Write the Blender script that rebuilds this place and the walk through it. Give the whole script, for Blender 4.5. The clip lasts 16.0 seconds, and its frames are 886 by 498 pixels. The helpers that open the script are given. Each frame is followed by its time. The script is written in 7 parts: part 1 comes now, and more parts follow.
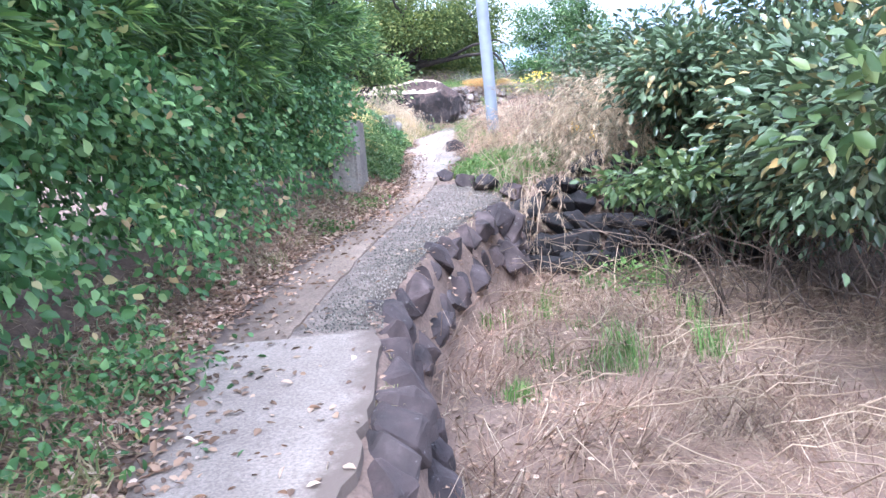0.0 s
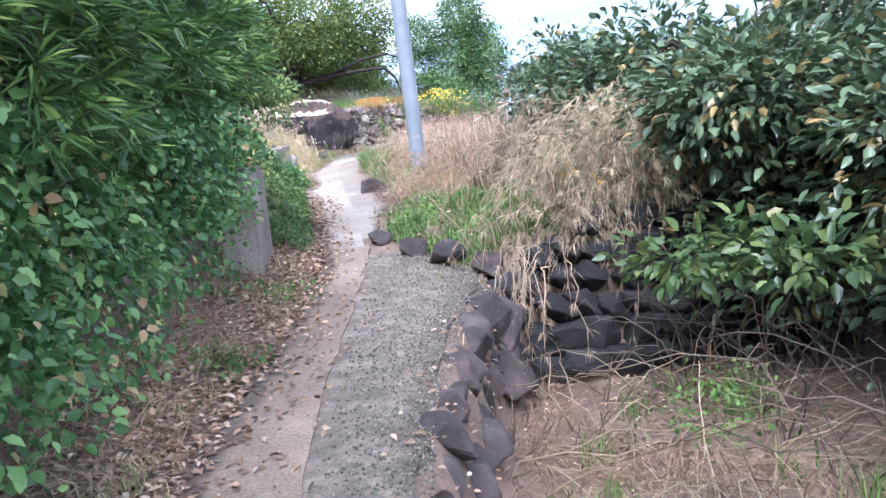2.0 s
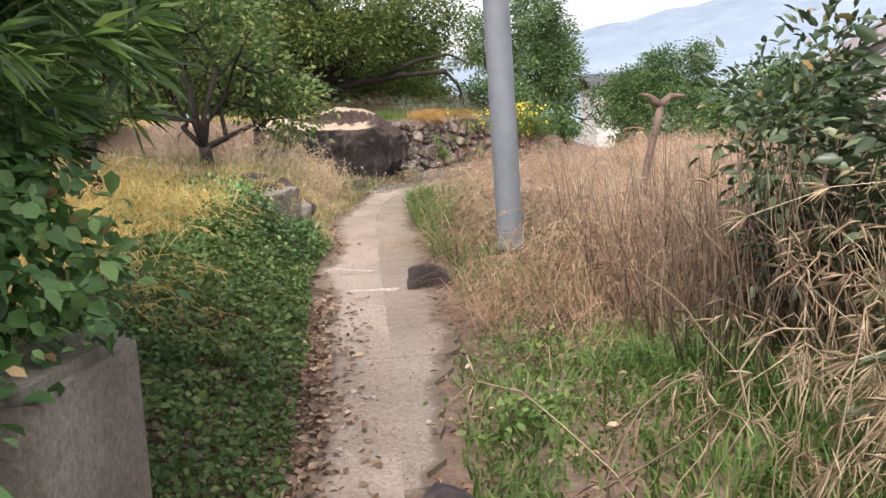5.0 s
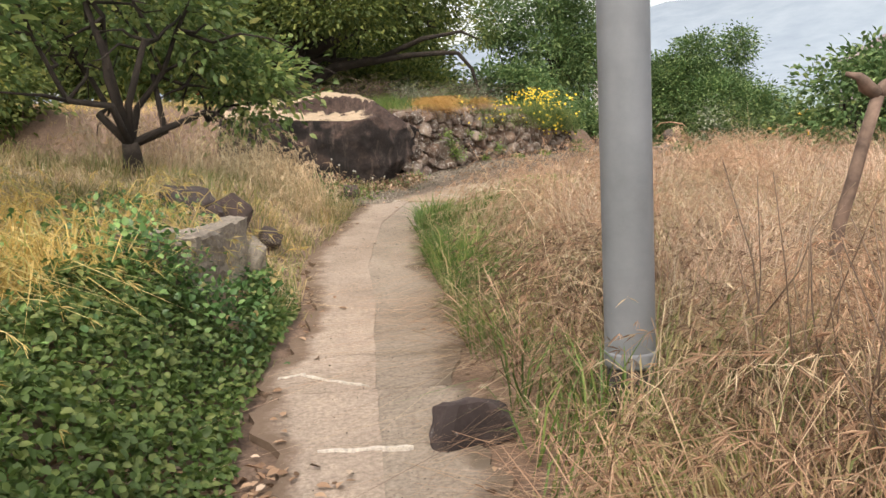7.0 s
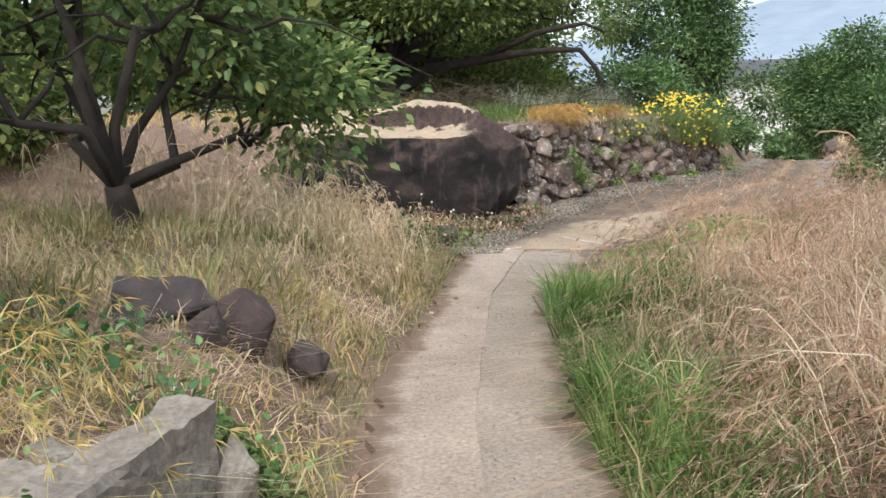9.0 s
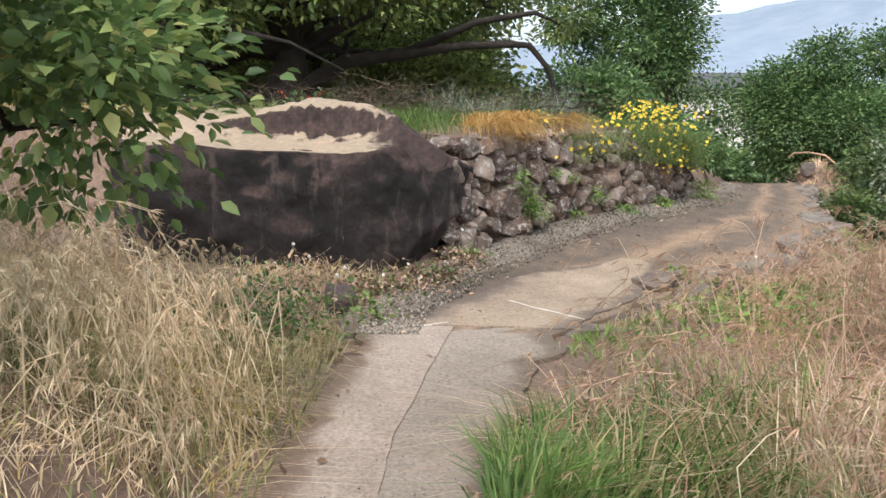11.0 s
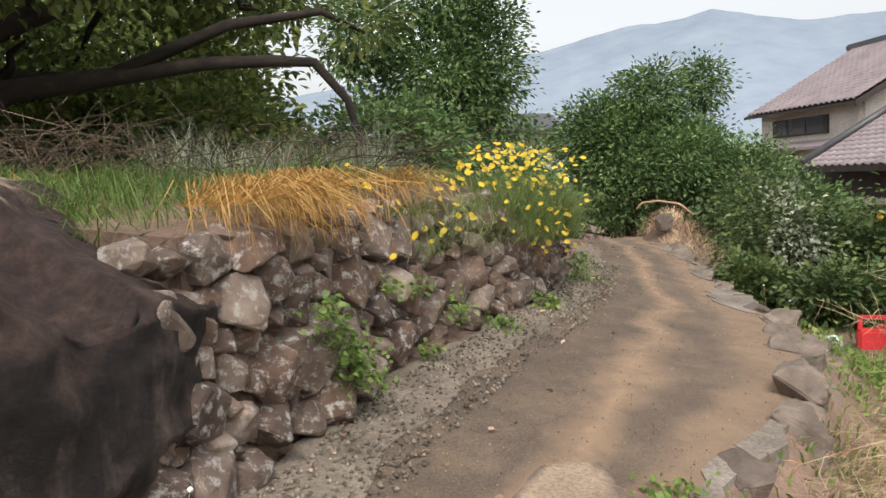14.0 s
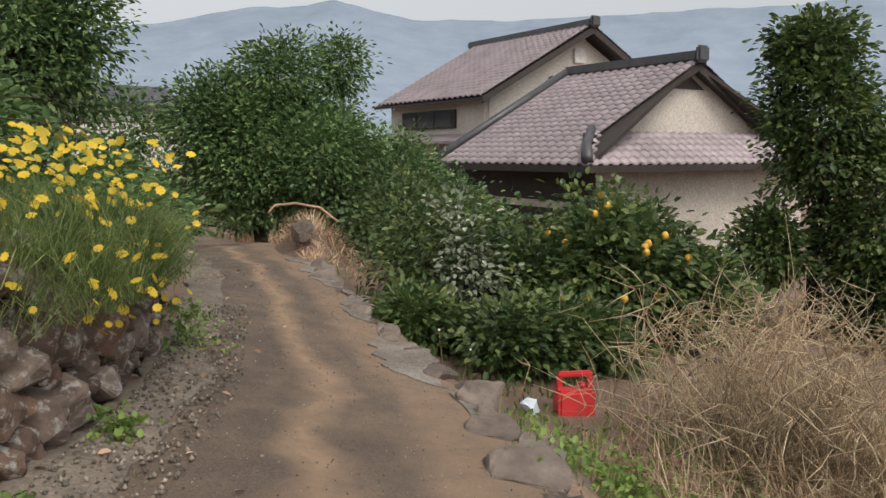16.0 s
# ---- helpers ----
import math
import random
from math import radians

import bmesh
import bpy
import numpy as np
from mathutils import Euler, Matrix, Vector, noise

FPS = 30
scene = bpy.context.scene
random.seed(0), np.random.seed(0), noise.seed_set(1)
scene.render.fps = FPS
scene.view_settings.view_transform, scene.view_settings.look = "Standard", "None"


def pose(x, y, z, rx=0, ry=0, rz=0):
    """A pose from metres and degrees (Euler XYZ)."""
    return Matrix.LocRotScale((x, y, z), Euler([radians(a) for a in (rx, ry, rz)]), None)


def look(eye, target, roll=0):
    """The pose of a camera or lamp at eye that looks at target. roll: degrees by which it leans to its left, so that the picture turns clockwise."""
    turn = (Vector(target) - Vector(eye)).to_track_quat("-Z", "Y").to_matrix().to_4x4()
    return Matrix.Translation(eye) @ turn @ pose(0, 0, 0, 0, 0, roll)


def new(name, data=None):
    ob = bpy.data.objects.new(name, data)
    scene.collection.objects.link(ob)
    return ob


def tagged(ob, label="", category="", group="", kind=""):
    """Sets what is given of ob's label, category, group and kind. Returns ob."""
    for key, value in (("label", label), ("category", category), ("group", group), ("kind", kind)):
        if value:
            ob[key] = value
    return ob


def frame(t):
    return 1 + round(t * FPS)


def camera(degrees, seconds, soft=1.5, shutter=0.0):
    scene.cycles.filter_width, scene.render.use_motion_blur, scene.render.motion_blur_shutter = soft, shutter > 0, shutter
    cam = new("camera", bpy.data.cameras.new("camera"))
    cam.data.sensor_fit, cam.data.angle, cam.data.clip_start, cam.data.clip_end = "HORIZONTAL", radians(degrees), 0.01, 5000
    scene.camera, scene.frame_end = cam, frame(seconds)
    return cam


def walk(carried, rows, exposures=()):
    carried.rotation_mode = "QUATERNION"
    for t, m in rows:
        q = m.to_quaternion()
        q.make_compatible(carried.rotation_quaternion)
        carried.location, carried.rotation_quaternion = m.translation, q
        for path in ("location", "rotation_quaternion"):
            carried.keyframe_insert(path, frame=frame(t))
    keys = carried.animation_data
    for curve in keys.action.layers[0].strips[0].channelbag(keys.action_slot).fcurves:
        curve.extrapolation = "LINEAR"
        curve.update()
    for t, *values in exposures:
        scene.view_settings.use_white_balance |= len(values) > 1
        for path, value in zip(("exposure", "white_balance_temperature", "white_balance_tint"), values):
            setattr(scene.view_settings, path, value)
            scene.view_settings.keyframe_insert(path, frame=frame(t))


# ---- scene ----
cam = camera(56.5, 16.0)
PATH = [
    (0, (-0.001, 0.100, 1.353), (0.000, 2.079, 1.065), -4.70),
    (0.5, (-0.181, 0.889, 1.502), (-0.134, 2.870, 1.227), -1.74),
    (1, (-0.333, 1.604, 1.547), (-0.312, 3.592, 1.327), -2.82),
    (1.5, (-0.455, 2.238, 1.611), (-0.328, 4.222, 1.394), -5.52),
    (2, (-0.460, 2.915, 1.641), (-0.156, 4.872, 1.360), -6.09),
    (2.5, (-0.423, 3.634, 1.742), (-0.014, 5.568, 1.441), -2.89),
    (3, (-0.385, 4.401, 1.857), (-0.024, 6.345, 1.548), -2.15),
    (3.5, (-0.268, 5.125, 1.994), (-0.049, 7.094, 1.709), -2.41),
    (4, (-0.178, 5.874, 2.047), (0.007, 7.849, 1.787), -2.78),
    (4.2, (-0.138, 6.170, 2.013), (0.050, 8.144, 1.745), -3.08),
    (6.3, (-0.165, 9.332, 2.057), (0.061, 11.304, 1.820), -2.61),
    (6.5, (-0.138, 9.622, 2.097), (0.074, 11.597, 1.861), -2.90),
    (7, (-0.056, 10.300, 2.114), (0.159, 12.268, 1.827), -2.01),
    (7.5, (0.011, 10.927, 2.176), (0.171, 12.896, 1.874), -2.15),
    (8, (0.018, 11.596, 2.238), (0.031, 13.576, 1.959), -2.71),
    (8.5, (-0.009, 12.256, 2.262), (-0.039, 14.237, 1.980), -2.47),
    (9, (-0.038, 12.969, 2.310), (-0.054, 14.950, 2.034), -2.08),
    (9.2, (-0.063, 13.236, 2.318), (-0.047, 15.217, 2.043), -2.32),
    (11.3, (0.254, 15.823, 2.409), (0.430, 17.796, 2.143), 0.04),
    (11.5, (0.264, 16.077, 2.458), (0.484, 18.047, 2.194), -0.61),
    (12, (0.311, 16.739, 2.465), (0.557, 18.709, 2.223), -1.35),
    (12.5, (0.348, 17.401, 2.463), (0.705, 19.355, 2.232), 0.11),
    (13, (0.426, 18.013, 2.471), (0.908, 19.940, 2.244), 0.13),
    (13.5, (0.558, 18.603, 2.504), (1.133, 20.508, 2.295), -0.62),
    (14, (0.770, 19.199, 2.536), (1.424, 21.082, 2.367), -2.46),
    (14.5, (1.060, 19.809, 2.561), (1.901, 21.616, 2.399), -0.70),
    (15, (1.329, 20.323, 2.618), (2.397, 22.003, 2.426), -0.98),
    (15.5, (1.705, 20.854, 2.650), (2.937, 22.417, 2.447), -0.49),
    (16, (2.048, 21.339, 2.669), (3.450, 22.746, 2.438), 0.01),
]
walk(cam, [(t, look(eye, target, roll)) for t, eye, target, roll in PATH], [(0, 1.42, 5000, 16), (1.5, 1.1, 5100, 14), (3.5, 0.72, 5350, 14), (4.2, 0.4, 5800, 14), (6.3, 0.1, 7300, 11), (7.5, 0.02, 7000, 11), (9, 0.02, 6150, 7), (12.5, -0.06, 6400, 10), (14.5, -0.34, 6800, 10), (16, -0.7, 6700, 10)])

# ---- world and light ----
world = bpy.data.worlds.new("overcast_sky")
scene.world = world
world.use_nodes = True
wn = world.node_tree.nodes
wl = world.node_tree.links
sky = wn.new("ShaderNodeTexSky")
sky.sky_type, sky.sun_disc = "NISHITA", False
sky.sun_elevation, sky.sun_rotation = radians(52), radians(200)
sky.air_density, sky.dust_density, sky.ozone_density = 1.0, 4.0, 1.0
milky = wn.new("ShaderNodeHueSaturation")
milky.inputs["Saturation"].default_value, milky.inputs["Value"].default_value = 0.3, 1.9
wl.new(sky.outputs[0], milky.inputs["Color"])
wl.new(milky.outputs[0], wn["Background"].inputs["Color"])
wn["Background"].inputs["Strength"].default_value = 0.15
sun_data = bpy.data.lights.new("sun", "SUN")
sun_data.energy, sun_data.angle, sun_data.color = 1.4, radians(16), (1.0, 0.95, 0.88)
sun_az, sun_el = radians(200), radians(52)
sun = new("sun", sun_data)
sun.matrix_world = look((math.sin(sun_az) * 50, math.cos(sun_az) * 50, 60), (0, 0, 60 - 50 * math.tan(sun_el)))


# ---- materials ----
def mat_base(name):
    m = bpy.data.materials.new(name)
    m.use_nodes = True
    return m, m.node_tree.nodes, m.node_tree.links, m.node_tree.nodes["Principled BSDF"]


def ramp_node(n, stops):
    r = n.new("ShaderNodeValToRGB")
    while len(r.color_ramp.elements) < len(stops):
        r.color_ramp.elements.new(0.5)
    for e, (p, c) in zip(r.color_ramp.elements, stops):
        e.position, e.color = p, (*c, 1)
    return r


def noise_node(n, l, scale, detail=6, rough=0.6, coords=None, stretch=None):
    t = n.new("ShaderNodeTexNoise")
    t.inputs["Scale"].default_value, t.inputs["Detail"].default_value, t.inputs["Roughness"].default_value = scale, detail, rough
    if coords is not None:
        if stretch:
            mp = n.new("ShaderNodeMapping")
            mp.inputs["Scale"].default_value = stretch
            l.new(coords, mp.inputs["Vector"])
            coords = mp.outputs[0]
        l.new(coords, t.inputs["Vector"])
    return t


def mix_node(n, l, fac, a, b, blend="MIX"):
    x = n.new("ShaderNodeMix")
    x.data_type, x.blend_type = "RGBA", blend
    for sock, v in ((x.inputs[0], fac), (x.inputs[6], a), (x.inputs[7], b)):
        if isinstance(v, (int, float)):
            sock.default_value = v
        elif isinstance(v, tuple):
            sock.default_value = (*v, 1)
        else:
            l.new(v, sock)
    return x.outputs[2]


def leafy(name, stops, rough=0.5, thin=0.25, per="island"):
    """Foliage: colour differs leaf by leaf, a part of the light passes through."""
    m, n, l, p = mat_base(name)
    g = n.new("ShaderNodeNewGeometry")
    r = ramp_node(n, stops)
    l.new(g.outputs["Random Per Island"], r.inputs[0])
    big = noise_node(n, l, 1.3, 3, 0.5, g.outputs["Position"])
    br = ramp_node(n, [(0.3, (0.62, 0.66, 0.6)), (0.7, (1.25, 1.2, 1.1))])
    l.new(big.outputs[0], br.inputs[0])
    col = mix_node(n, l, 1.0, r.outputs[0], br.outputs[0], "MULTIPLY")
    l.new(col, p.inputs["Base Color"])
    p.inputs["Roughness"].default_value = rough
    if thin:
        tr = n.new("ShaderNodeBsdfTranslucent")
        l.new(col, tr.inputs["Color"])
        mx = n.new("ShaderNodeMixShader")
        mx.inputs[0].default_value = thin
        l.new(p.outputs[0], mx.inputs[1])
        l.new(tr.outputs[0], mx.inputs[2])
        l.new(mx.outputs[0], n["Material Output"].inputs["Surface"])
    return m


def rough_stone(name, stops, lichen=(0.42, 0.41, 0.38), lichen_at=0.62, scale=3.0, bump=0.5, random_tint=None, rough=0.85):
    m, n, l, p = mat_base(name)
    tc = n.new("ShaderNodeNewGeometry")
    co = tc.outputs["Position"]
    a = noise_node(n, l, scale, 8, 0.62, co)
    r = ramp_node(n, stops)
    l.new(a.outputs[0], r.inputs[0])
    col = r.outputs[0]
    if random_tint:
        oi = n.new("ShaderNodeObjectInfo")
        tr = ramp_node(n, random_tint)
        l.new(oi.outputs["Random"], tr.inputs[0])
        col = mix_node(n, l, 0.85, col, tr.outputs[0], "MULTIPLY")
    b = noise_node(n, l, scale * 4.3, 7, 0.7, co)
    lr = ramp_node(n, [(lichen_at - 0.05, (0, 0, 0)), (lichen_at + 0.06, (1, 1, 1))])
    l.new(b.outputs[0], lr.inputs[0])
    col = mix_node(n, l, lr.outputs[0], col, lichen)
    l.new(col, p.inputs["Base Color"])
    p.inputs["Roughness"].default_value = rough
    c = noise_node(n, l, scale * 9, 8, 0.7, co)
    bp = n.new("ShaderNodeBump")
    bp.inputs["Strength"].default_value, bp.inputs["Distance"].default_value = bump, 0.02
    l.new(c.outputs[0], bp.inputs["Height"])
    l.new(bp.outputs[0], p.inputs["Normal"])
    return m


def grainy(name, dark, light, scale=2.0, fine=60.0, bump=0.4, rough=0.9, speck=None, third=None):
    """Ground, concrete, plaster: broad stains, fine grain, specks."""
    m, n, l, p = mat_base(name)
    co = n.new("ShaderNodeNewGeometry").outputs["Position"]
    a = noise_node(n, l, scale, 9, 0.68, co)
    st = [(0.32, dark), (0.68, light)]
    if third:
        st = [(0.3, dark), (0.5, third), (0.68, light)]
    r = ramp_node(n, st)
    l.new(a.outputs[0], r.inputs[0])
    f = noise_node(n, l, fine, 4, 0.7, co)
    fr = ramp_node(n, [(0.33, (0.6, 0.6, 0.6)), (0.67, (1.36, 1.36, 1.36))])
    l.new(f.outputs[0], fr.inputs[0])
    col = mix_node(n, l, 0.8, r.outputs[0], fr.outputs[0], "MULTIPLY")
    if speck:
        v = n.new("ShaderNodeTexVoronoi")
        v.inputs["Scale"].default_value = 45
        l.new(co, v.inputs["Vector"])
        vr = ramp_node(n, [(0.07, (0.8, 0.8, 0.8)), (0.13, (0, 0, 0))])
        l.new(v.outputs["Distance"], vr.inputs[0])
        col = mix_node(n, l, vr.outputs[0], col, speck)
    l.new(col, p.inputs["Base Color"])
    p.inputs["Roughness"].default_value = rough
    bp = n.new("ShaderNodeBump")
    bp.inputs["Strength"].default_value, bp.inputs["Distance"].default_value = bump, 0.01
    l.new(f.outputs[0], bp.inputs["Height"])
    l.new(bp.outputs[0], p.inputs["Normal"])
    return m


def plain(name, col, rough=0.5, metal=0.0, vary=0.25, scale=8.0):
    m, n, l, p = mat_base(name)
    co = n.new("ShaderNodeNewGeometry").outputs["Position"]
    a = noise_node(n, l, scale, 6, 0.65, co)
    lo = tuple(c * (1 - vary) for c in col)
    hi = tuple(min(1, c * (1 + vary)) for c in col)
    r = ramp_node(n, [(0.3, lo), (0.7, hi)])
    l.new(a.outputs[0], r.inputs[0])
    l.new(r.outputs[0], p.inputs["Base Color"])
    p.inputs["Roughness"].default_value, p.inputs["Metallic"].default_value = rough, metal
    return m


M_SOIL = grainy("dry_soil", (0.115, 0.075, 0.055), (0.297, 0.202, 0.150), 1.2, 40, 0.7, third=(0.189, 0.127, 0.094))
M_CONC = grainy("worn_concrete", (0.232, 0.187, 0.154), (0.383, 0.315, 0.259), 1.6, 80, 0.35, speck=(0.128, 0.097, 0.078))
M_CONC2 = grainy("sandy_concrete", (0.235, 0.181, 0.144), (0.481, 0.390, 0.321), 0.8, 55, 0.7, speck=(0.181, 0.136, 0.103))
M_CONC3 = grainy("greyer_concrete", (0.225, 0.184, 0.147), (0.378, 0.313, 0.257), 1.0, 55, 0.7, speck=(0.153, 0.120, 0.095))
M_APRON = grainy("dusty_warm_concrete", (0.225, 0.165, 0.116), (0.427, 0.329, 0.237), 1.4, 60, 0.6, speck=(0.172, 0.126, 0.093), third=(0.320, 0.244, 0.174))
M_ASPH = grainy("rough_old_asphalt", (0.114, 0.089, 0.071), (0.336, 0.266, 0.211), 7.0, 75, 1.0, speck=(0.444, 0.360, 0.292), third=(0.202, 0.158, 0.127))
M_DIRT = grainy("packed_dirt_track", (0.105, 0.080, 0.062), (0.215, 0.158, 0.112), 2.6, 90, 1.0, third=(0.146, 0.110, 0.083), speck=(0.208, 0.168, 0.136))

M_CONC4 = grainy("dusty_brown_concrete", (0.171, 0.124, 0.092), (0.342, 0.255, 0.188), 1.1, 60, 0.6, speck=(0.142, 0.097, 0.066), third=(0.245, 0.180, 0.132))


def edge_dirt(m, side, col, reach=0.7):
    """Soil carried over the sides of a slab in ragged tongues."""
    n, l = m.node_tree.nodes, m.node_tree.links
    bsdf = n["Principled BSDF"]
    was = bsdf.inputs["Base Color"].links[0].from_socket
    at = n.new("ShaderNodeAttribute")
    at.attribute_name = "across"
    curve = {"left": [(0.0, (1, 1, 1)), (0.45, (0, 0, 0))], "right": [(0.55, (0, 0, 0)), (1.0, (1, 1, 1))], "both": [(0.0, (1, 1, 1)), (0.3, (0, 0, 0)), (0.7, (0, 0, 0)), (1.0, (1, 1, 1))]}[side]
    near = ramp_node(n, curve)
    l.new(at.outputs["Fac"], near.inputs[0])
    co = n.new("ShaderNodeNewGeometry").outputs["Position"]
    patch = noise_node(n, l, 3.4, 9, 0.7, co)
    add = n.new("ShaderNodeMath")
    add.operation = "MULTIPLY_ADD"
    l.new(near.outputs[0], add.inputs[0])
    add.inputs[1].default_value = reach
    l.new(patch.outputs[0], add.inputs[2])
    mask = ramp_node(n, [(0.72, (0, 0, 0)), (0.95, (0.92, 0.92, 0.92))])
    l.new(add.outputs[0], mask.inputs[0])
    l.new(mix_node(n, l, mask.outputs[0], was, col), bsdf.inputs["Base Color"])


edge_dirt(M_CONC, "both", (0.15, 0.11, 0.085), 0.5)
edge_dirt(M_CONC2, "left", (0.17, 0.115, 0.08), 0.62)
edge_dirt(M_CONC3, "right", (0.15, 0.115, 0.085), 0.62)
edge_dirt(M_CONC4, "left", (0.13, 0.092, 0.072), 0.75)
edge_dirt(M_ASPH, "right", (0.12, 0.09, 0.072), 0.5)
edge_dirt(M_APRON, "both", (0.13, 0.1, 0.08), 0.5)

# wear along the track: dusty bands where wheels and feet go
n, l = M_DIRT.node_tree.nodes, M_DIRT.node_tree.links
bsdf = n["Principled BSDF"]
before = bsdf.inputs["Base Color"].links[0].from_socket
att = n.new("ShaderNodeAttribute")
att.attribute_name = "across"
wv = noise_node(n, l, 0.9, 5, 0.6, n.new("ShaderNodeNewGeometry").outputs["Position"])
shift = n.new("ShaderNodeMath")
shift.operation = "MULTIPLY_ADD"
l.new(wv.outputs[0], shift.inputs[0])
shift.inputs[1].default_value = 0.42
l.new(att.outputs["Fac"], shift.inputs[2])
band = ramp_node(n, [(0.34, (0, 0, 0)), (0.6, (0, 0, 0)), (0.7, (1, 1, 1)), (0.8, (0.1, 0.1, 0.1)), (0.9, (0.05, 0.05, 0.05)), (1.0, (0.6, 0.6, 0.6))])
l.new(shift.outputs[0], band.inputs[0])
fuzz = noise_node(n, l, 5, 8, 0.7, n.new("ShaderNodeNewGeometry").outputs["Position"])
fz = ramp_node(n, [(0.3, (0.45, 0.45, 0.45)), (0.6, (1, 1, 1))])
l.new(fuzz.outputs[0], fz.inputs[0])
wear = mix_node(n, l, 1.0, band.outputs[0], fz.outputs[0], "MULTIPLY")
l.new(mix_node(n, l, wear, before, (0.39, 0.265, 0.17)), bsdf.inputs["Base Color"])
M_LIP = grainy("pale_broken_concrete", (0.136, 0.112, 0.092), (0.336, 0.296, 0.252), 2.4, 45, 0.9, speck=(0.104, 0.080, 0.064), third=(0.232, 0.200, 0.168))
M_GRAVEL = grainy("grey_gravel", (0.125, 0.101, 0.082), (0.283, 0.237, 0.187), 4, 60, 0.8, speck=(0.356, 0.309, 0.263))
M_STONE = rough_stone("wall_stone", [(0.3, (0.07, 0.05, 0.042)), (0.55, (0.19, 0.15, 0.125)), (0.75, (0.33, 0.28, 0.235))],
                      lichen=(0.42, 0.4, 0.37), lichen_at=0.57, scale=5.0, random_tint=[(0.0, (0.38, 0.34, 0.33)), (0.3, (1.05, 0.78, 0.62)), (0.6, (0.8, 0.76, 0.74)), (0.85, (1.65, 1.6, 1.55)), (1.0, (0.6, 0.52, 0.5))])
M_BASALT = rough_stone("edge_stone", [(0.3, (0.023, 0.019, 0.019)), (0.55, (0.066, 0.053, 0.051)), (0.75, (0.140, 0.119, 0.114))],
                       lichen=(0.3, 0.29, 0.28), lichen_at=0.68, scale=5.0, random_tint=[(0.0, (0.75, 0.7, 0.75)), (0.5, (1.15, 0.95, 0.9)), (1.0, (1.3, 1.25, 1.25))])
# Basalt again, with the shade of the hollow's corner put into its colour.
M_SHADE_BASALT = rough_stone("basalt_with_painted_shade", [(0.3, (0.008, 0.007, 0.008)), (0.55, (0.022, 0.019, 0.02)), (0.78, (0.07, 0.06, 0.058))], lichen=(0.15, 0.14, 0.13), lichen_at=0.74, scale=5.0)
M_KERB = rough_stone("pale_broken_stone", [(0.3, (0.111, 0.089, 0.076)), (0.55, (0.230, 0.191, 0.162)), (0.75, (0.357, 0.315, 0.272))], lichen=(0.136, 0.119, 0.102), lichen_at=0.64, scale=6.0, random_tint=[(0.0, (0.510, 0.468, 0.468)), (0.5, (0.850, 0.807, 0.765)), (1.0, (0.977, 0.935, 0.892))])
M_BARK = rough_stone("bark", [(0.3, (0.014, 0.010, 0.008)), (0.6, (0.034, 0.025, 0.019)), (0.8, (0.075, 0.056, 0.044))], lichen=(0.09, 0.085, 0.07), lichen_at=0.7, scale=9.0, bump=0.9)
M_BRUSH = leafy("dark_twig", [(0, (0.045, 0.032, 0.025)), (1, (0.17, 0.12, 0.09))], 0.8, 0.0)
M_WOOD = plain("weathered_brown_wood", (0.17, 0.115, 0.09), 0.8, 0.0, 0.5, 14)
M_STALK = leafy("brown_stalk", [(0, (0.10, 0.065, 0.05)), (0.7, (0.24, 0.165, 0.125)), (1, (0.4, 0.3, 0.23))], 0.8, 0.0)
M_TWIG = leafy("dry_twig", [(0, (0.22, 0.15, 0.10)), (1, (0.48, 0.37, 0.27))], 0.8, 0.0)
M_STRAW = leafy("dry_straw", [(0, (0.30, 0.185, 0.125)), (0.5, (0.50, 0.35, 0.25)), (1, (0.72, 0.57, 0.43))], 0.75, 0.15)
M_REDSTRAW = leafy("reddish_straw", [(0, (0.109, 0.061, 0.043)), (0.5, (0.231, 0.145, 0.105)), (0.85, (0.326, 0.231, 0.167)), (1, (0.477, 0.383, 0.289))], 0.75, 0.1)
M_TAN = leafy("tan_dry_grass", [(0, (0.350, 0.209, 0.145)), (0.5, (0.572, 0.378, 0.280)), (1, (0.721, 0.524, 0.400))], 0.75, 0.35)
M_GOLD = leafy("golden_grass", [(0, (0.464, 0.330, 0.116)), (0.5, (0.799, 0.595, 0.232)), (0.8, (0.850, 0.687, 0.377)), (1, (0.386, 0.450, 0.145))], 0.7, 0.4)
M_PALE = leafy("bleached_straw", [(0, (0.46, 0.34, 0.23)), (0.5, (0.68, 0.53, 0.38)), (1, (0.84, 0.73, 0.57))], 0.75, 0.3)
M_PINK = leafy("pinkish_plume", [(0, (0.44, 0.31, 0.25)), (0.5, (0.64, 0.49, 0.41)), (1, (0.80, 0.68, 0.58))], 0.75, 0.35)
M_ORANGE = leafy("orange_straw", [(0, (0.33, 0.17, 0.05)), (0.5, (0.58, 0.32, 0.10)), (1, (0.70, 0.48, 0.20))], 0.65, 0.25)
M_GREEN = leafy("green_grass", [(0, (0.07, 0.14, 0.03)), (0.6, (0.14, 0.24, 0.06)), (1, (0.26, 0.34, 0.11))], 0.55, 0.3)
M_MIXED = leafy("half_dry_grass", [(0, (0.17, 0.22, 0.08)), (0.4, (0.32, 0.31, 0.14)), (0.7, (0.5, 0.40, 0.24)), (1, (0.6, 0.49, 0.33))], 0.65, 0.35)
M_PODO = leafy("narrow_leaf", [(0, (0.045, 0.092, 0.029)), (0.55, (0.087, 0.169, 0.047)), (0.85, (0.177, 0.294, 0.079)), (1, (0.351, 0.462, 0.140))], 0.42, 0.25)
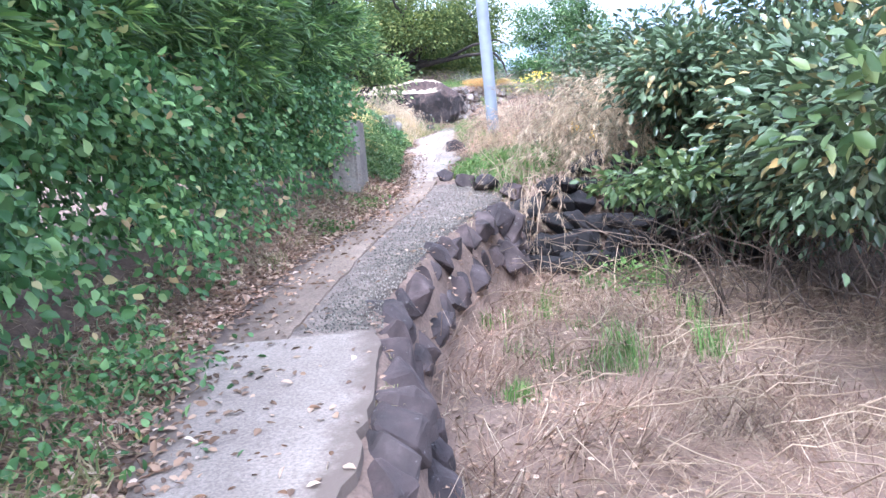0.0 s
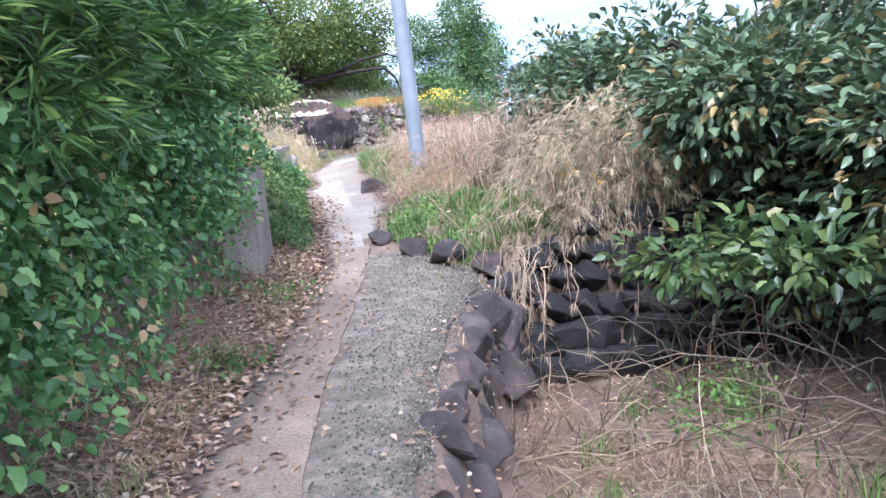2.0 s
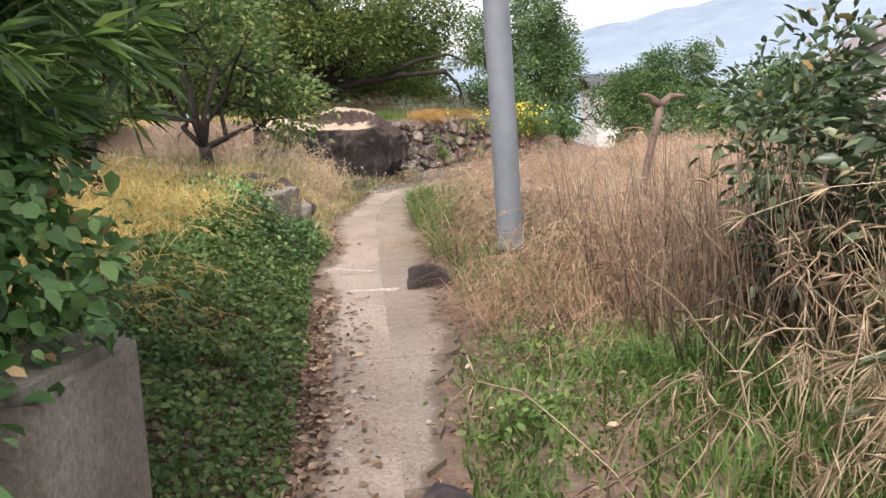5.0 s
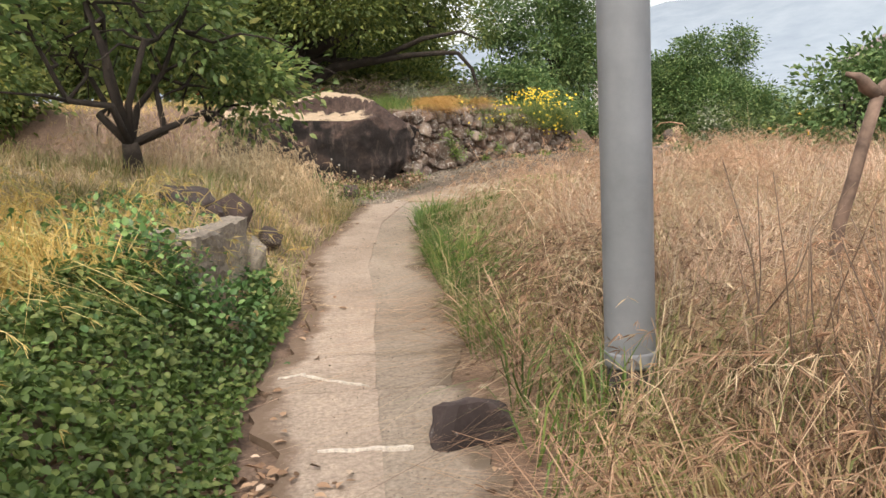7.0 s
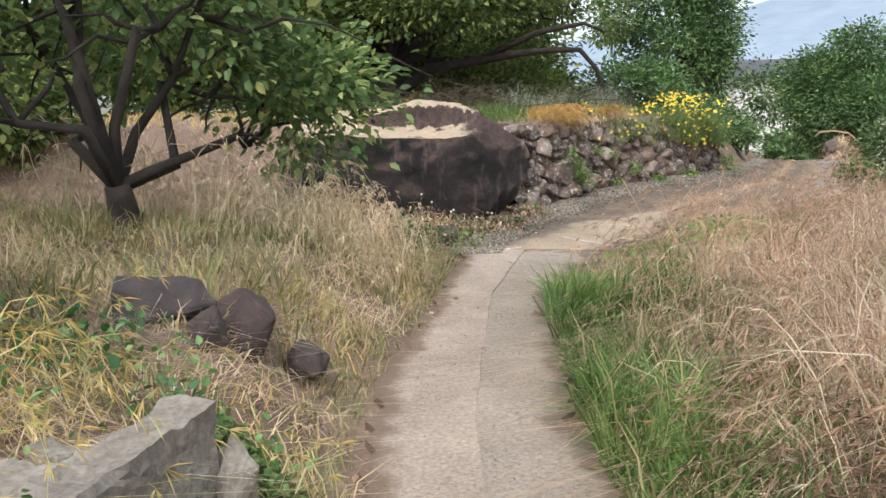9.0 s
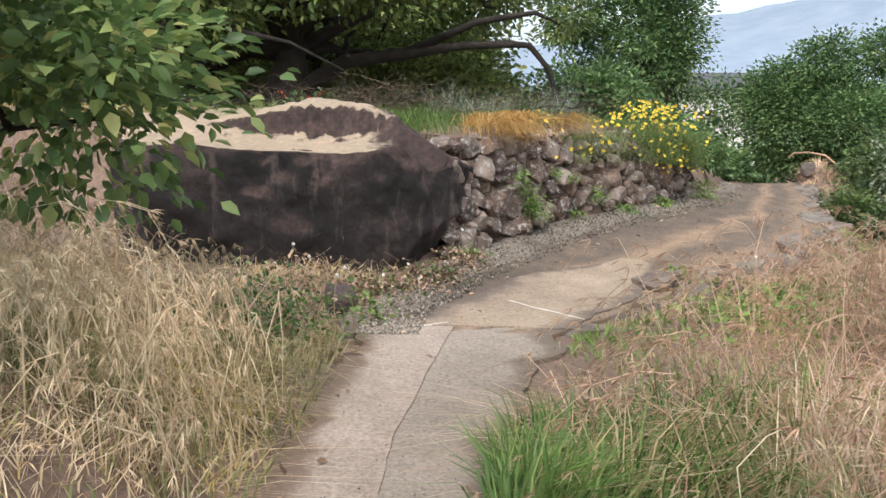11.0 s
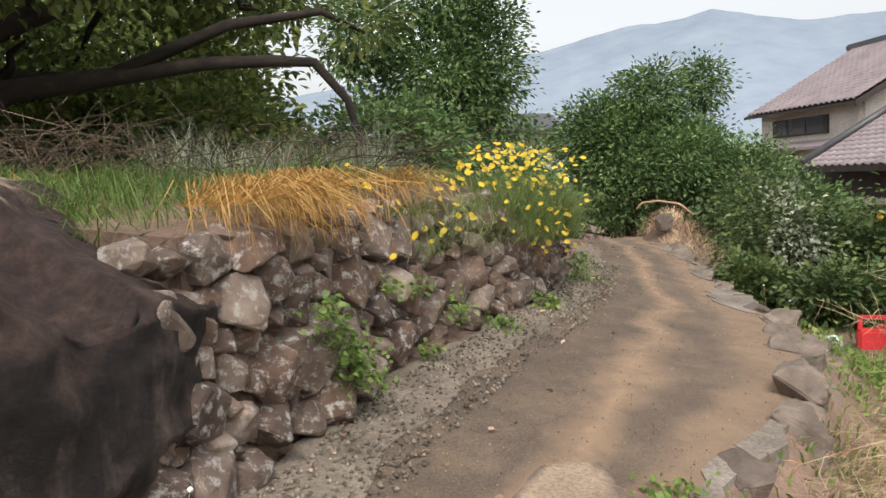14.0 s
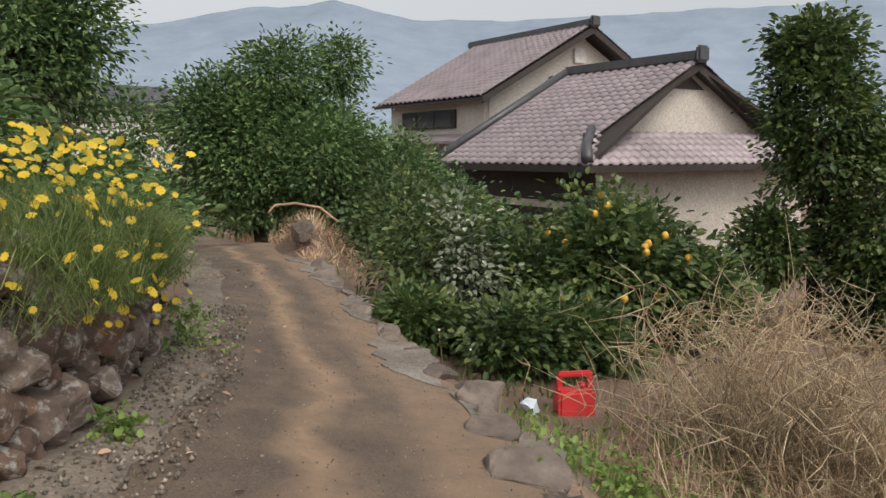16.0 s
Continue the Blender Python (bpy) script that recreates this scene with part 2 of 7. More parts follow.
M_IVY = leafy("vine_leaf", [(0, (0.053, 0.129, 0.042)), (0.6, (0.123, 0.249, 0.082)), (0.95, (0.308, 0.484, 0.181)), (0.975, (0.554, 0.484, 0.229)), (1, (0.524, 0.332, 0.196))], 0.45, 0.25)
M_COVER = leafy("ground_vine_leaf", [(0, (0.058, 0.109, 0.027)), (0.6, (0.102, 0.173, 0.045)), (1, (0.218, 0.269, 0.090))], 0.55, 0.3)
M_BROAD = leafy("evergreen_leaf", [(0, (0.057, 0.091, 0.046)), (0.6, (0.106, 0.152, 0.083)), (0.9, (0.173, 0.229, 0.126)), (1, (0.422, 0.275, 0.108))], 0.3, 0.18)
M_CITRUS = leafy("citrus_leaf", [(0, (0.057, 0.100, 0.037)), (0.6, (0.106, 0.169, 0.063)), (1, (0.251, 0.307, 0.109))], 0.38, 0.38)
M_ORCHARD = leafy("orchard_leaf", [(0, (0.085, 0.152, 0.055)), (0.6, (0.177, 0.275, 0.104)), (0.92, (0.378, 0.464, 0.183)), (1, (0.610, 0.573, 0.244))], 0.4, 0.45)
M_CAMPHOR = leafy("tree_leaf", [(0, (0.076, 0.116, 0.039)), (0.6, (0.150, 0.208, 0.067)), (1, (0.358, 0.393, 0.122))], 0.65, 0.48)
M_BUSH = leafy("bush_leaf", [(0, (0.067, 0.139, 0.051)), (0.6, (0.137, 0.237, 0.094)), (1, (0.298, 0.395, 0.166))], 0.7, 0.3)
M_GREY = leafy("grey_leaf", [(0, (0.16, 0.2, 0.13)), (0.6, (0.3, 0.34, 0.26)), (1, (0.55, 0.56, 0.48))], 0.6, 0.25)
M_YOUNG = leafy("young_leaf", [(0, (0.12, 0.22, 0.05)), (1, (0.3, 0.42, 0.12))], 0.5, 0.35)
M_LITTER = leafy("fallen_leaf", [(0, (0.130, 0.079, 0.055)), (0.5, (0.338, 0.213, 0.146)), (0.85, (0.546, 0.378, 0.281)), (1, (0.715, 0.573, 0.488))], 0.8, 0.1)
M_PETAL = leafy("yellow_petal", [(0, (0.75, 0.42, 0.02)), (0.6, (0.85, 0.6, 0.03)), (1, (0.9, 0.72, 0.12))], 0.6, 0.3)
M_REDPETAL = leafy("red_petal", [(0, (0.55, 0.06, 0.03)), (1, (0.7, 0.15, 0.08))], 0.6, 0.3)
M_FRUIT = plain("yellow_fruit", (0.72, 0.42, 0.06), 0.45)
M_PLASTER = grainy("cream_plaster", (0.52, 0.47, 0.41), (0.66, 0.61, 0.54), 0.7, 30, 0.1)
M_TILE = plain("glazed_roof_tile", (0.33, 0.275, 0.285), 0.36, 0.0, 0.25, 1.5)
M_RIDGE = plain("dark_ridge_tile", (0.075, 0.075, 0.08), 0.4, 0.0, 0.3, 3)
M_DARKWOOD = plain("dark_timber", (0.045, 0.035, 0.03), 0.7, 0.0, 0.3, 6)
M_RED = plain("red_plastic", (0.62, 0.045, 0.05), 0.42, 0.0, 0.15, 6)
M_GALV = plain("galvanised_steel", (0.22, 0.235, 0.26), 0.5, 0.2, 0.2, 3)
M_POLEBASE = rough_stone("tarred_pole_base", [(0.3, (0.03, 0.025, 0.025)), (0.6, (0.07, 0.06, 0.055)), (0.8, (0.13, 0.11, 0.1))], scale=8)
M_GLASS = plain("dark_window_glass", (0.03, 0.035, 0.04), 0.12, 0.0, 0.1)
M_PALEWALL = plain("pale_far_wall", (0.62, 0.6, 0.56), 0.8)
M_CHALK = grainy("pale_mortar", (0.55, 0.5, 0.44), (0.68, 0.63, 0.57), 6, 60, 0.2)
M_CARVED = grainy("cut_stone", (0.162, 0.140, 0.119), (0.340, 0.306, 0.264), 3, 50, 0.5, third=(0.246, 0.212, 0.178))

# Boulder: dark purple-brown faces, pale tan where faces point up, rain streaks down the sides
M_BOULDER, n, l, p = mat_base("boulder")
geo = n.new("ShaderNodeNewGeometry")
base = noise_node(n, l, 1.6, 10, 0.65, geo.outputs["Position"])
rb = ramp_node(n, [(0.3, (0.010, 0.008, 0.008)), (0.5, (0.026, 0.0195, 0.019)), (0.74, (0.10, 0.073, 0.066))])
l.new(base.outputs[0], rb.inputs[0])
streak = noise_node(n, l, 3.0, 6, 0.6, geo.outputs["Position"], (1.6, 1.6, 0.28))
rs = ramp_node(n, [(0.56, (0, 0, 0)), (0.7, (0.62, 0.62, 0.62))])
l.new(streak.outputs[0], rs.inputs[0])
sides = mix_node(n, l, rs.outputs[0], rb.outputs[0], (0.26, 0.2, 0.175))
# pale tan by normal z plus noise, fading out towards +x
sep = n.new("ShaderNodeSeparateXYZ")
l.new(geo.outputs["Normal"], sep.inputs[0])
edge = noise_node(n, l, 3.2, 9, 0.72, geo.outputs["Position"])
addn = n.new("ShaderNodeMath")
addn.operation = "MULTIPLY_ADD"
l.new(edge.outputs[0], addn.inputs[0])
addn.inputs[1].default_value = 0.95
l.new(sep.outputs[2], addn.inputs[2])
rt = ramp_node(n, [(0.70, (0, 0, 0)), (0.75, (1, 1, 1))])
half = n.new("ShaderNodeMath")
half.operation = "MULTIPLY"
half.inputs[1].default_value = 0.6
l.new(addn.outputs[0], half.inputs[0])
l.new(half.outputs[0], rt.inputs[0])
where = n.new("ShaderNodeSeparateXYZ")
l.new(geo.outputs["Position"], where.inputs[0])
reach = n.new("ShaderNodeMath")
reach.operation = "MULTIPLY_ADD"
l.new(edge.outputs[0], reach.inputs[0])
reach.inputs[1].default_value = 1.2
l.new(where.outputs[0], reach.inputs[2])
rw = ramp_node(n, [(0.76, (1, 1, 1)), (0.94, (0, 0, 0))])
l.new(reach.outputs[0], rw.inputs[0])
pale_mask = mix_node(n, l, 1.0, rt.outputs[0], rw.outputs[0], "MULTIPLY")
# warmer brown mixed in on faces that point upward
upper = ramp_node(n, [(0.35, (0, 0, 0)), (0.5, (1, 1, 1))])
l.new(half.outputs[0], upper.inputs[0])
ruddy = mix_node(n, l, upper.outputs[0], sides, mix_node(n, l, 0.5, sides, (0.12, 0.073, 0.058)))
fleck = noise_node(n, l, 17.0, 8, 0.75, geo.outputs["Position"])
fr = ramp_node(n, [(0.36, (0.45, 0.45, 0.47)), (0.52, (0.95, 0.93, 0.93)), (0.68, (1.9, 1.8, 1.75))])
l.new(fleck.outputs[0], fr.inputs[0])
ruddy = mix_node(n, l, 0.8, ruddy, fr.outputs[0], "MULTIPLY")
topc = mix_node(n, l, pale_mask, ruddy, mix_node(n, l, 0.25, (0.58, 0.45, 0.32), fr.outputs[0], "MULTIPLY"))
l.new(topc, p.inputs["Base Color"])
p.inputs["Roughness"].default_value = 0.85
fineb = noise_node(n, l, 19, 10, 0.78, geo.outputs["Position"])
bmpn = n.new("ShaderNodeBump")
bmpn.inputs["Strength"].default_value, bmpn.inputs["Distance"].default_value = 0.9, 0.06
l.new(fineb.outputs[0], bmpn.inputs["Height"])
l.new(bmpn.outputs[0], p.inputs["Normal"])


# Air haze painted in: bluish base colour, with a faint glow of the same colour.
def painted_haze_material(name, near, far, glow):
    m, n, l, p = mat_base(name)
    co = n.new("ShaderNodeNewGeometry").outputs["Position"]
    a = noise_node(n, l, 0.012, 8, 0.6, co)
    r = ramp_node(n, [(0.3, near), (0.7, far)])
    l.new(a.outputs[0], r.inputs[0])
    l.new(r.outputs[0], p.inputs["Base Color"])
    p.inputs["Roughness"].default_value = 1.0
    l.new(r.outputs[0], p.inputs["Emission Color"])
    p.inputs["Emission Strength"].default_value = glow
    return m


M_HILL = painted_haze_material("hazy_hills", (0.178, 0.224, 0.285), (0.24, 0.288, 0.345), 0.42)
M_HILL2 = painted_haze_material("hazy_near_hills", (0.16, 0.22, 0.23), (0.22, 0.28, 0.29), 0.35)


# ---- geometry helpers ----
def raw_mesh(name, verts, faces, mat, smooth=False):
    verts = np.asarray(verts, np.float32)
    me = bpy.data.meshes.new(name)
    if isinstance(faces, np.ndarray):
        k = faces.shape[1]
        nf = len(faces)
        me.vertices.add(len(verts))
        me.vertices.foreach_set("co", verts.ravel())
        me.loops.add(nf * k)
        me.loops.foreach_set("vertex_index", faces.astype(np.int32).ravel())
        me.polygons.add(nf)
        me.polygons.foreach_set("loop_start", np.arange(0, nf * k, k, dtype=np.int32))
        me.update(calc_edges=True)
        me.validate()
    else:
        me.from_pydata(verts.tolist(), [], faces)
        me.update()
    if smooth:
        me.polygons.foreach_set("use_smooth", np.ones(len(me.polygons), bool))
    me.materials.append(mat)
    return me


def part(name, bm, material, parent, label=""):
    """Links a bmesh, or a finished mesh, as one mesh object under a thing or a part."""
    if isinstance(bm, bmesh.types.BMesh):
        me = bpy.data.meshes.new(name)
        bm.to_mesh(me)
        bm.free()
        me.materials.append(material)
    else:
        me = bm
    ob = new(name, me)
    if parent is not None:
        ob.parent = parent
    return tagged(ob, label)


def thing(name, label, category, group="", kind="", at=(0, 0, 0)):
    ob = new(name)
    ob.location = at
    ob.empty_display_size = 0.1
    return tagged(ob, label, category, group, kind)


def unit(v):
    return v / np.maximum(np.linalg.norm(v, axis=-1, keepdims=True), 1e-9)


def tube(points, radii, sides=8):
    pts = np.array(points, float)
    rad = np.array(radii, float)
    n = len(pts)
    tan = unit(np.gradient(pts, axis=0))
    ref = np.array([0.31, 0.22, 0.92]) if abs(tan[0][2]) < 0.8 else np.array([1.0, 0.1, 0.0])
    a = unit(np.cross(tan, ref))
    b = np.cross(tan, a)
    ang = np.linspace(0, 2 * np.pi, sides, endpoint=False)
    v = pts[:, None] + rad[:, None, None] * (np.cos(ang)[None, :, None] * a[:, None] + np.sin(ang)[None, :, None] * b[:, None])
    v = np.concatenate([v.reshape(-1, 3), pts[:1], pts[-1:]])
    f = []
    for i in range(n - 1):
        for j in range(sides):
            k = (j + 1) % sides
            f += [(i * sides + j, i * sides + k, (i + 1) * sides + k), (i * sides + j, (i + 1) * sides + k, (i + 1) * sides + j)]
    for j in range(sides):
        k = (j + 1) % sides
        f += [(n * sides, k, j), (n * sides + 1, (n - 1) * sides + j, (n - 1) * sides + k)]
    return v, np.array(f)


def join(parts):
    vs, fs, o = [], [], 0
    for v, f in parts:
        vs.append(v)
        fs.append(f + o)
        o += len(v)
    return np.concatenate(vs), np.concatenate(fs)


def bend(a, b, sag=0.0, wob=0.05, n=6, rng=None):
    a, b = np.array(a, float), np.array(b, float)
    s = np.linspace(0, 1, n)[:, None]
    p = a + (b - a) * s
    p[:, 2] += (4 * s * (1 - s))[:, 0] * sag
    if rng is not None:
        p[1:-1] += rng.normal(0, wob, (n - 2, 3)) * np.linalg.norm(b - a)
    return p


def blades(P, H, W, lean, rng, droop=0.35):
    """Grass blades from the points P: two bent lengths and a tip."""
    N = len(P)
    H = np.broadcast_to(H, N)[:, None]
    W = np.broadcast_to(W, N)[:, None]
    swirl = 3.2 * np.sin(P[:, 0] * 3.1 + 1.7 * np.sin(P[:, 1] * 2.3)) + 2.6 * np.cos(P[:, 1] * 3.7 + 1.3 * np.sin(P[:, 0] * 4.1))
    ang = swirl + rng.normal(0, 1.0, N)
    d = np.stack([np.cos(ang), np.sin(ang), np.zeros(N)], 1)
    t = rng.uniform(0, 2 * np.pi, N)
    w = np.stack([np.cos(t), np.sin(t), np.zeros(N)], 1)
    c = (lean * rng.uniform(0.3, 1.4, N))[:, None]
    up = np.array([0, 0, 1.0])
    mid = P + up * H * 0.58 * np.sqrt(np.maximum(0.05, 1 - 0.4 * c)) + d * H * c * 0.3
    tip = P + up * H * np.maximum(1 - droop * c * 1.6, 0.08) + d * H * c
    v = np.stack([P - w * W, P + w * W, mid + w * W * 0.7, mid - w * W * 0.7, tip], 1).reshape(-1, 3)
    f = np.array([[0, 1, 2], [0, 2, 3], [3, 2, 4]])
    return v, (np.arange(N)[:, None, None] * 5 + f[None]).reshape(-1, 3)


def leaves(P, A, N, L, W, fold=0.25):
    """Folded leaves: base at P, along A, upper side towards N."""
    n = len(P)
    A = unit(A)
    S = unit(np.cross(A, N))
    N = np.cross(S, A)
    L = np.broadcast_to(L, n)[:, None]
    W = np.broadcast_to(W, n)[:, None]
    tip = P + A * L - N * L * 0.12
    l1, l2 = P + A * L * 0.3 + S * W + N * W * fold, P + A * L * 0.68 + S * W * 0.8 + N * W * fold
    r1, r2 = P + A * L * 0.3 - S * W + N * W * fold, P + A * L * 0.68 - S * W * 0.8 + N * W * fold
    v = np.stack([P, r1, r2, tip, l2, l1], 1).reshape(-1, 3)
    f = np.array([[0, 1, 2], [0, 2, 3], [0, 3, 4], [0, 4, 5]])
    return v, (np.arange(n)[:, None, None] * 6 + f[None]).reshape(-1, 3)


def slips(P, A, L, W):
    """Narrow leaves of two triangles."""
    n = len(P)
    A = unit(A)
    S = unit(np.cross(A, np.random.default_rng(n).normal(0, 1, (n, 3)) + np.array([0.6, -0.6, 0.4])))
    L = np.broadcast_to(L, n)[:, None]
    W = np.broadcast_to(W, n)[:, None]
    m = P + A * L * 0.45
    v = np.stack([P, m + S * W, P + A * L - np.array([0, 0, 1]) * L * 0.15, m - S * W], 1).reshape(-1, 3)
    f = np.array([[0, 1, 2], [0, 2, 3]])
    return v, (np.arange(n)[:, None, None] * 4 + f[None]).reshape(-1, 3)


def rand_dirs(n, rng):
    return unit(rng.normal(0, 1, (n, 3)))


def rock_mesh(name, seed, mat, sub=1, cuts=18, rough=0.05):
    """An angular stone: the hull of scattered points, edges worn, faces roughened."""
    rng = np.random.default_rng(seed)
    bm = bmesh.new()
    for d in rand_dirs(cuts, rng):
        k = (np.abs(d) ** 4).sum() ** (-0.25)
        bm.verts.new(d * k * rng.uniform(0.8, 1.0))
    hull = bmesh.ops.convex_hull(bm, input=list(bm.verts))
    bmesh.ops.delete(bm, geom=[g for g in hull["geom_interior"] if isinstance(g, bmesh.types.BMVert)], context="VERTS")
    bmesh.ops.dissolve_limit(bm, angle_limit=0.3, verts=list(bm.verts), edges=list(bm.edges))
    bmesh.ops.bevel(bm, geom=list(bm.edges), offset=0.07, segments=1, affect="EDGES")
    bmesh.ops.triangulate(bm, faces=list(bm.faces))
    if sub > 1:
        bmesh.ops.subdivide_edges(bm, edges=list(bm.edges), cuts=sub - 1, use_grid_fill=True)
    for v in bm.verts:
        q = v.co.copy()
        v.co = q * (1 + noise.noise(q * 2.1 + Vector((seed * 3.1, 0, 0))) * rough * 1.6 + noise.noise(q * 5.5 + Vector((0, seed * 2.3, 0))) * rough)
    me = bpy.data.meshes.new(name)
    bm.to_mesh(me)
    bm.free()
    me.materials.append(mat)
    return me


def box_bm(x0, x1, y0, y1, z0, z1, bevel=0.0):
    bm = bmesh.new()
    bmesh.ops.create_cube(bm, size=1.0)
    for v in bm.verts:
        v.co = Vector(((x0 + x1) / 2 + v.co.x * (x1 - x0), (y0 + y1) / 2 + v.co.y * (y1 - y0), (z0 + z1) / 2 + v.co.z * (z1 - z0)))
    if bevel:
        bmesh.ops.bevel(bm, geom=list(bm.edges), offset=bevel, segments=2, affect="EDGES")
    return bm


# ---- terrain ----
YS = [-8, 0, 2.3, 3.6, 5, 6.4, 7.6, 8.6, 9.3, 10, 11.7, 13.7, 15, 16.3, 18.5, 20.4, 21.3, 22, 23, 24.1, 24.8, 26.1, 27.5, 29, 31, 36]
XL = [-0.8, -0.9, -0.95, -1.17, -1.15, -0.95, -0.72, -0.52, -0.45, -0.4, -0.38, -0.44, -0.32, -0.42, -0.1, 0.1, 0.5, 1.0, 1.8, 2.95, 3.6, 4.5, 5.35, 6.05, 6.9, 9.5]
YR = [-8, 2.3, 2.9, 3.4, 4.4, 5.1, 6.1, 6.9, 7.5, 8.2, 8.7, 9.2, 10, 11.8, 13.4, 14.9, 17, 18, 20.1, 20.6, 21.1, 21.8, 22.6, 23.3, 23.8, 24.4, 25, 26.2, 27.9, 30, 36]
XR = [-0.3, -0.33, -0.31, -0.31, -0.4, -0.28, -0.12, 0.12, 0.26, 0.56, 0.62, 0.38, 0.08, 0.29, 0.43, 0.48, 0.5, 0.55, 1.2, 1.75, 2.15, 2.7, 3.95, 4.65, 4.95, 5.3, 5.45, 6.0, 6.8, 7.8, 11]
YZ = [-8, 0, 2, 3.8, 6, 8, 9.2, 10, 12, 13.7, 15.3, 17, 20, 21, 23, 24.2, 26, 28, 30.5, 36]
ZL = [-0.05, 0.12, 0.33, 0.43, 0.51, 0.58, 0.67, 0.77, 0.93, 1.03, 1.09, 1.18, 1.28, 1.36, 1.56, 1.63, 1.62, 1.66, 1.5, 0.9]
ZR = [-0.05, 0.12, 0.33, 0.43, 0.51, 0.58, 0.67, 0.77, 0.93, 1.03, 1.09, 1.17, 1.24, 1.22, 1.33, 1.31, 1.42, 1.58, 1.5, 0.9]


def smooth(a, b, v):
    t = np.clip((v - a) / (b - a), 0, 1)
    return t * t * (3 - 2 * t)


def path_z(x, y):
    xl, xr = np.interp(y, YS, XL), np.interp(y, YR, XR)
    k = np.clip((x - xl) / np.maximum(xr - xl, 0.1), 0, 1)
    return np.interp(y, YZ, ZL) * (1 - k) + np.interp(y, YZ, ZR) * k


def ground_z(x, y):
    x, y = np.asarray(x, float), np.asarray(y, float)
    xl, xr = np.interp(y, YS, XL), np.interp(y, YR, XR)
    z = path_z(x, y) - 0.03
    dl, dr = np.maximum(xl - x, 0), np.maximum(x - xr, 0)
    # bank on the uphill side
    rise = np.interp(y, [-8, 8, 10, 13.5, 15.5, 17.8, 18.7, 19.5, 21.6, 22.2, 22.8, 25.5, 26.8], [0.3, 0.3, 0.25, 0.34, 0.42, 0.4, 0.22, 0.05, 0.05, 0.88, 0.93, 0.84, 0.35])
    run = np.interp(y, [-8, 9, 11, 14, 20, 21, 22.5], [1.6, 1.2, 1.0, 0.7, 0.9, 0.6, 0.55])
    hold = np.interp(y, [20, 21.5], [0.02, 0.5])
    z = z + rise * smooth(hold, 1, dl / run) + (0.03 + 0.11 * smooth(13, 15, y) * (1 - smooth(17.8, 19.3, y))) * np.minimum(dl, 2.5) + 0.03 * np.clip(dl - 2.5, 0, 30)
    # hollow on the downhill side, then the field level with the path, then the slope to the house
    low = 1 - smooth(8.55, 8.95, y + 0.12 * np.clip(x - 0.5, 0, 4))
    drop = (z + 0.2) * smooth(0.05, 0.32, dr)
    fall = smooth(20.2, 22.5, y) * (0.32 * smooth(0.05, 0.7, dr) + 1.25 * smooth(0.8, 9.0, dr))
    z = np.where(dr > 0, z - low * drop - (1 - low) * fall + (1 - low) * (1 - smooth(19, 22, y)) * (0.16 - 0.12 * smooth(10.5, 12, y) * (1 - smooth(16, 19, y)) * (1 - smooth(1.5, 4, dr))) * smooth(0.1, 1.0, dr), z)
    z = z + 0.5 * np.exp(-((x - 7.6) / 0.55) ** 2 - ((y - 29.2) / 0.75) ** 2) * smooth(-0.2, 0.3, x - xr)
    far = np.hypot(x - 2, y - 12)
    z = z - np.where(x > 6, 1, 0) * smooth(25, 120, far) * 6.0 - smooth(60, 300, far) * 4
    z = z + 0.035 * np.sin(x * 2.3 + 1.1 * np.sin(y * 1.7)) * np.cos(y * 2.9 + x) * np.clip(dl + dr, 0, 0.5) * 2
    return z


def spread(lo, hi, fine, far, growth=1.35):
    c = list(np.arange(lo, hi + fine / 2, fine))
    s = fine
    while c[-1] < far:
        s *= growth
        c.append(c[-1] + s)
    s = fine
    while c[0] > -far:
        s *= growth
        c.insert(0, c[0] - s)
    return np.array(c)


gx, gy = spread(-4.0, 9.0, 0.1, 2600), spread(-2.0, 32.0, 0.12, 2600)
GX, GY = np.meshgrid(gx, gy)
GZ = ground_z(GX, GY)
nx, ny = len(gx), len(gy)
idx = np.arange(nx * ny).reshape(ny, nx)
quads = np.stack([idx[:-1, :-1], idx[:-1, 1:], idx[1:, 1:], idx[1:, :-1]], -1).reshape(-1, 4)
ground = part("ground", raw_mesh("ground", np.stack([GX, GY, GZ], -1).reshape(-1, 3), quads, M_SOIL, True), M_SOIL, None)
tagged(ground, "dry brown soil with straw and fallen leaves", "ground", kind="structure")


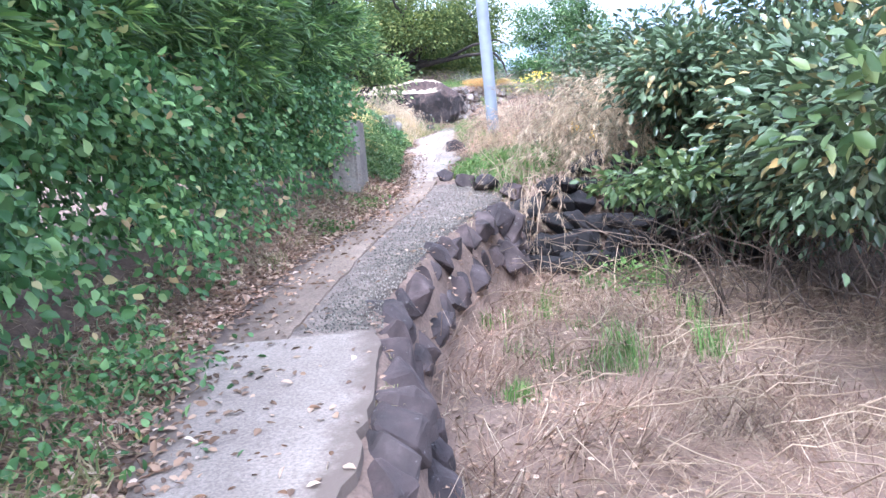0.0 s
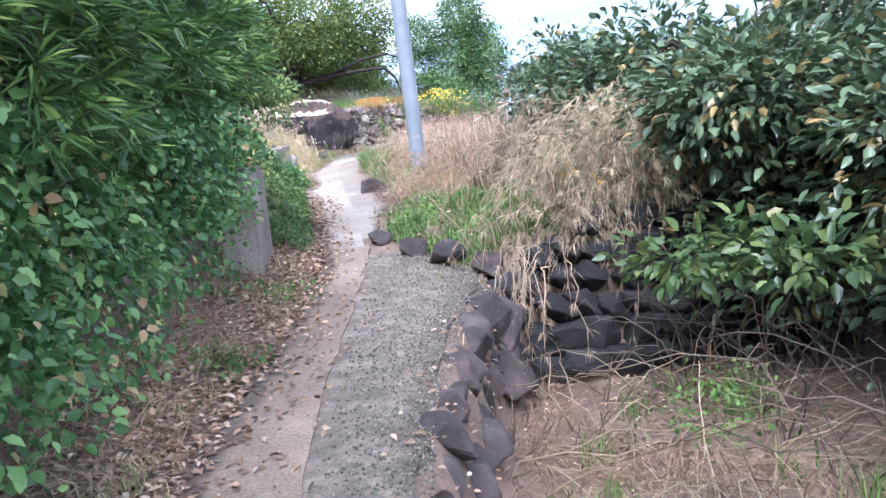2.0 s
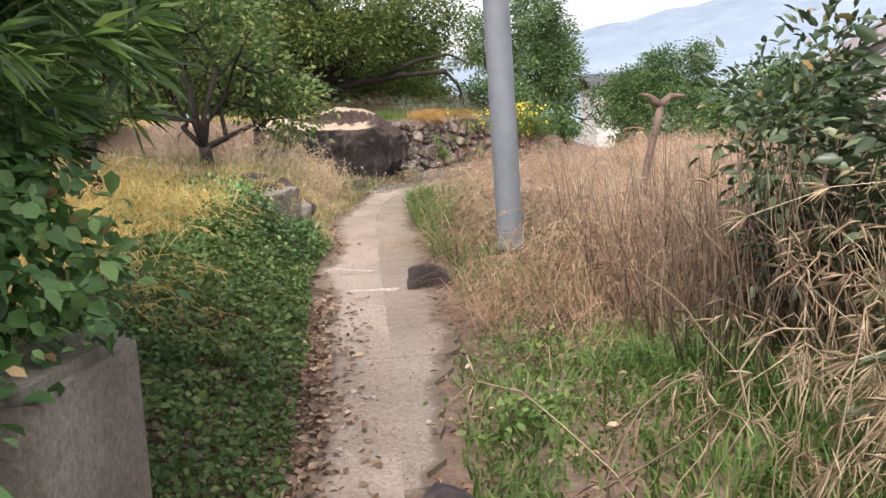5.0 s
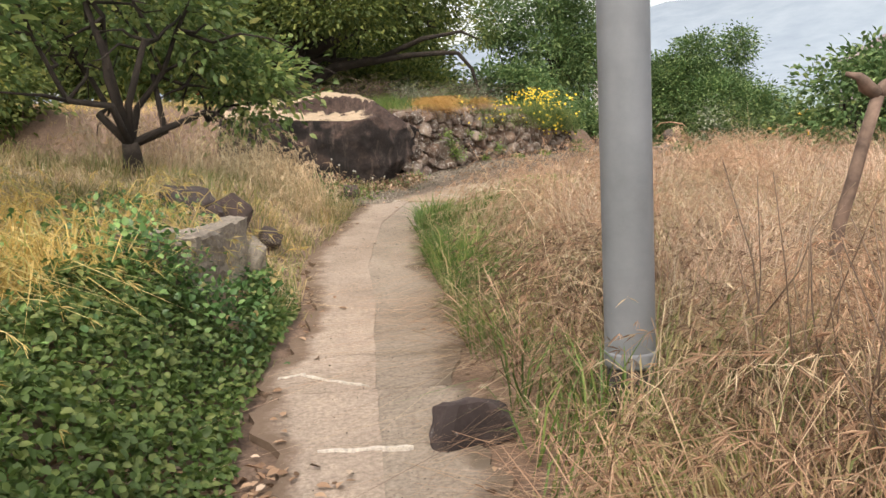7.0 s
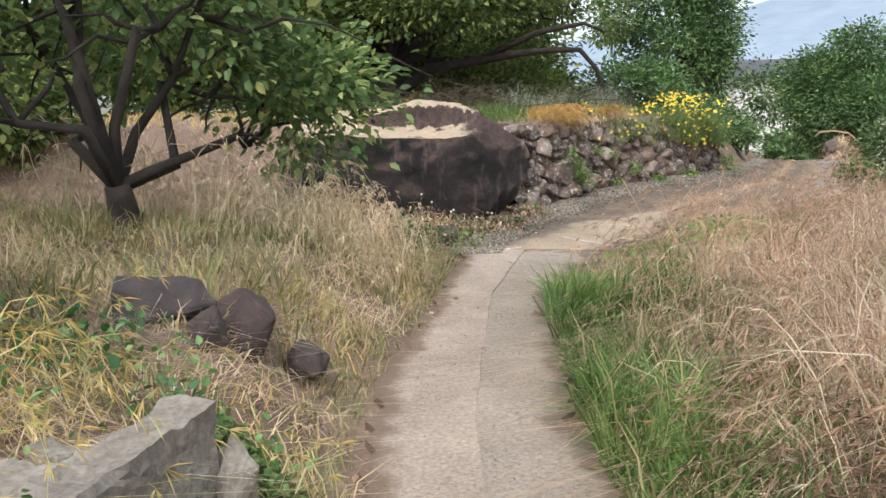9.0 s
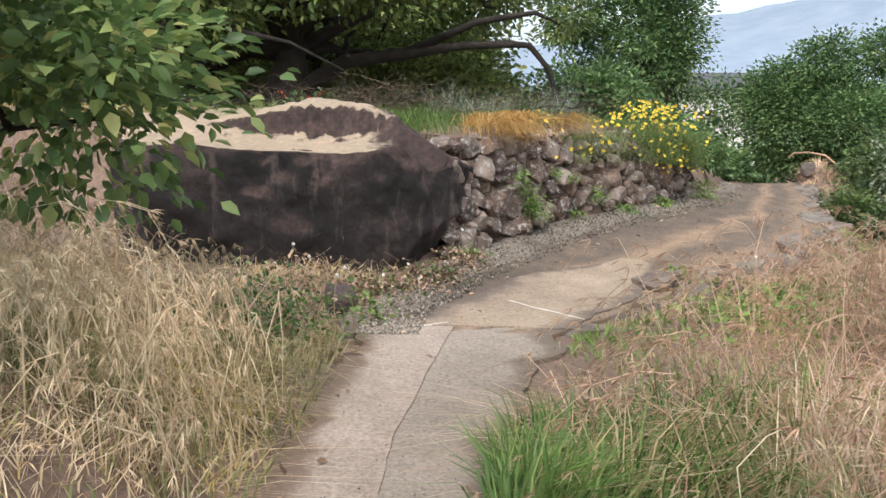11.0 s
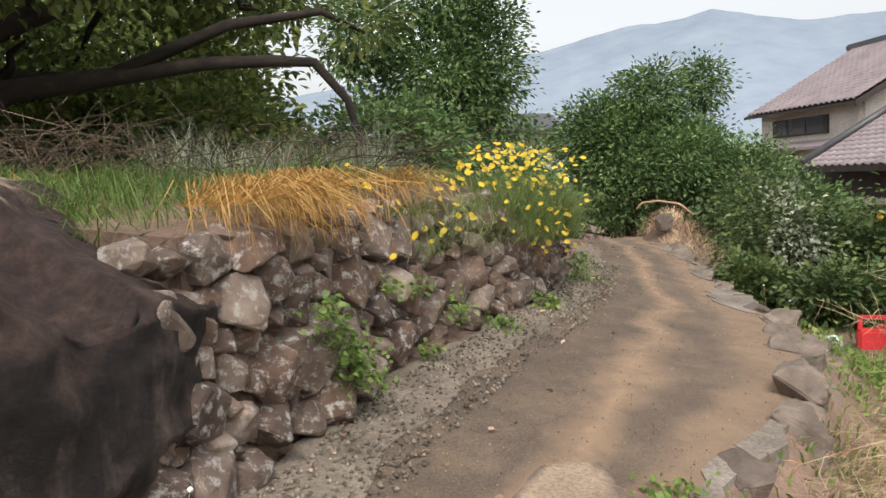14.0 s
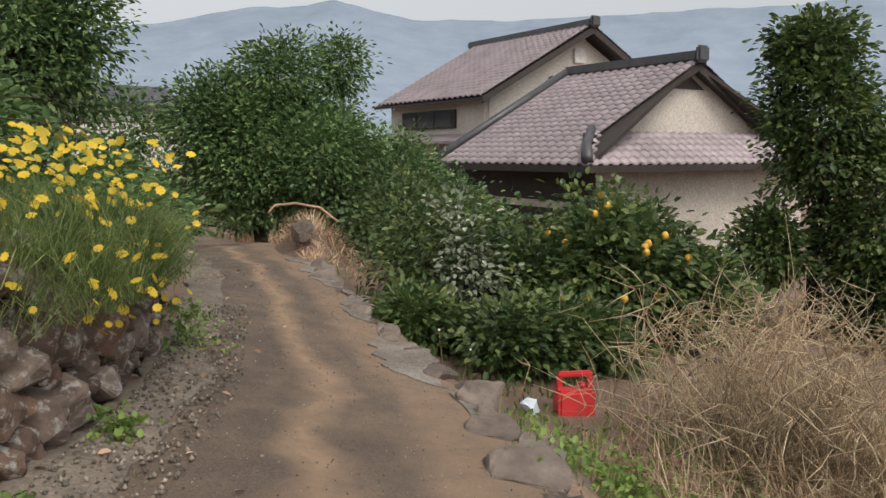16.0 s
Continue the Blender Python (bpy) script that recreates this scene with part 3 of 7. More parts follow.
def slab_mesh(name, left, right, mat, y0, y1, thick=0.09, lift=0.0, step=0.09, rag=0.02, seed=1, rags=(1, 1)):
    """A strip of the path between two edges given as functions of y, with ragged sides."""
    rng = np.random.default_rng(seed)
    ys = np.linspace(y0, y1, max(3, int((y1 - y0) / step)))
    cols = 9
    top = []
    for y in ys:
        wob = [2.2 * noise.noise(Vector((y * 2.3, seed * 7.7, s))) + 1.3 * noise.noise(Vector((y * 8.0, seed * 3.3, s))) for s in (0, 9)]
        a, b = left(y) + wob[0] * rag * rags[0], right(y) + wob[1] * rag * rags[1]
        for k in range(cols):
            x = a + (b - a) * k / (cols - 1)
            yy = y + 0.012 * math.sin(x * 9)
            top.append((x, yy, float(path_z(x, yy)) + lift + rng.normal(0, 0.001)))
    top = np.array(top)
    bot = top - np.array([0, 0, thick])
    m = len(ys)
    f = []
    o = m * cols
    for i in range(m - 1):
        for k in range(cols - 1):
            a = i * cols + k
            f += [(a, a + 1, a + cols + 1, a + cols)]
        a, b = i * cols, i * cols + cols - 1
        f += [(a, a + cols, a + cols + o, a + o), (b + cols, b, b + o, b + cols + o)]
    for k in range(cols - 1):
        a, b = k, (m - 1) * cols + k
        f += [(a + 1, a, a + o, a + 1 + o), (b, b + 1, b + 1 + o, b + o)]
    me = raw_mesh(name, np.concatenate([top, bot]), f, mat)
    across = me.attributes.new("across", "FLOAT", "POINT")
    across.data.foreach_set("value", np.tile(np.linspace(0, 1, cols), 2 * m).astype(np.float32))
    return me


def lerp_fn(ys, xs, off=0.0):
    return lambda y: float(np.interp(y, ys, xs)) + off


edge_l, edge_r = lerp_fn(YS, XL), lerp_fn(YR, XR)
seam = lerp_fn([3.8, 4.1, 6.5, 9.2, 9.9], [-0.78, -0.75, -0.52, -0.1, 0.0])
mid = lerp_fn([9.8, 12, 13.7, 15.3, 16.2, 18.5, 20.2], [-0.05, 0.0, 0.01, 0.06, 0.04, 0.24, 0.62])
path = thing("path", "worn pale concrete footpath in uneven cast slabs", "path", kind="structure")
part("slab", slab_mesh("slab", edge_l, edge_r, M_CONC, -7, 0.9, seed=11), M_CONC, path)
part("slab", slab_mesh("slab", edge_l, edge_r, M_CONC, 0.93, 3.86, lift=0.012, seed=12, rag=0.03), M_CONC, path)
part("slab", slab_mesh("slab", edge_l, seam, M_CONC4, 3.88, 9.85, lift=0.006, seed=13, rag=0.05, rags=(1, 0.25)), M_CONC4, path)
part("patch", slab_mesh("patch", lambda y: seam(y) - 0.012, edge_r, M_ASPH, 3.89, 9.6, lift=-0.004, seed=14, rag=0.035, rags=(0.1, 1)), M_ASPH, path, "rough dark grey asphalt patch")
for i, (a, b) in enumerate(((9.86, 11.61), (11.615, 13.7), (13.705, 17.2), (17.205, 20.2))):
    part("slab", slab_mesh("slab", edge_l, mid, M_CONC2, a, b, lift=0.004, seed=20 + i, rag=0.06, rags=(1, 0.1)), M_CONC2, path)
    part("slab", slab_mesh("slab", lambda y: mid(y) - 0.012, edge_r, M_CONC3, a if a > 10.2 else 10.2, b, lift=-0.004, seed=30 + i, rag=0.07, rags=(0.1, 1)), M_CONC2, path)
con_l = lerp_fn([20.2, 20.36, 20.8, 21.4, 21.8, 22.14], [0.2, 0.42, 0.77, 1.2, 1.72, 2.2])
con_r = lerp_fn([20.05, 20.4, 21.0, 21.6, 22.14], [1.2, 1.46, 1.88, 2.35, 2.42])
part("slab", slab_mesh("slab", con_l, con_r, M_APRON, 20.205, 22.1, lift=0.008, seed=41, rag=0.035, step=0.06), M_APRON, path)
road = thing("road", "brown packed dirt and old asphalt track with pale wheel ruts", "road", kind="structure")
part("surface", slab_mesh("surface", lambda y: edge_l(y) + 0.05, edge_r, M_DIRT, 20.1, 33, lift=-0.004, seed=42, rag=0.05), M_DIRT, road)
part("gravel_strip", slab_mesh("gravel_strip", lambda y: edge_l(y) - 0.1, lambda y: edge_l(y) + float(np.interp(y, [20, 21, 23, 26, 30], [0.2, 0.3, 0.4, 0.25, 0.15])), M_GRAVEL, 20.0, 30, lift=0.004, seed=43, rag=0.05), M_GRAVEL, road, "loose grey gravel along the wall foot")


def ribbon(p, q, w, seed):
    """A thin smear of pale mortar along a joint."""
    ts = np.linspace(0, 1, 14)
    vs, fs = [], []
    d = np.array([q[0] - p[0], q[1] - p[1]])
    nrm = np.array([-d[1], d[0]]) / np.linalg.norm(d)
    for t in ts:
        c = np.array(p) + d * t + nrm * 0.02 * noise.noise(Vector((t * 4, seed, 0)))
        ww = w * (0.7 + 0.6 * noise.noise(Vector((t * 9, seed, 3)))) * min(1, 8 * t + 0.2, 8 * (1 - t) + 0.2)
        for s, dz in ((-1, -0.01), (-0.7, 0.011), (0.7, 0.011), (1, -0.01)):
            x, y = c + nrm * ww * s
            vs.append((x, y, float(path_z(x, y)) + dz))
    for i in range(len(ts) - 1):
        for k in range(3):
            fs.append((i * 4 + k, i * 4 + k + 1, i * 4 + k + 5, i * 4 + k + 4))
    part("mortar_joint", raw_mesh("mortar_joint", vs, fs, M_CHALK), M_CHALK, path, "pale mortar smeared along a joint")


ribbon((1.03, 20.82), (1.47, 20.42), 0.012, 1)
ribbon((0.6, 20.25), (0.25, 20.1), 0.01, 2)
ribbon((-0.32, 13.93), (-0.02, 13.72), 0.013, 3)
ribbon((-0.22, 13.12), (0.12, 13.1), 0.016, 4)
ribbon((-0.42, 13.9), (-0.3, 13.95), 0.009, 5)


# ---- scatter helpers ----
def on_ground(x, y, dz=0.0):
    return np.stack([x, y, ground_z(x, y) + dz], 1)


def grass_field(name, label, mat, n, xr, yr, h, w, lean, seed, keep=None, tuft=0.0, droop=0.35, patch=0.0):
    rng = np.random.default_rng(seed)
    x, y = rng.uniform(*xr, n), rng.uniform(*yr, n)
    if tuft:
        k = max(1, int(n / 45))
        cx, cy = rng.uniform(*xr, k), rng.uniform(*yr, k)
        j = rng.integers(0, k, n)
        x, y = cx[j] + rng.normal(0, tuft, n), cy[j] + rng.normal(0, tuft, n)
    el, er = np.interp(y, YS, XL), np.interp(y, YR, XR)
    ok = (x < el + 0.03) | (x > er - 0.0)
    if keep is not None:
        ok &= keep(x, y, el, er)
    x, y = x[ok], y[ok]
    lump = np.array([noise.noise(Vector((a * 1.1, b * 1.1, seed))) + 0.6 * noise.noise(Vector((a * 3.3, b * 3.3, seed + 5))) for a, b in zip(x, y)])
    if patch:
        ok = lump + rng.uniform(-0.25, 0.25, len(x)) > patch
        x, y, lump = x[ok], y[ok], lump[ok]
    hh = rng.uniform(*h, len(x)) * np.clip(0.8 + 0.75 * lump, 0.25, 1.6)
    v, f = blades(on_ground(x, y, -0.02), np.maximum(hh, 0.05), w, lean, rng, droop)
    ob = part(name, raw_mesh(name, v, f, mat), mat, None)
    return tagged(ob, label, "grass", kind="stuff")


def tangle(name, label, mat, n, xr, yr, high, reach, seed, keep=None, width=0.0022, tips=5, tip=0.06, base=None):
    """Long dead stems that arch over and lie across one another, with feathery ends."""
    rng = np.random.default_rng(seed)
    x, y = rng.uniform(*xr, n), rng.uniform(*yr, n)
    el, er = np.interp(y, YS, XL), np.interp(y, YR, XR)
    if keep is not None:
        ok = keep(x, y, el, er)
        x, y = x[ok], y[ok]
    n = len(x)
    A = on_ground(x, y, -0.02)
    if base is not None:
        A[:, 2] = base(x, y) + rng.uniform(0, 0.1, n)
    swirl = 2.6 * np.sin(x * 1.9 + 1.3 * np.sin(y * 1.6)) + rng.normal(0, 1.0, n)
    R = rng.uniform(*reach, n)
    H = rng.uniform(*high, n)
    d = np.stack([np.cos(swirl), np.sin(swirl), np.zeros(n)], 1)
    B = A + d * (R * rng.uniform(0.1, 0.5, n))[:, None] + np.array([0, 0, 1.0]) * (H * 1.6)[:, None] + rng.normal(0, 0.05, (n, 3))
    C = A + d * R[:, None] + np.array([0, 0, 1.0]) * (H * rng.uniform(0.05, 1.1, n))[:, None]
    el, er = np.interp(C[:, 1], YS, XL), np.interp(C[:, 1], YR, XR)
    clear = (C[:, 0] < el - 0.02) | (C[:, 0] > er + 0.02) | (C[:, 1] < 8.5) & (C[:, 0] > er)
    A, B, C = A[clear], B[clear], C[clear]
    n = len(A)
    k = 7
    t = np.linspace(0, 1, k)[None, :, None]
    Q = A[:, None] * (1 - t) ** 2 + 2 * B[:, None] * t * (1 - t) + C[:, None] * t ** 2
    Q[:, 1:] += rng.normal(0, 0.012, (n, k - 1, 3))
    side = unit(rng.normal(0, 1, (n, 3)))[:, None] * np.linspace(width, width * 0.4, k)[None, :, None]
    v = np.stack([Q - side, Q + side], 2).reshape(-1, 3)
    q = np.array([[2 * i + a for a in tri] for i in range(k - 1) for tri in ((0, 1, 3), (0, 3, 2))])
    bits = [(v, (np.arange(n)[:, None, None] * 2 * k + q[None]).reshape(-1, 3))]
    if tips:
        at = np.concatenate([np.repeat(Q[:, -1 - j], tips, axis=0) for j in range(3)])
        go = np.concatenate([np.repeat(unit(Q[:, -1] - Q[:, -3]), tips, axis=0)] * 3)
        bits.append(slips(at, go + rng.normal(0, 0.45, at.shape) - np.array([0, 0, 0.2]), rng.uniform(0.4, 1.2, len(at)) * tip, 0.0018))
    return tagged(part(name, raw_mesh(name, *join(bits), mat), mat, None), label, "dead stems", kind="stuff")


def off(a, b):
    return lambda x, y, el, er: (x > er + a) & (x < er + b)


def offl(a, b):
    return lambda x, y, el, er: (x < el - a) & (x > el - b)


def crown_mesh(name, blobs, mat, count, size, seed, kind="leaf", clump=0.22, per=14, inner=0.35):
    """A crown of leaf clumps inside ellipsoids: (centre, radii, share)."""
    rng = np.random.default_rng(seed)
    total = sum(b[2] for b in blobs)
    PP, AA = [], []
    for c, r, share in blobs:
        k = max(4, int(count * share / total / per))
        d = rand_dirs(k, rng)
        rad = rng.uniform(inner, 1.0, k) ** 0.6 * (0.8 + 0.35 * np.array([noise.noise(Vector(q * 2.1) + Vector((seed, c[0], c[1]))) for q in d]))
        cc = np.array(c) + d * np.array(r) * rad[:, None]
        for q, dd in zip(cc, d):
            m = rng.integers(int(per * 0.6), int(per * 1.5))
            off = rng.normal(0, clump, (m, 3)) * np.array([1, 1, 0.6])
            PP.append(q + off)
            AA.append(unit(off / clump + dd * 0.9 + rng.normal(0, 0.5, (m, 3)) - np.array([0, 0, 0.25])))
    P, A = np.concatenate(PP), np.concatenate(AA)
    s = rng.uniform(0.7, 1.25, len(P))
    if kind == "leaf":
        N = unit(np.array([0, 0, 1.0]) + rng.normal(0, 0.5, (len(P), 3)))
        v, f = leaves(P, A, N, size[0] * s, size[1] * s)
    else:
        A = unit(A + np.array([0.25, -0.12, 0.22]))
        v, f = slips(P, A, size[0] * s, size[1] * s)
    return raw_mesh(name, v, f, mat)


def tree(name, label, base, blobs, mat, count, size, seed, trunk_r=0.12, fork=None, kind="leaf", clump=0.22, per=14, group="", category="tree", limbs=7, inner=0.35, lean=(0, 0)):
    rng = np.random.default_rng(seed)
    ob = thing(name, label, category, group)
    b = np.array(base, float)
    fork = np.array(fork if fork is not None else (b[0] + lean[0], b[1] + lean[1], b[2] + 0.45 * (blobs[0][0][2] - b[2])), float)
    tp = bend(b - np.array([0, 0, 0.1]), fork, 0, 0.03, 6, rng)
    part("trunk", raw_mesh("trunk", *tube(tp, np.linspace(trunk_r * 1.35, trunk_r * 0.8, 6), 10), M_BARK, True), M_BARK, ob)
    for i in range(limbs):
        c, r, _ = blobs[i % len(blobs)]
        e = np.array(c) + rng.uniform(-0.6, 0.6, 3) * np.array(r)
        lp = bend(fork - (fork - b) * 0.06, e, 0.12, 0.06, 6, rng)
        bits = [tube(lp, np.linspace(trunk_r * 0.45, trunk_r * 0.1, 6), 7)]
        for j in range(5):
            s = lp[rng.integers(2, 5)]
            bits.append(tube(bend(s, s + rng.normal(0, 0.35, 3) * np.array(r), 0.03, 0.06, 5, rng), np.linspace(trunk_r * 0.22, trunk_r * 0.05, 5), 5))
        part("limb", raw_mesh("limb", *join(bits), M_BARK, True), M_BARK, ob)
    part("crown", crown_mesh("crown", blobs, mat, count, size, seed + 7, kind, clump, per, inner), mat, ob)
    return ob


# ---- tall hedge of narrow-leaved trees on the uphill side ----
for i, y in enumerate((-1.6, 0.3, 2.2, 4.1, 6.0, 7.7, 9.3)):
    o = 0.12 * math.sin(i * 2.1)
    x = -2.3 + o + (0.4 if y > 9 else 0.25 if y > 7 else 0)
    z = float(ground_z(x, y))
    tree("hedge_tree", "tall dense evergreen tree with narrow strap leaves in a hedge row", (x, y, z),
         [((x, y, z + 2.9), (1.15, 1.35, 1.6), 3), ((x + 0.25, y + 0.3, z + 1.5), (1.12, 1.2, 1.05), 4.2), ((x + 0.2, y + 1.0, z + 1.55), (0.95, 0.9, 0.95), 2.4), ((x - 0.2, y, z + 4.6), (0.9, 1.1, 1.1), 1.2)],
         M_PODO, 30000, (0.13, 0.0085), 100 + i, 0.1, kind="slip", clump=0.02, per=17, group="hedge row", limbs=5, inner=0.62)

# vines that clothe the foot of the hedge
rng = np.random.default_rng(5)
n = 44000
y = rng.uniform(-1.5, 9.9, n)
zr_ = rng.uniform(0, 1, n) ** 1.1
top = np.interp(y, [-2, 2.5, 4.5, 9.9], [1.75, 1.65, 1.4, 1.2]) + 0.35 * np.array([noise.noise(Vector((a * 1.6, 4.2, 0))) for a in y])
hx = np.interp(y, [-2, 3, 5, 8, 9.9], [-1.45, -1.45, -1.42, -1.2, -0.85])
x = hx - 0.08 + 0.3 * np.array([noise.noise(Vector((0, a * 1.5, b * t * 2.2))) for a, b, t in zip(y, zr_, top)]) + rng.normal(0, 0.09, n) - 0.04 * np.clip(1 - zr_ * top / 0.5, 0, 1)
ok = ~((y > 8.95) & (y < 9.95) & (top * zr_ < 0.72) & (x > -1.2)) & ((zr_ * top > 0.42) | (rng.uniform(0, 1, n) < 0.16))
x, y, zr_, top = x[ok], y[ok], zr_[ok], top[ok]
n = len(x)
P = np.stack([x, y, ground_z(x, y) + 0.05 + top * zr_], 1)
A = unit(np.array([0.6, 0, -0.6]) + rng.normal(0, 0.7, (n, 3)))
N = unit(np.array([0.7, -0.2, 0.7]) + rng.normal(0, 0.6, (n, 3)))
s = rng.uniform(0.5, 1.35, n)
ivy = part("climbing_vine", raw_mesh("climbing_vine", *leaves(P, A, N, 0.056 * s, 0.0185 * s), M_IVY), M_IVY, None)
tagged(ivy, "dark green climbing vine with broad leaves over the hedge foot", "vine", kind="stuff")

# ground vines on the bank beyond the hedge
n = 34000
y = rng.uniform(9.9, 15.4, n)
el = np.interp(y, YS, XL)
d = rng.uniform(0, 1, n) ** 0.8 * np.interp(y, [9.9, 11, 13, 14, 15.6], [1.6, 1.4, 0.95, 0.7, 0.25])
x = el - 0.08 - d
ok = ~((y > 14.1) & (y < 15.2) & (x < -0.62))
x, y, d = x[ok], y[ok], d[ok]
n = len(x)
P = on_ground(x, y, 0.0)
P[:, 2] += 0.03 + (rng.uniform(0, 0.13, n) + 0.16 * np.maximum(0, np.array([noise.noise(Vector((a * 3.1, b * 3.1, 8))) for a, b in zip(x, y)]))) * np.clip(d * 3, 0.2, 1)
A = unit(np.array([0.5, -0.3, -0.2]) + rng.normal(0, 0.7, (n, 3)))
N = unit(np.array([0.25, -0.2, 1]) + rng.normal(0, 0.35, (n, 3)))
s = rng.uniform(0.6, 1.3, n)
cover = part("ground_vine", raw_mesh("ground_vine", *leaves(P, A, N, 0.034 * s, 0.0125 * s), M_COVER), M_COVER, None)
tagged(cover, "low green vine covering the bank beside the path", "vine", kind="stuff")

# ---- loose stones ----
ROCKS = [rock_mesh("stone", 200 + i, M_BASALT, 2, 12, 0.065) for i in range(8)]
BLOCKS = [rock_mesh("stone", 230 + i, M_SHADE_BASALT, 3, 16, 0.08) for i in range(6)]


def stone(parent, mesh, at, size, turn, name="stone", label=""):
    ob = new(name, mesh)
    ob.parent = parent
    ob.matrix_basis = pose(*at, *turn) @ Matrix.Diagonal((*size, 1))
    return tagged(ob, label)


rng = np.random.default_rng(31)
edging = thing("retaining_edge", "broken dark basalt stones holding up the edge of the path", "stone edging", kind="structure")
for y in np.arange(0.6, 8.3, 0.26):
    for lay in range(2):
        yy = y + rng.uniform(-0.08, 0.08) + 0.1 * lay
        x = edge_r(yy) + 0.045 + 0.1 * lay + rng.uniform(-0.03, 0.05)
        z = float(path_z(x, yy)) - 0.13 - 0.27 * lay
        stone(edging, ROCKS[rng.integers(8)], (x, yy, z), (rng.uniform(0.11, 0.17), rng.uniform(0.13, 0.22), rng.uniform(0.11, 0.18)), tuple(rng.uniform(-35, 35, 3)))
# wall corner where the hollow ends; stones coloured near-black to stand in for shade
for lay in range(6):
    for x in np.arange((0.66, 0.66, 0.66, 0.66, 1.15, 1.5)[lay], 3.4, 0.24):
        xx = x + rng.uniform(-0.06, 0.06) + 0.12 * (lay % 2)
        yy = 8.82 - 0.12 * (xx - 0.5) - 0.14 + 0.07 * lay - 0.12
        sx = rng.uniform(0.15, 0.25)
        stone(edging, BLOCKS[rng.integers(6)], (xx, yy - 0.03, -0.1 + 0.19 * lay), (sx, 0.16, rng.uniform(0.11, 0.16)), tuple(rng.uniform(-22, 22, 3)))
for (x, y, z, a, b, c) in ((0.66, 8.05, 0.3, 0.17, 0.2, 0.24), (0.62, 7.75, 0.1, 0.15, 0.16, 0.2), (0.75, 8.15, -0.02, 0.18, 0.16, 0.18)):
    stone(edging, ROCKS[rng.integers(8)], (x, y, z), (a, b, c), tuple(rng.uniform(-30, 30, 3)))
for (x, y, a, b, c) in ((0.1, 10.0, 0.14, 0.1, 0.09), (0.3, 9.45, 0.15, 0.13, 0.12), (0.52, 9.02, 0.19, 0.17, 0.15), (0.78, 8.82, 0.17, 0.15, 0.14)):
    ob = new("loose_stone", ROCKS[rng.integers(8)])
    ob.matrix_basis = pose(x, y, float(ground_z(x, y)) + c * 0.55, *rng.uniform(-15, 15, 2), rng.uniform(0, 90)) @ Matrix.Diagonal((a, b, c, 1))
    tagged(ob, "dark grey angular stone lying at the path corner", "stone", "stones at the path corner")
lone = new("loose_stone", rock_mesh("loose_stone", 77, M_BASALT, 3, 14))
lone.matrix_basis = pose(0.36, 13.12, float(path_z(0.36, 13.1)) + 0.05, 0, 0, 25) @ Matrix.Diagonal((0.19, 0.16, 0.13, 1))
tagged(lone, "single dark grey angular rock on the path edge", "stone")

# ---- stones along the road's downhill edge ----
rng = np.random.default_rng(33)
KERBS = [rock_mesh("stone", 260 + i, M_KERB, 3, 13, 0.085) for i in range(6)]
kerb = thing("road_edge_stones", "weathered grey-brown stones bordering the track", "stone edging", kind="structure")
for y in np.arange(20.2, 28.2, 0.36):
    yy = y + rng.uniform(-0.08, 0.08)
    big = rng.uniform(0.09, 0.2)
    x = edge_r(yy) + 0.04 + rng.uniform(-0.04, 0.08)
    stone(kerb, KERBS[rng.integers(6)], (x, yy, float(path_z(x, yy)) - big * 0.62), (big * 1.1, big * 1.3, big), tuple(rng.uniform(-25, 25, 3)))
for (x, y, a, b, c) in ((2.62, 21.05, 0.19, 0.15, 0.17), (2.3, 21.45, 0.22, 0.18, 0.1), (3.95, 22.65, 0.2, 0.17, 0.13), (2.25, 20.5, 0.2, 0.2, 0.14), (7.3, 28.75, 0.16, 0.15, 0.19)):
    ob = new("loose_stone", KERBS[rng.integers(6)])
    ob.matrix_basis = pose(x, y, float(ground_z(x, y)) + c * 0.6, *rng.uniform(-15, 15, 2), rng.uniform(0, 90)) @ Matrix.Diagonal((a, b, c, 1))
    tagged(ob, "weathered grey rock beside the dirt track", "stone", "stones beside the track")

lip = lambda y: edge_r(y) - 0.08 - 0.08 * math.sin(y * 2.1) - 0.05 * math.sin(y * 5.3)
part("broken_lip", slab_mesh("broken_lip", lip, lambda y: edge_r(y) + 0.06, M_LIP, 21.7, 28.6, lift=0.006, seed=45, rag=0.09, thick=0.16, step=0.07), M_LIP, kerb, "pale broken concrete lip along the track")
for (x, y, a, b, c, dz) in ((4.72, 23.5, 0.3, 0.22, 0.12, 0.02), (5.0, 23.95, 0.2, 0.17, 0.12, 0.0), (4.15, 22.85, 0.2, 0.16, 0.1, -0.02), (3.75, 22.45, 0.22, 0.15, 0.09, 0.0), (5.35, 24.35, 0.18, 0.16, 0.14, 0.02), (2.05, 20.15, 0.22, 0.17, 0.12, -0.02), (6.1, 26.4, 0.2, 0.15, 0.1, 0.0)):
    stone(kerb, KERBS[rng.integers(6)], (x, y, float(path_z(x, y)) - c * 0.35 + dz), (a, b, c), (rng.uniform(-8, 8), rng.uniform(-8, 8), rng.uniform(20, 60)), "flat_stone")

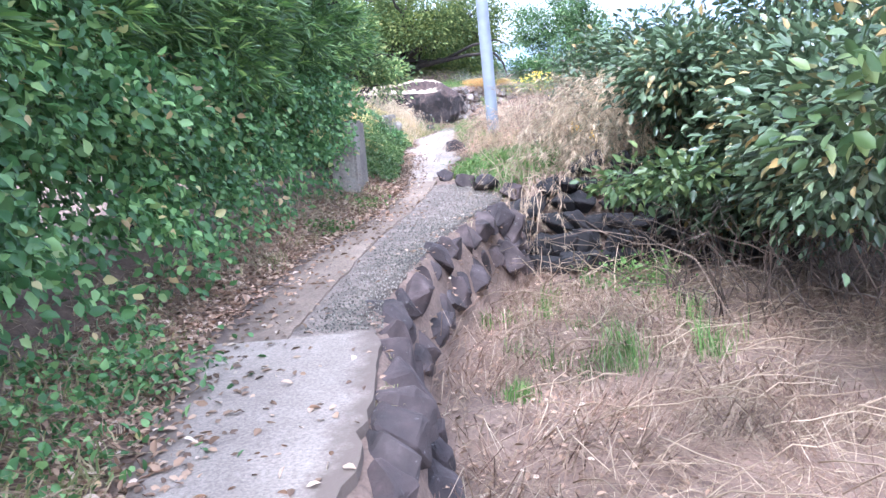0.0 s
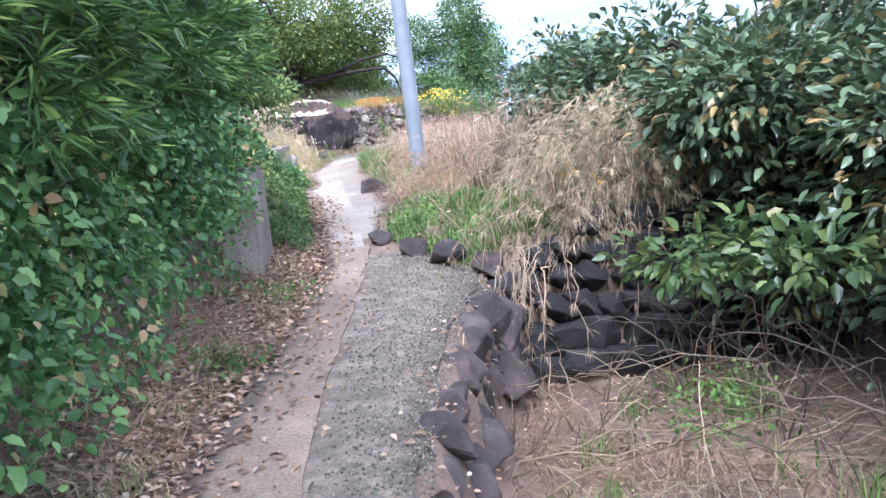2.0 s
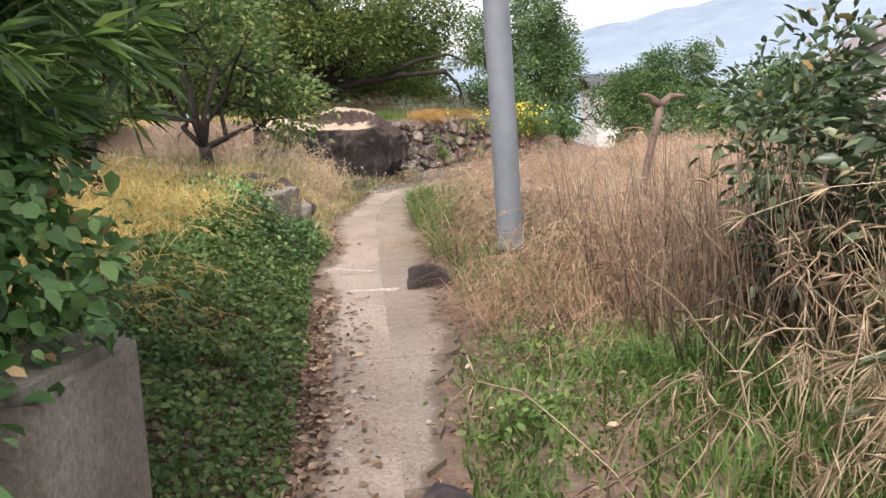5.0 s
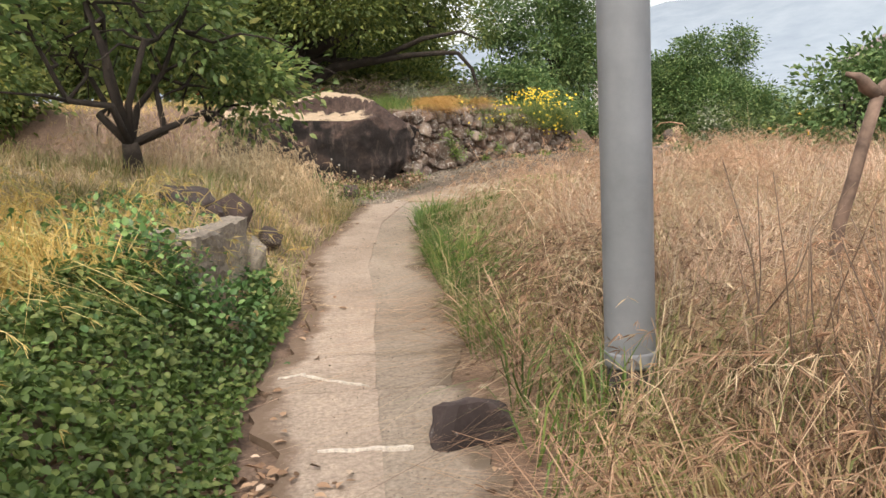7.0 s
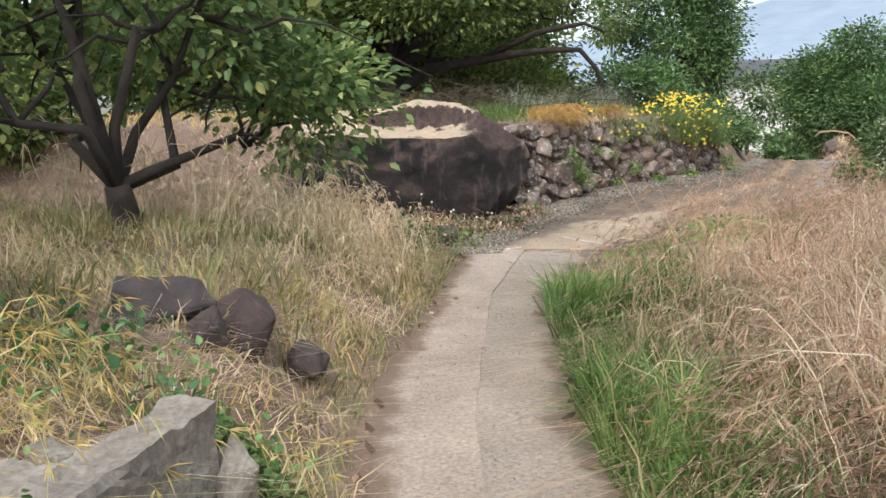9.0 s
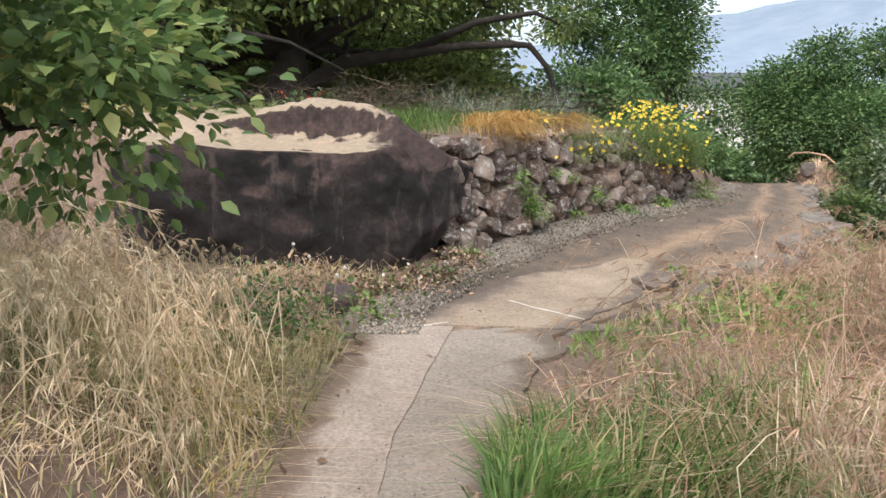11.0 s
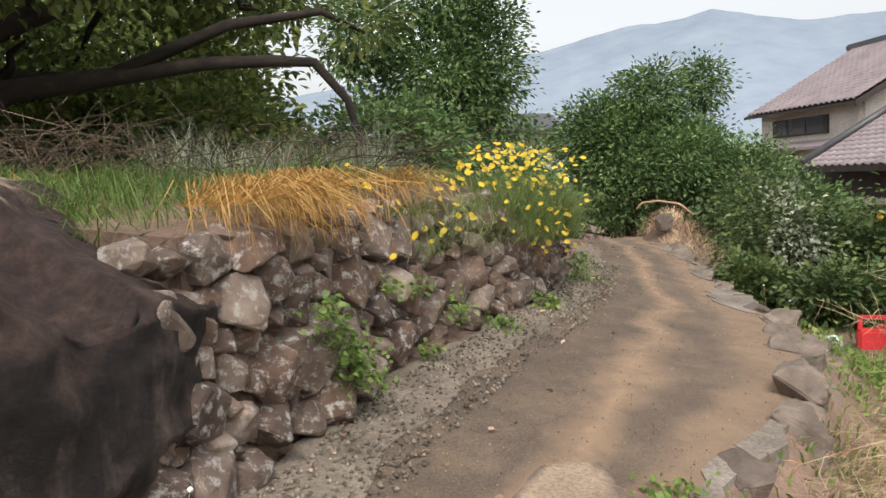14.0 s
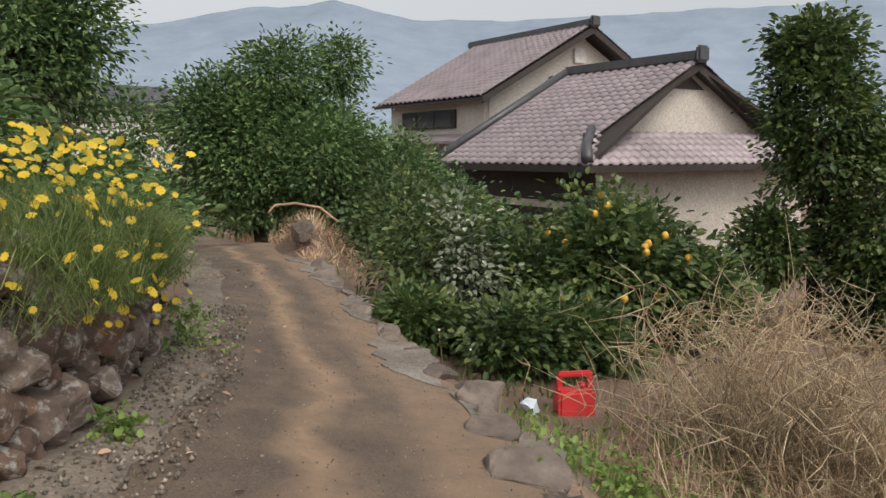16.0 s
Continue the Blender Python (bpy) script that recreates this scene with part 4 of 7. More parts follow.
for (x, y, a, b, c, lb) in ((2.47, 20.72, 0.19, 0.16, 0.19, "dark angular rock standing beside the dirt track"), (2.82, 21.5, 0.3, 0.2, 0.13, "low dark brown rock half buried beside the track"), (-0.05, 20.5, 0.12, 0.1, 0.14, "small dark stone among weeds at the boulder's foot")):
    ob = new("loose_stone", ROCKS[rng.integers(8)])
    ob.matrix_basis = pose(x, y, float(ground_z(x, y)) + c * 0.5, *rng.uniform(-12, 12, 2), rng.uniform(0, 90)) @ Matrix.Diagonal((a, b, c, 1))
    tagged(ob, lb, "stone", "stones beside the track")

# ---- great boulder ----
bm = bmesh.new()
bmesh.ops.create_icosphere(bm, subdivisions=6, radius=1.0)
for v in bm.verts:
    q = v.co.copy()
    k = (abs(q.x) ** 3.2 + abs(q.y) ** 3.2 + abs(q.z) ** 3.2) ** (-1 / 3.2)
    q = q * k
    x, y, z = q.x * 1.42, q.y * 1.05, q.z * 0.85
    # faces lean out over the foot; the right end tapers
    if z < 0:
        z *= 1.35
        y *= 1 + 0.06 * z
    if x > 0.5:
        z -= max(0, (x - 0.5)) * 0.28 * max(0, z)
        y += (x - 0.5) * 0.35 if y < 0 else 0
    # sloping shelf along the front, then a step up to the humped back
    if z > 0.2:
        front = 0.33 - 0.02 * x + max(0, min(0.6, y + 1.05)) * 0.21 + 0.03 * noise.noise(Vector((x * 2.2, y * 2.2, 4)))
        brow = y + 0.36 + 0.22 * max(0, x) ** 2 + 0.1 * noise.noise(Vector((x * 2.4, 1.7, 0)))
        t = min(1, max(0, brow / 0.07))
        hump = front + t * (0.09 + 0.17 * math.exp(-((x - 0.25) / 0.5) ** 2)) + max(0, y + 0.3) * (0.1 if x < -0.3 else 0.03 + 0.07 * max(0, 0.3 - x) / 0.6 if x < 0.3 else 0.03) - 0.05 * max(0, min(1, -brow / 0.12)) * (1 if x > -0.6 else 0.3) * math.exp(-((brow + 0.14) / 0.1) ** 2)
        z = min(z, hump - max(0, x - 0.75) * 0.55)
    w = Vector((x, y, z))
    for nx_, ny_, nz_, h in ((0.80, -0.36, 0.48, 1.28), (0.708, -0.42, -0.568, 1.18), (0.12, -0.97, -0.2, 1.03), (-0.3, -0.9, -0.3, 1.14)):
        over = w.x * nx_ + w.y * ny_ + w.z * nz_ - h
        if over > 0:
            w -= Vector((nx_, ny_, nz_)) * over * 0.96
    w += w.normalized() * (noise.noise(w * 1.3) * 0.05 + noise.noise(w * 3.4) * 0.045 + abs(noise.noise(w * 4.6 + Vector((3, 1, 7)))) * -0.05 + noise.noise(w * 9) * 0.028 + noise.noise(w * 21) * 0.014)
    v.co = w
for f in bm.faces:
    f.smooth = True
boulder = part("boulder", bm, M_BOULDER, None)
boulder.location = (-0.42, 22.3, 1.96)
tagged(boulder, "huge dark purple-brown boulder with a pale flat top", "boulder")

# ---- dry stone wall ----
WY = [21.78, 22.0, 23.05, 23.56, 24.24, 24.8, 25.6]
WX = [0.78, 0.98, 1.82, 2.19, 3.08, 3.55, 4.15]
wp = np.array([(a, b) for a, b in zip(WX, WY)])
seg = np.hypot(*np.diff(wp, axis=0).T)
wl_ = np.concatenate([[0], np.cumsum(seg)])


def wall_at(u):
    x, y = np.interp(u, wl_, wp[:, 0]), np.interp(u, wl_, wp[:, 1])
    e = 0.25
    dx, dy = np.interp(u + e, wl_, wp[:, 0]) - np.interp(u - e, wl_, wp[:, 0]), np.interp(u + e, wl_, wp[:, 1]) - np.interp(u - e, wl_, wp[:, 1])
    m = math.hypot(dx, dy)
    return x, y, dx / m, dy / m


def wall_top(u):
    return float(np.interp(u, [0, 1, 2.5, 4, 6], [0.97, 0.94, 0.86, 0.78, 0.66]))


wall = thing("dry_stone_wall", "mossy dry stone retaining wall of brown and grey fieldstones", "stone wall", kind="structure")
core_v, core_f = [], []
us = np.linspace(0.3, wl_[-1] + 0.3, 24)
for u in us:
    x, y, dx, dy = wall_at(min(max(u, 0), wl_[-1]))
    x, y = x + dx * (u - min(max(u, 0), wl_[-1])), y + dy * (u - min(max(u, 0), wl_[-1]))
    z = float(path_z(x + 0.1, y - 0.05))
    h = wall_top(u)
    for o, zz in ((0.1, z - 0.1), (0.2, z + h - 0.03), (0.75, z + h + 0.02), (0.75, z - 0.1)):
        core_v.append((x - dy * o, y + dx * o, zz))
for i in range(len(us) - 1):
    for k in range(4):
        a, b = i * 4 + k, i * 4 + (k + 1) % 4
        core_f.append((a, b, b + 4, a + 4))
core_f += [(3, 2, 1, 0), tuple(len(core_v) - 4 + k for k in range(4))]
part("earth_core", raw_mesh("earth_core", core_v, core_f, M_SOIL), M_SOIL, wall)
WALLROCK = [rock_mesh("wall_stone", 300 + i, M_STONE, 2, 18) for i in range(14)]
rng = np.random.default_rng(44)
placed = []
for size_try, count in ((0.155, 40), (0.12, 200), (0.092, 700), (0.066, 1500), (0.045, 1500)):
    for _ in range(count):
        u, r = rng.uniform(-0.1, wl_[-1] + 0.1) if size_try < 0.1 else rng.uniform(0, wl_[-1]), size_try * rng.uniform(0.85, 1.15)
        asp = rng.uniform(0.7, 1.0)
        h = wall_top(u)
        v = rng.uniform(r * 0.5, h - r * 0.75)
        if u < 0.02 and v > 0.4:
            continue
        if len(placed) < 300 and all((u - a) ** 2 + ((v - b) * 1.15) ** 2 > (0.8 * (r + c)) ** 2 for a, b, c in placed):
            placed.append((u, v, r))
            x, y, dx, dy = wall_at(u)
            z = float(path_z(x + 0.1, y - 0.05)) + v
            back = 0.09 + 0.1 * v + rng.uniform(-0.02, 0.03)
            stone(wall, WALLROCK[rng.integers(14)], (x - dy * back, y + dx * back, z), (r * 1.16, r * 0.9 + 0.03, r * asp * 1.14), (rng.uniform(-20, 20), rng.uniform(-40, 40), math.degrees(math.atan2(dy, dx)) + rng.uniform(-15, 15)), "fieldstone")

# orange dry grass hanging over the wall's crest
rng = np.random.default_rng(46)
PP = []
for u0, u1, n in ((0.5, 1.22, 800), (2.1, 2.35, 160)):
    cl = rng.uniform(u0, u1, int(14 * (u1 - u0)) + 2)
    u = np.clip(cl[rng.integers(0, len(cl), n)] + rng.normal(0, 0.045, n), 0, 5)
    w = np.array([wall_at(a) for a in u])
    o = rng.uniform(0.05, 0.35, n)
    P = np.stack([w[:, 0] - w[:, 3] * o, w[:, 1] + w[:, 2] * o, [float(path_z(a[0], a[1])) + wall_top(b) + 0.04 for a, b in zip(w, u)]], 1)
    out = np.stack([w[:, 3], -w[:, 2], np.zeros(n)], 1) * rng.uniform(0.3, 1.1, (n, 1)) + rng.normal(0, 0.5, (n, 3)) * np.array([1, 1, 0])
    L = rng.uniform(0.12, 0.34, n)[:, None]
    top_ = P + out * L * 0.45 + np.array([0, 0, 1]) * rng.uniform(0.03, 0.12, (n, 1))
    low_ = P + out * L * 0.85 + np.array([0, 0, 1]) * rng.uniform(-0.1, 0.06, (n, 1))
    tip = P + out * L * rng.uniform(0.9, 1.1, (n, 1)) - np.array([0, 0, 1]) * L * rng.uniform(0.2, 0.9, (n, 1))
    sd = unit(rng.normal(0, 1, (n, 3))) * 0.0022
    PP.append((np.stack([P - sd, P + sd, top_ + sd, top_ - sd, low_ + sd * 0.8, low_ - sd * 0.8, tip], 1).reshape(-1, 3), (np.arange(n)[:, None, None] * 7 + np.array([[0, 1, 2], [0, 2, 3], [3, 2, 4], [3, 4, 5], [5, 4, 6]])[None]).reshape(-1, 3)))
hang = part("hanging_dry_grass", raw_mesh("hanging_dry_grass", *join(PP), M_ORANGE), M_ORANGE, None)
tagged(hang, "orange dry grass clump hanging over the stone wall", "grass", kind="stuff")


# ---- yellow flowers on the wall ----
def flower_mesh(name, mat, seed):
    rng = np.random.default_rng(seed)
    k = 8
    a = np.arange(k) / k * 2 * np.pi
    A = np.stack([np.cos(a), np.sin(a), np.full(k, 0.25)], 1)
    v, f = leaves(np.zeros((k, 3)), A, np.tile([0, 0, 1.0], (k, 1)), 0.029, 0.012, 0.1)
    me = raw_mesh(name, v, f, mat)
    bm = bmesh.new()
    bm.from_mesh(me)
    bmesh.ops.remove_doubles(bm, verts=list(bm.verts), dist=0.0004)
    bm.to_mesh(me)
    bm.free()
    return me


M_FEATHER = leafy("feathery_leaf", [(0, (0.1, 0.17, 0.05)), (0.6, (0.2, 0.29, 0.1)), (1, (0.42, 0.46, 0.2))], 0.6, 0.35)
FL = flower_mesh("flower_head", M_PETAL, 1)
bed = thing("flower_clump", "feathery green clump of yellow daisy-like flowers on the wall top", "flowers")
rng = np.random.default_rng(48)
n = 22000
u = np.where(rng.uniform(0, 1, n) < 0.72, rng.normal(4.2, 0.5, n), rng.uniform(1.9, 4.9, n))
w = np.array([wall_at(a) for a in u])
o = rng.uniform(-0.14, 0.75, n)
P = np.stack([w[:, 0] - w[:, 3] * o, w[:, 1] + w[:, 2] * o, np.array([float(path_z(a[0], a[1])) + wall_top(b) - 0.12 for a, b in zip(w, u)]) - np.where(o < 0, rng.uniform(0, 0.25, n), 0)], 1)
hh = rng.uniform(0.1, 0.4, n) * np.interp(u, [1.8, 2.9, 3.7, 4.7, 5.3], [0.5, 0.65, 1.1, 1.1, 0.6])
part("foliage", raw_mesh("foliage", *blades(P, hh, 0.0018, 1.3, rng, 0.3), M_FEATHER), M_FEATHER, bed)
FU = list(rng.normal(4.1, 0.45, 252)) + list(rng.uniform(1.2, 3.5, 48))
for u in FU:
    x, y, dx, dy = wall_at(u)
    o = rng.uniform(-0.22, 0.5)
    z = float(path_z(x, y)) + wall_top(u) + (rng.uniform(-0.42 if o < 0 else -0.05, 0.36) if u > 3.4 else rng.uniform(-0.25, 0.12)) * (1 if o < 0.1 else 0.8) + (0.07 if o > 0.1 else -0.03)
    s = rng.uniform(0.5, 1.0)
    h = new("flower", FL)
    h.parent = bed
    h.matrix_basis = pose(x - dy * o, y + dx * o, z, rng.uniform(20, 70), rng.uniform(-30, 30), rng.uniform(-60, 60)) @ Matrix.Diagonal((s, s, s, 1))

# small plants growing out of the wall joints
rng = np.random.default_rng(49)
wall_plants = []
for (u, v, k, sp) in ((1.12, 0.2, 190, 0.06), (1.05, 0.3, 110, 0.045), (0.95, 0.42, 80, 0.04), (0.85, 0.54, 80, 0.045), (1.5, 0.5, 40, 0.03), (2.45, 0.2, 90, 0.05), (2.0, 0.05, 50, 0.03), (1.9, 0.42, 40, 0.03)):
    x, y, dx, dy = wall_at(u)
    c = np.array([x + dy * 0.07, y - dx * 0.07, float(path_z(x, y)) + v])
    P = c + rng.normal(0, sp, (k, 3))
    A = unit(np.array([dy, -dx, -0.3]) + rng.normal(0, 0.6, (k, 3)))
    N = unit(np.array([dy * 0.6, -dx * 0.6, 0.8]) + rng.normal(0, 0.3, (k, 3)))
    s = rng.uniform(0.6, 1.2, k)
    wall_plants.append(leaves(P, A, N, 0.032 * s, 0.014 * s))
wpo = part("wall_creeper", raw_mesh("wall_creeper", *join(wall_plants), M_YOUNG), M_YOUNG, None)
tagged(wpo, "bright green small-leaved creeper in the wall joints", "plant", kind="stuff")

# dark twiggy brush under the great tree, behind the boulder and the wall
rng = np.random.default_rng(58)
brush = []
for i in range(200):
    x, y = rng.uniform(-1.2, 2.2), rng.uniform(24.2, 25.6)
    q = np.array([x, y, float(ground_z(x, y)) - 0.03])
    e = q + np.array([rng.normal(0.1, 0.6), rng.normal(-0.15, 0.4), rng.uniform(0.05, 0.5)])
    brush.append(tube(bend(q, e, 0.15, 0.03, 6, rng), np.linspace(0.005, 0.0015, 6), 3))
    for k in range(2):
        m = q + (e - q) * rng.uniform(0.4, 0.9)
        brush.append(tube(bend(m, m + rng.normal(0, 0.2, 3), 0.02, 0.02, 4, rng), np.linspace(0.004, 0.0015, 4), 3))
tagged(part("dead_brush", raw_mesh("dead_brush", *join(brush), M_BRUSH), M_BRUSH, None), "dark tangled dead brushwood under the great tree", "brushwood", kind="stuff")
grass_field("feathery_weeds", "tall grey-green feathery weeds behind the wall", M_GREY, 2200, (0.8, 2.6), (24.8, 26.2), (0.3, 0.65), 0.003, 0.5, 59, tuft=0.14)

# ---- old cut stones beside the path ----
post = part("stone_post", box_bm(-0.14, 0.14, -0.33, 0.33, -0.15, 0.74, 0.03), M_CARVED, None)
post.matrix_basis = pose(-0.97, 9.5, float(ground_z(-0.97, 9.5)) - 0.02, 0, 0, -6)
tagged(post, "low weathered concrete wall stub half covered by vines", "concrete block")
trough = thing("stone_trough", "broken grey cut-stone block with a hollow, half buried in weeds", "stone block")
bm = box_bm(-0.42, 0.0, -0.34, 0.36, -0.5, 0.03)
bmesh.ops.subdivide_edges(bm, edges=list(bm.edges), cuts=22, use_grid_fill=True)
for v in bm.verts:
    q = v.co.copy()
    sunk = float(smooth(-0.13, -0.17, q.x + 0.03 * noise.noise(q * 9))) * float(smooth(-0.06, 0.0, q.y + 0.03 * noise.noise(q * 7)))
    if q.z > -0.1:
        q.z -= sunk * 0.12 + 0.02 * max(0, noise.noise(Vector((q.x * 6, q.y * 6, 2.0))))
    chip = abs(noise.noise(q * 6.5)) + 0.5 * abs(noise.noise(q * 15))
    v.co = q - Vector((q.x + 0.2, q.y, 0)).normalized() * chip * 0.04 + Vector((0, 0, -0.015 * chip)) + Vector((noise.noise(q * 22), noise.noise(q * 22 + Vector((4, 0, 0))), noise.noise(q * 22 + Vector((0, 4, 0))))) * 0.012
part("block", bm, M_CARVED, trough)
for k, (x, y, z, a, b, c) in enumerate(((-0.3, 0.16, -0.07, 0.1, 0.09, 0.05), (-0.46, -0.12, -0.12, 0.1, 0.14, 0.1), (0.02, 0.4, -0.2, 0.08, 0.08, 0.14))):
    piece = part("broken_piece", rock_mesh("broken_piece", 410 + k, M_CARVED, 3, 14, 0.09), M_CARVED, trough)
    piece.matrix_basis = pose(x, y, z, 8 * k, 5, 30 * k) @ Matrix.Diagonal((a, b, c, 1))
trough.matrix_basis = pose(-0.72, 14.62, 1.63, 2, 2, -14)
for i, (x, y, a, b, c) in enumerate(((-0.9, 16.3, 0.2, 0.16, 0.2), (-1.2, 16.2, 0.24, 0.15, 0.13), (-0.68, 16.4, 0.13, 0.13, 0.15), (-1.0, 16.1, 0.13, 0.1, 0.09))):
    ob = new("field_rock", ROCKS[i])
    ob.matrix_basis = pose(x, y, float(ground_z(x, y)) + c * 0.35, 12, 18 - 14 * i, 35 * i) @ Matrix.Diagonal((a, b, c, 1))
    tagged(ob, "dark brown rock among dry grass", "stone", "rocks in the grass")

# ---- pole ----
pole = thing("utility_pole", "grey galvanised steel pole with a dark footing", "pole", at=(0.975, 13.2, 0))
pole.rotation_euler = (0, radians(-1.1), 0)
pz = 0.92
zs = [pz + 0.33, pz + 0.34, pz + 2.2, pz + 4.5, pz + 6.8, pz + 7.5]
part("shaft", raw_mesh("shaft", *tube([(0, 0, z) for z in zs], [0.094, 0.094, 0.093, 0.091, 0.089, 0.088], 28), M_GALV, True), M_GALV, pole)
part("collar", raw_mesh("collar", *tube([(0, 0, pz + 0.3), (0, 0, pz + 0.31), (0, 0, pz + 0.35), (0, 0, pz + 0.36)], [0.094, 0.097, 0.097, 0.094], 28), M_GALV, True), M_GALV, pole)
part("footing", raw_mesh("footing", *tube([(0, 0, pz - 0.2), (0, 0, pz + 0.1), (0, 0, pz + 0.3)], [0.092, 0.088, 0.086], 20), M_POLEBASE, True), M_POLEBASE, pole, "dark tarred footing")

# leaning dead snag in the field
rng = np.random.default_rng(51)
snag = thing("dead_snag", "leaning dead brown branch in the dry field", "dead branch")
b0 = np.array([2.1, 13.95, float(ground_z(2.1, 13.95)) - 0.05])
sp = bend(b0, (2.34, 13.85, 2.2), 0, 0.008, 7, rng)
part("stem", raw_mesh("stem", *tube(sp, np.linspace(0.034, 0.028, 7), 8), M_WOOD, True), M_WOOD, snag)
part("stub", raw_mesh("stub", *tube(bend(sp[-1], sp[-1] + np.array([-0.16, 0, 0.1]), 0.02, 0.05, 5, rng), [0.03, 0.035, 0.03, 0.02, 0.01], 8), M_WOOD, True), M_WOOD, snag)
part("stub", raw_mesh("stub", *tube(bend(sp[-1], sp[-1] + np.array([0.2, 0, 0.07]), 0.02, 0.05, 5, rng), [0.03, 0.03, 0.025, 0.02, 0.01], 8), M_WOOD, True), M_WOOD, snag)

# ---- fruit tree on the terrace ----
tz = float(ground_z(-1.9, 17.73)) - 0.06
fruit = tree("fruit_tree", "small forked fruit tree with dark glossy leaves in dry grass", (-1.9, 17.73, tz),
             [((-3.2, 17.5, tz + 1.45), (1.2, 1.0, 0.85), 2), ((-1.9, 18.3, tz + 1.6), (1.15, 1.0, 0.9), 2.2), ((-1.05, 18.9, tz + 0.85), (0.7, 0.65, 0.65), 1.6), ((-2.1, 17.7, tz + 2.3), (1.3, 1.1, 0.6), 1.3)],
             M_ORCHARD, 8000, (0.085, 0.024), 600, 0.085, fork=(-1.9, 17.62, tz + 0.32), clump=0.13, per=12, limbs=8, inner=0.25)
tz2 = float(ground_z(-2.3, 14.6))
tree("young_tree", "young tree with fresh green leaves at the terrace edge", (-2.3, 14.6, tz2), [((-2.6, 14.9, tz2 + 1.9), (0.9, 0.9, 0.9), 1), ((-2.2, 14.5, tz2 + 1.2), (0.5, 0.5, 0.35), 0.4)],
     M_BUSH, 2600, (0.11, 0.022), 620, 0.05, clump=0.14, per=10, limbs=5)

# ---- great dark tree behind the boulder ----
gz_ = float(ground_z(-1.0, 26.3))
big = tree("great_tree", "large dark spreading tree behind the boulder", (-1.0, 26.4, gz_),
           [((-2.5, 26.5, 5.4), (2.6, 2.2, 1.6), 2.4), ((0.2, 26.2, 5.0), (2.0, 1.8, 1.2), 1.6), ((-0.5, 28.5, 4.4), (4.0, 1.5, 1.8), 2.2), ((-4.5, 25.8, 4.6), (2.2, 1.8, 1.8), 1.6), ((1.6, 27.6, 4.9), (1.6, 1.4, 1.1), 1.0), ((-3.2, 28.6, 3.4), (2.6, 1.0, 1.3), 1.2), ((0.6, 29.0, 3.3), (1.6, 0.9, 1.0), 0.8), ((-2.3, 25.3, 4.1), (1.7, 0.7, 0.8), 1.0), ((-0.3, 25.3, 4.3), (1.5, 0.6, 0.6), 0.8), ((-0.6, 27.4, 3.1), (2.2, 0.7, 0.8), 1.0), ((1.1, 27.6, 2.9), (1.5, 0.7, 0.8), 1.2)],
           M_CAMPHOR, 52000, (0.1, 0.027), 640, 0.24, fork=(-0.95, 26.4, 3.5), clump=0.16, per=18, limbs=10, inner=0.3)
rng = np.random.default_rng(65)
lp = np.array([(-0.8, 26.35, 3.0), (-0.24, 26.4, 3.35), (0.5, 26.1, 3.42), (1.2, 25.9, 3.5), (1.75, 25.85, 3.52), (2.05, 25.8, 3.5), (2.3, 25.78, 3.2), (2.42, 25.78, 2.75), (2.36, 25.8, 2.6)])
part("limb", raw_mesh("limb", *tube(lp, [0.13, 0.1, 0.075, 0.055, 0.05, 0.042, 0.035, 0.03, 0.015], 8), M_BARK, True), M_BARK, big)
lp = np.array([(0.5, 26.1, 3.42), (1.4, 25.8, 3.78), (2.1, 25.7, 3.88), (2.5, 25.7, 3.7)])
part("limb", raw_mesh("limb", *tube(lp, [0.06, 0.045, 0.03, 0.012], 7), M_BARK, True), M_BARK, big)
part("twig_leaves", crown_mesh("twig_leaves", [((2.45, 25.7, 3.85), (0.45, 0.35, 0.3), 1)], M_CAMPHOR, 260, (0.09, 0.02), 66, clump=0.1, per=8), M_CAMPHOR, big)

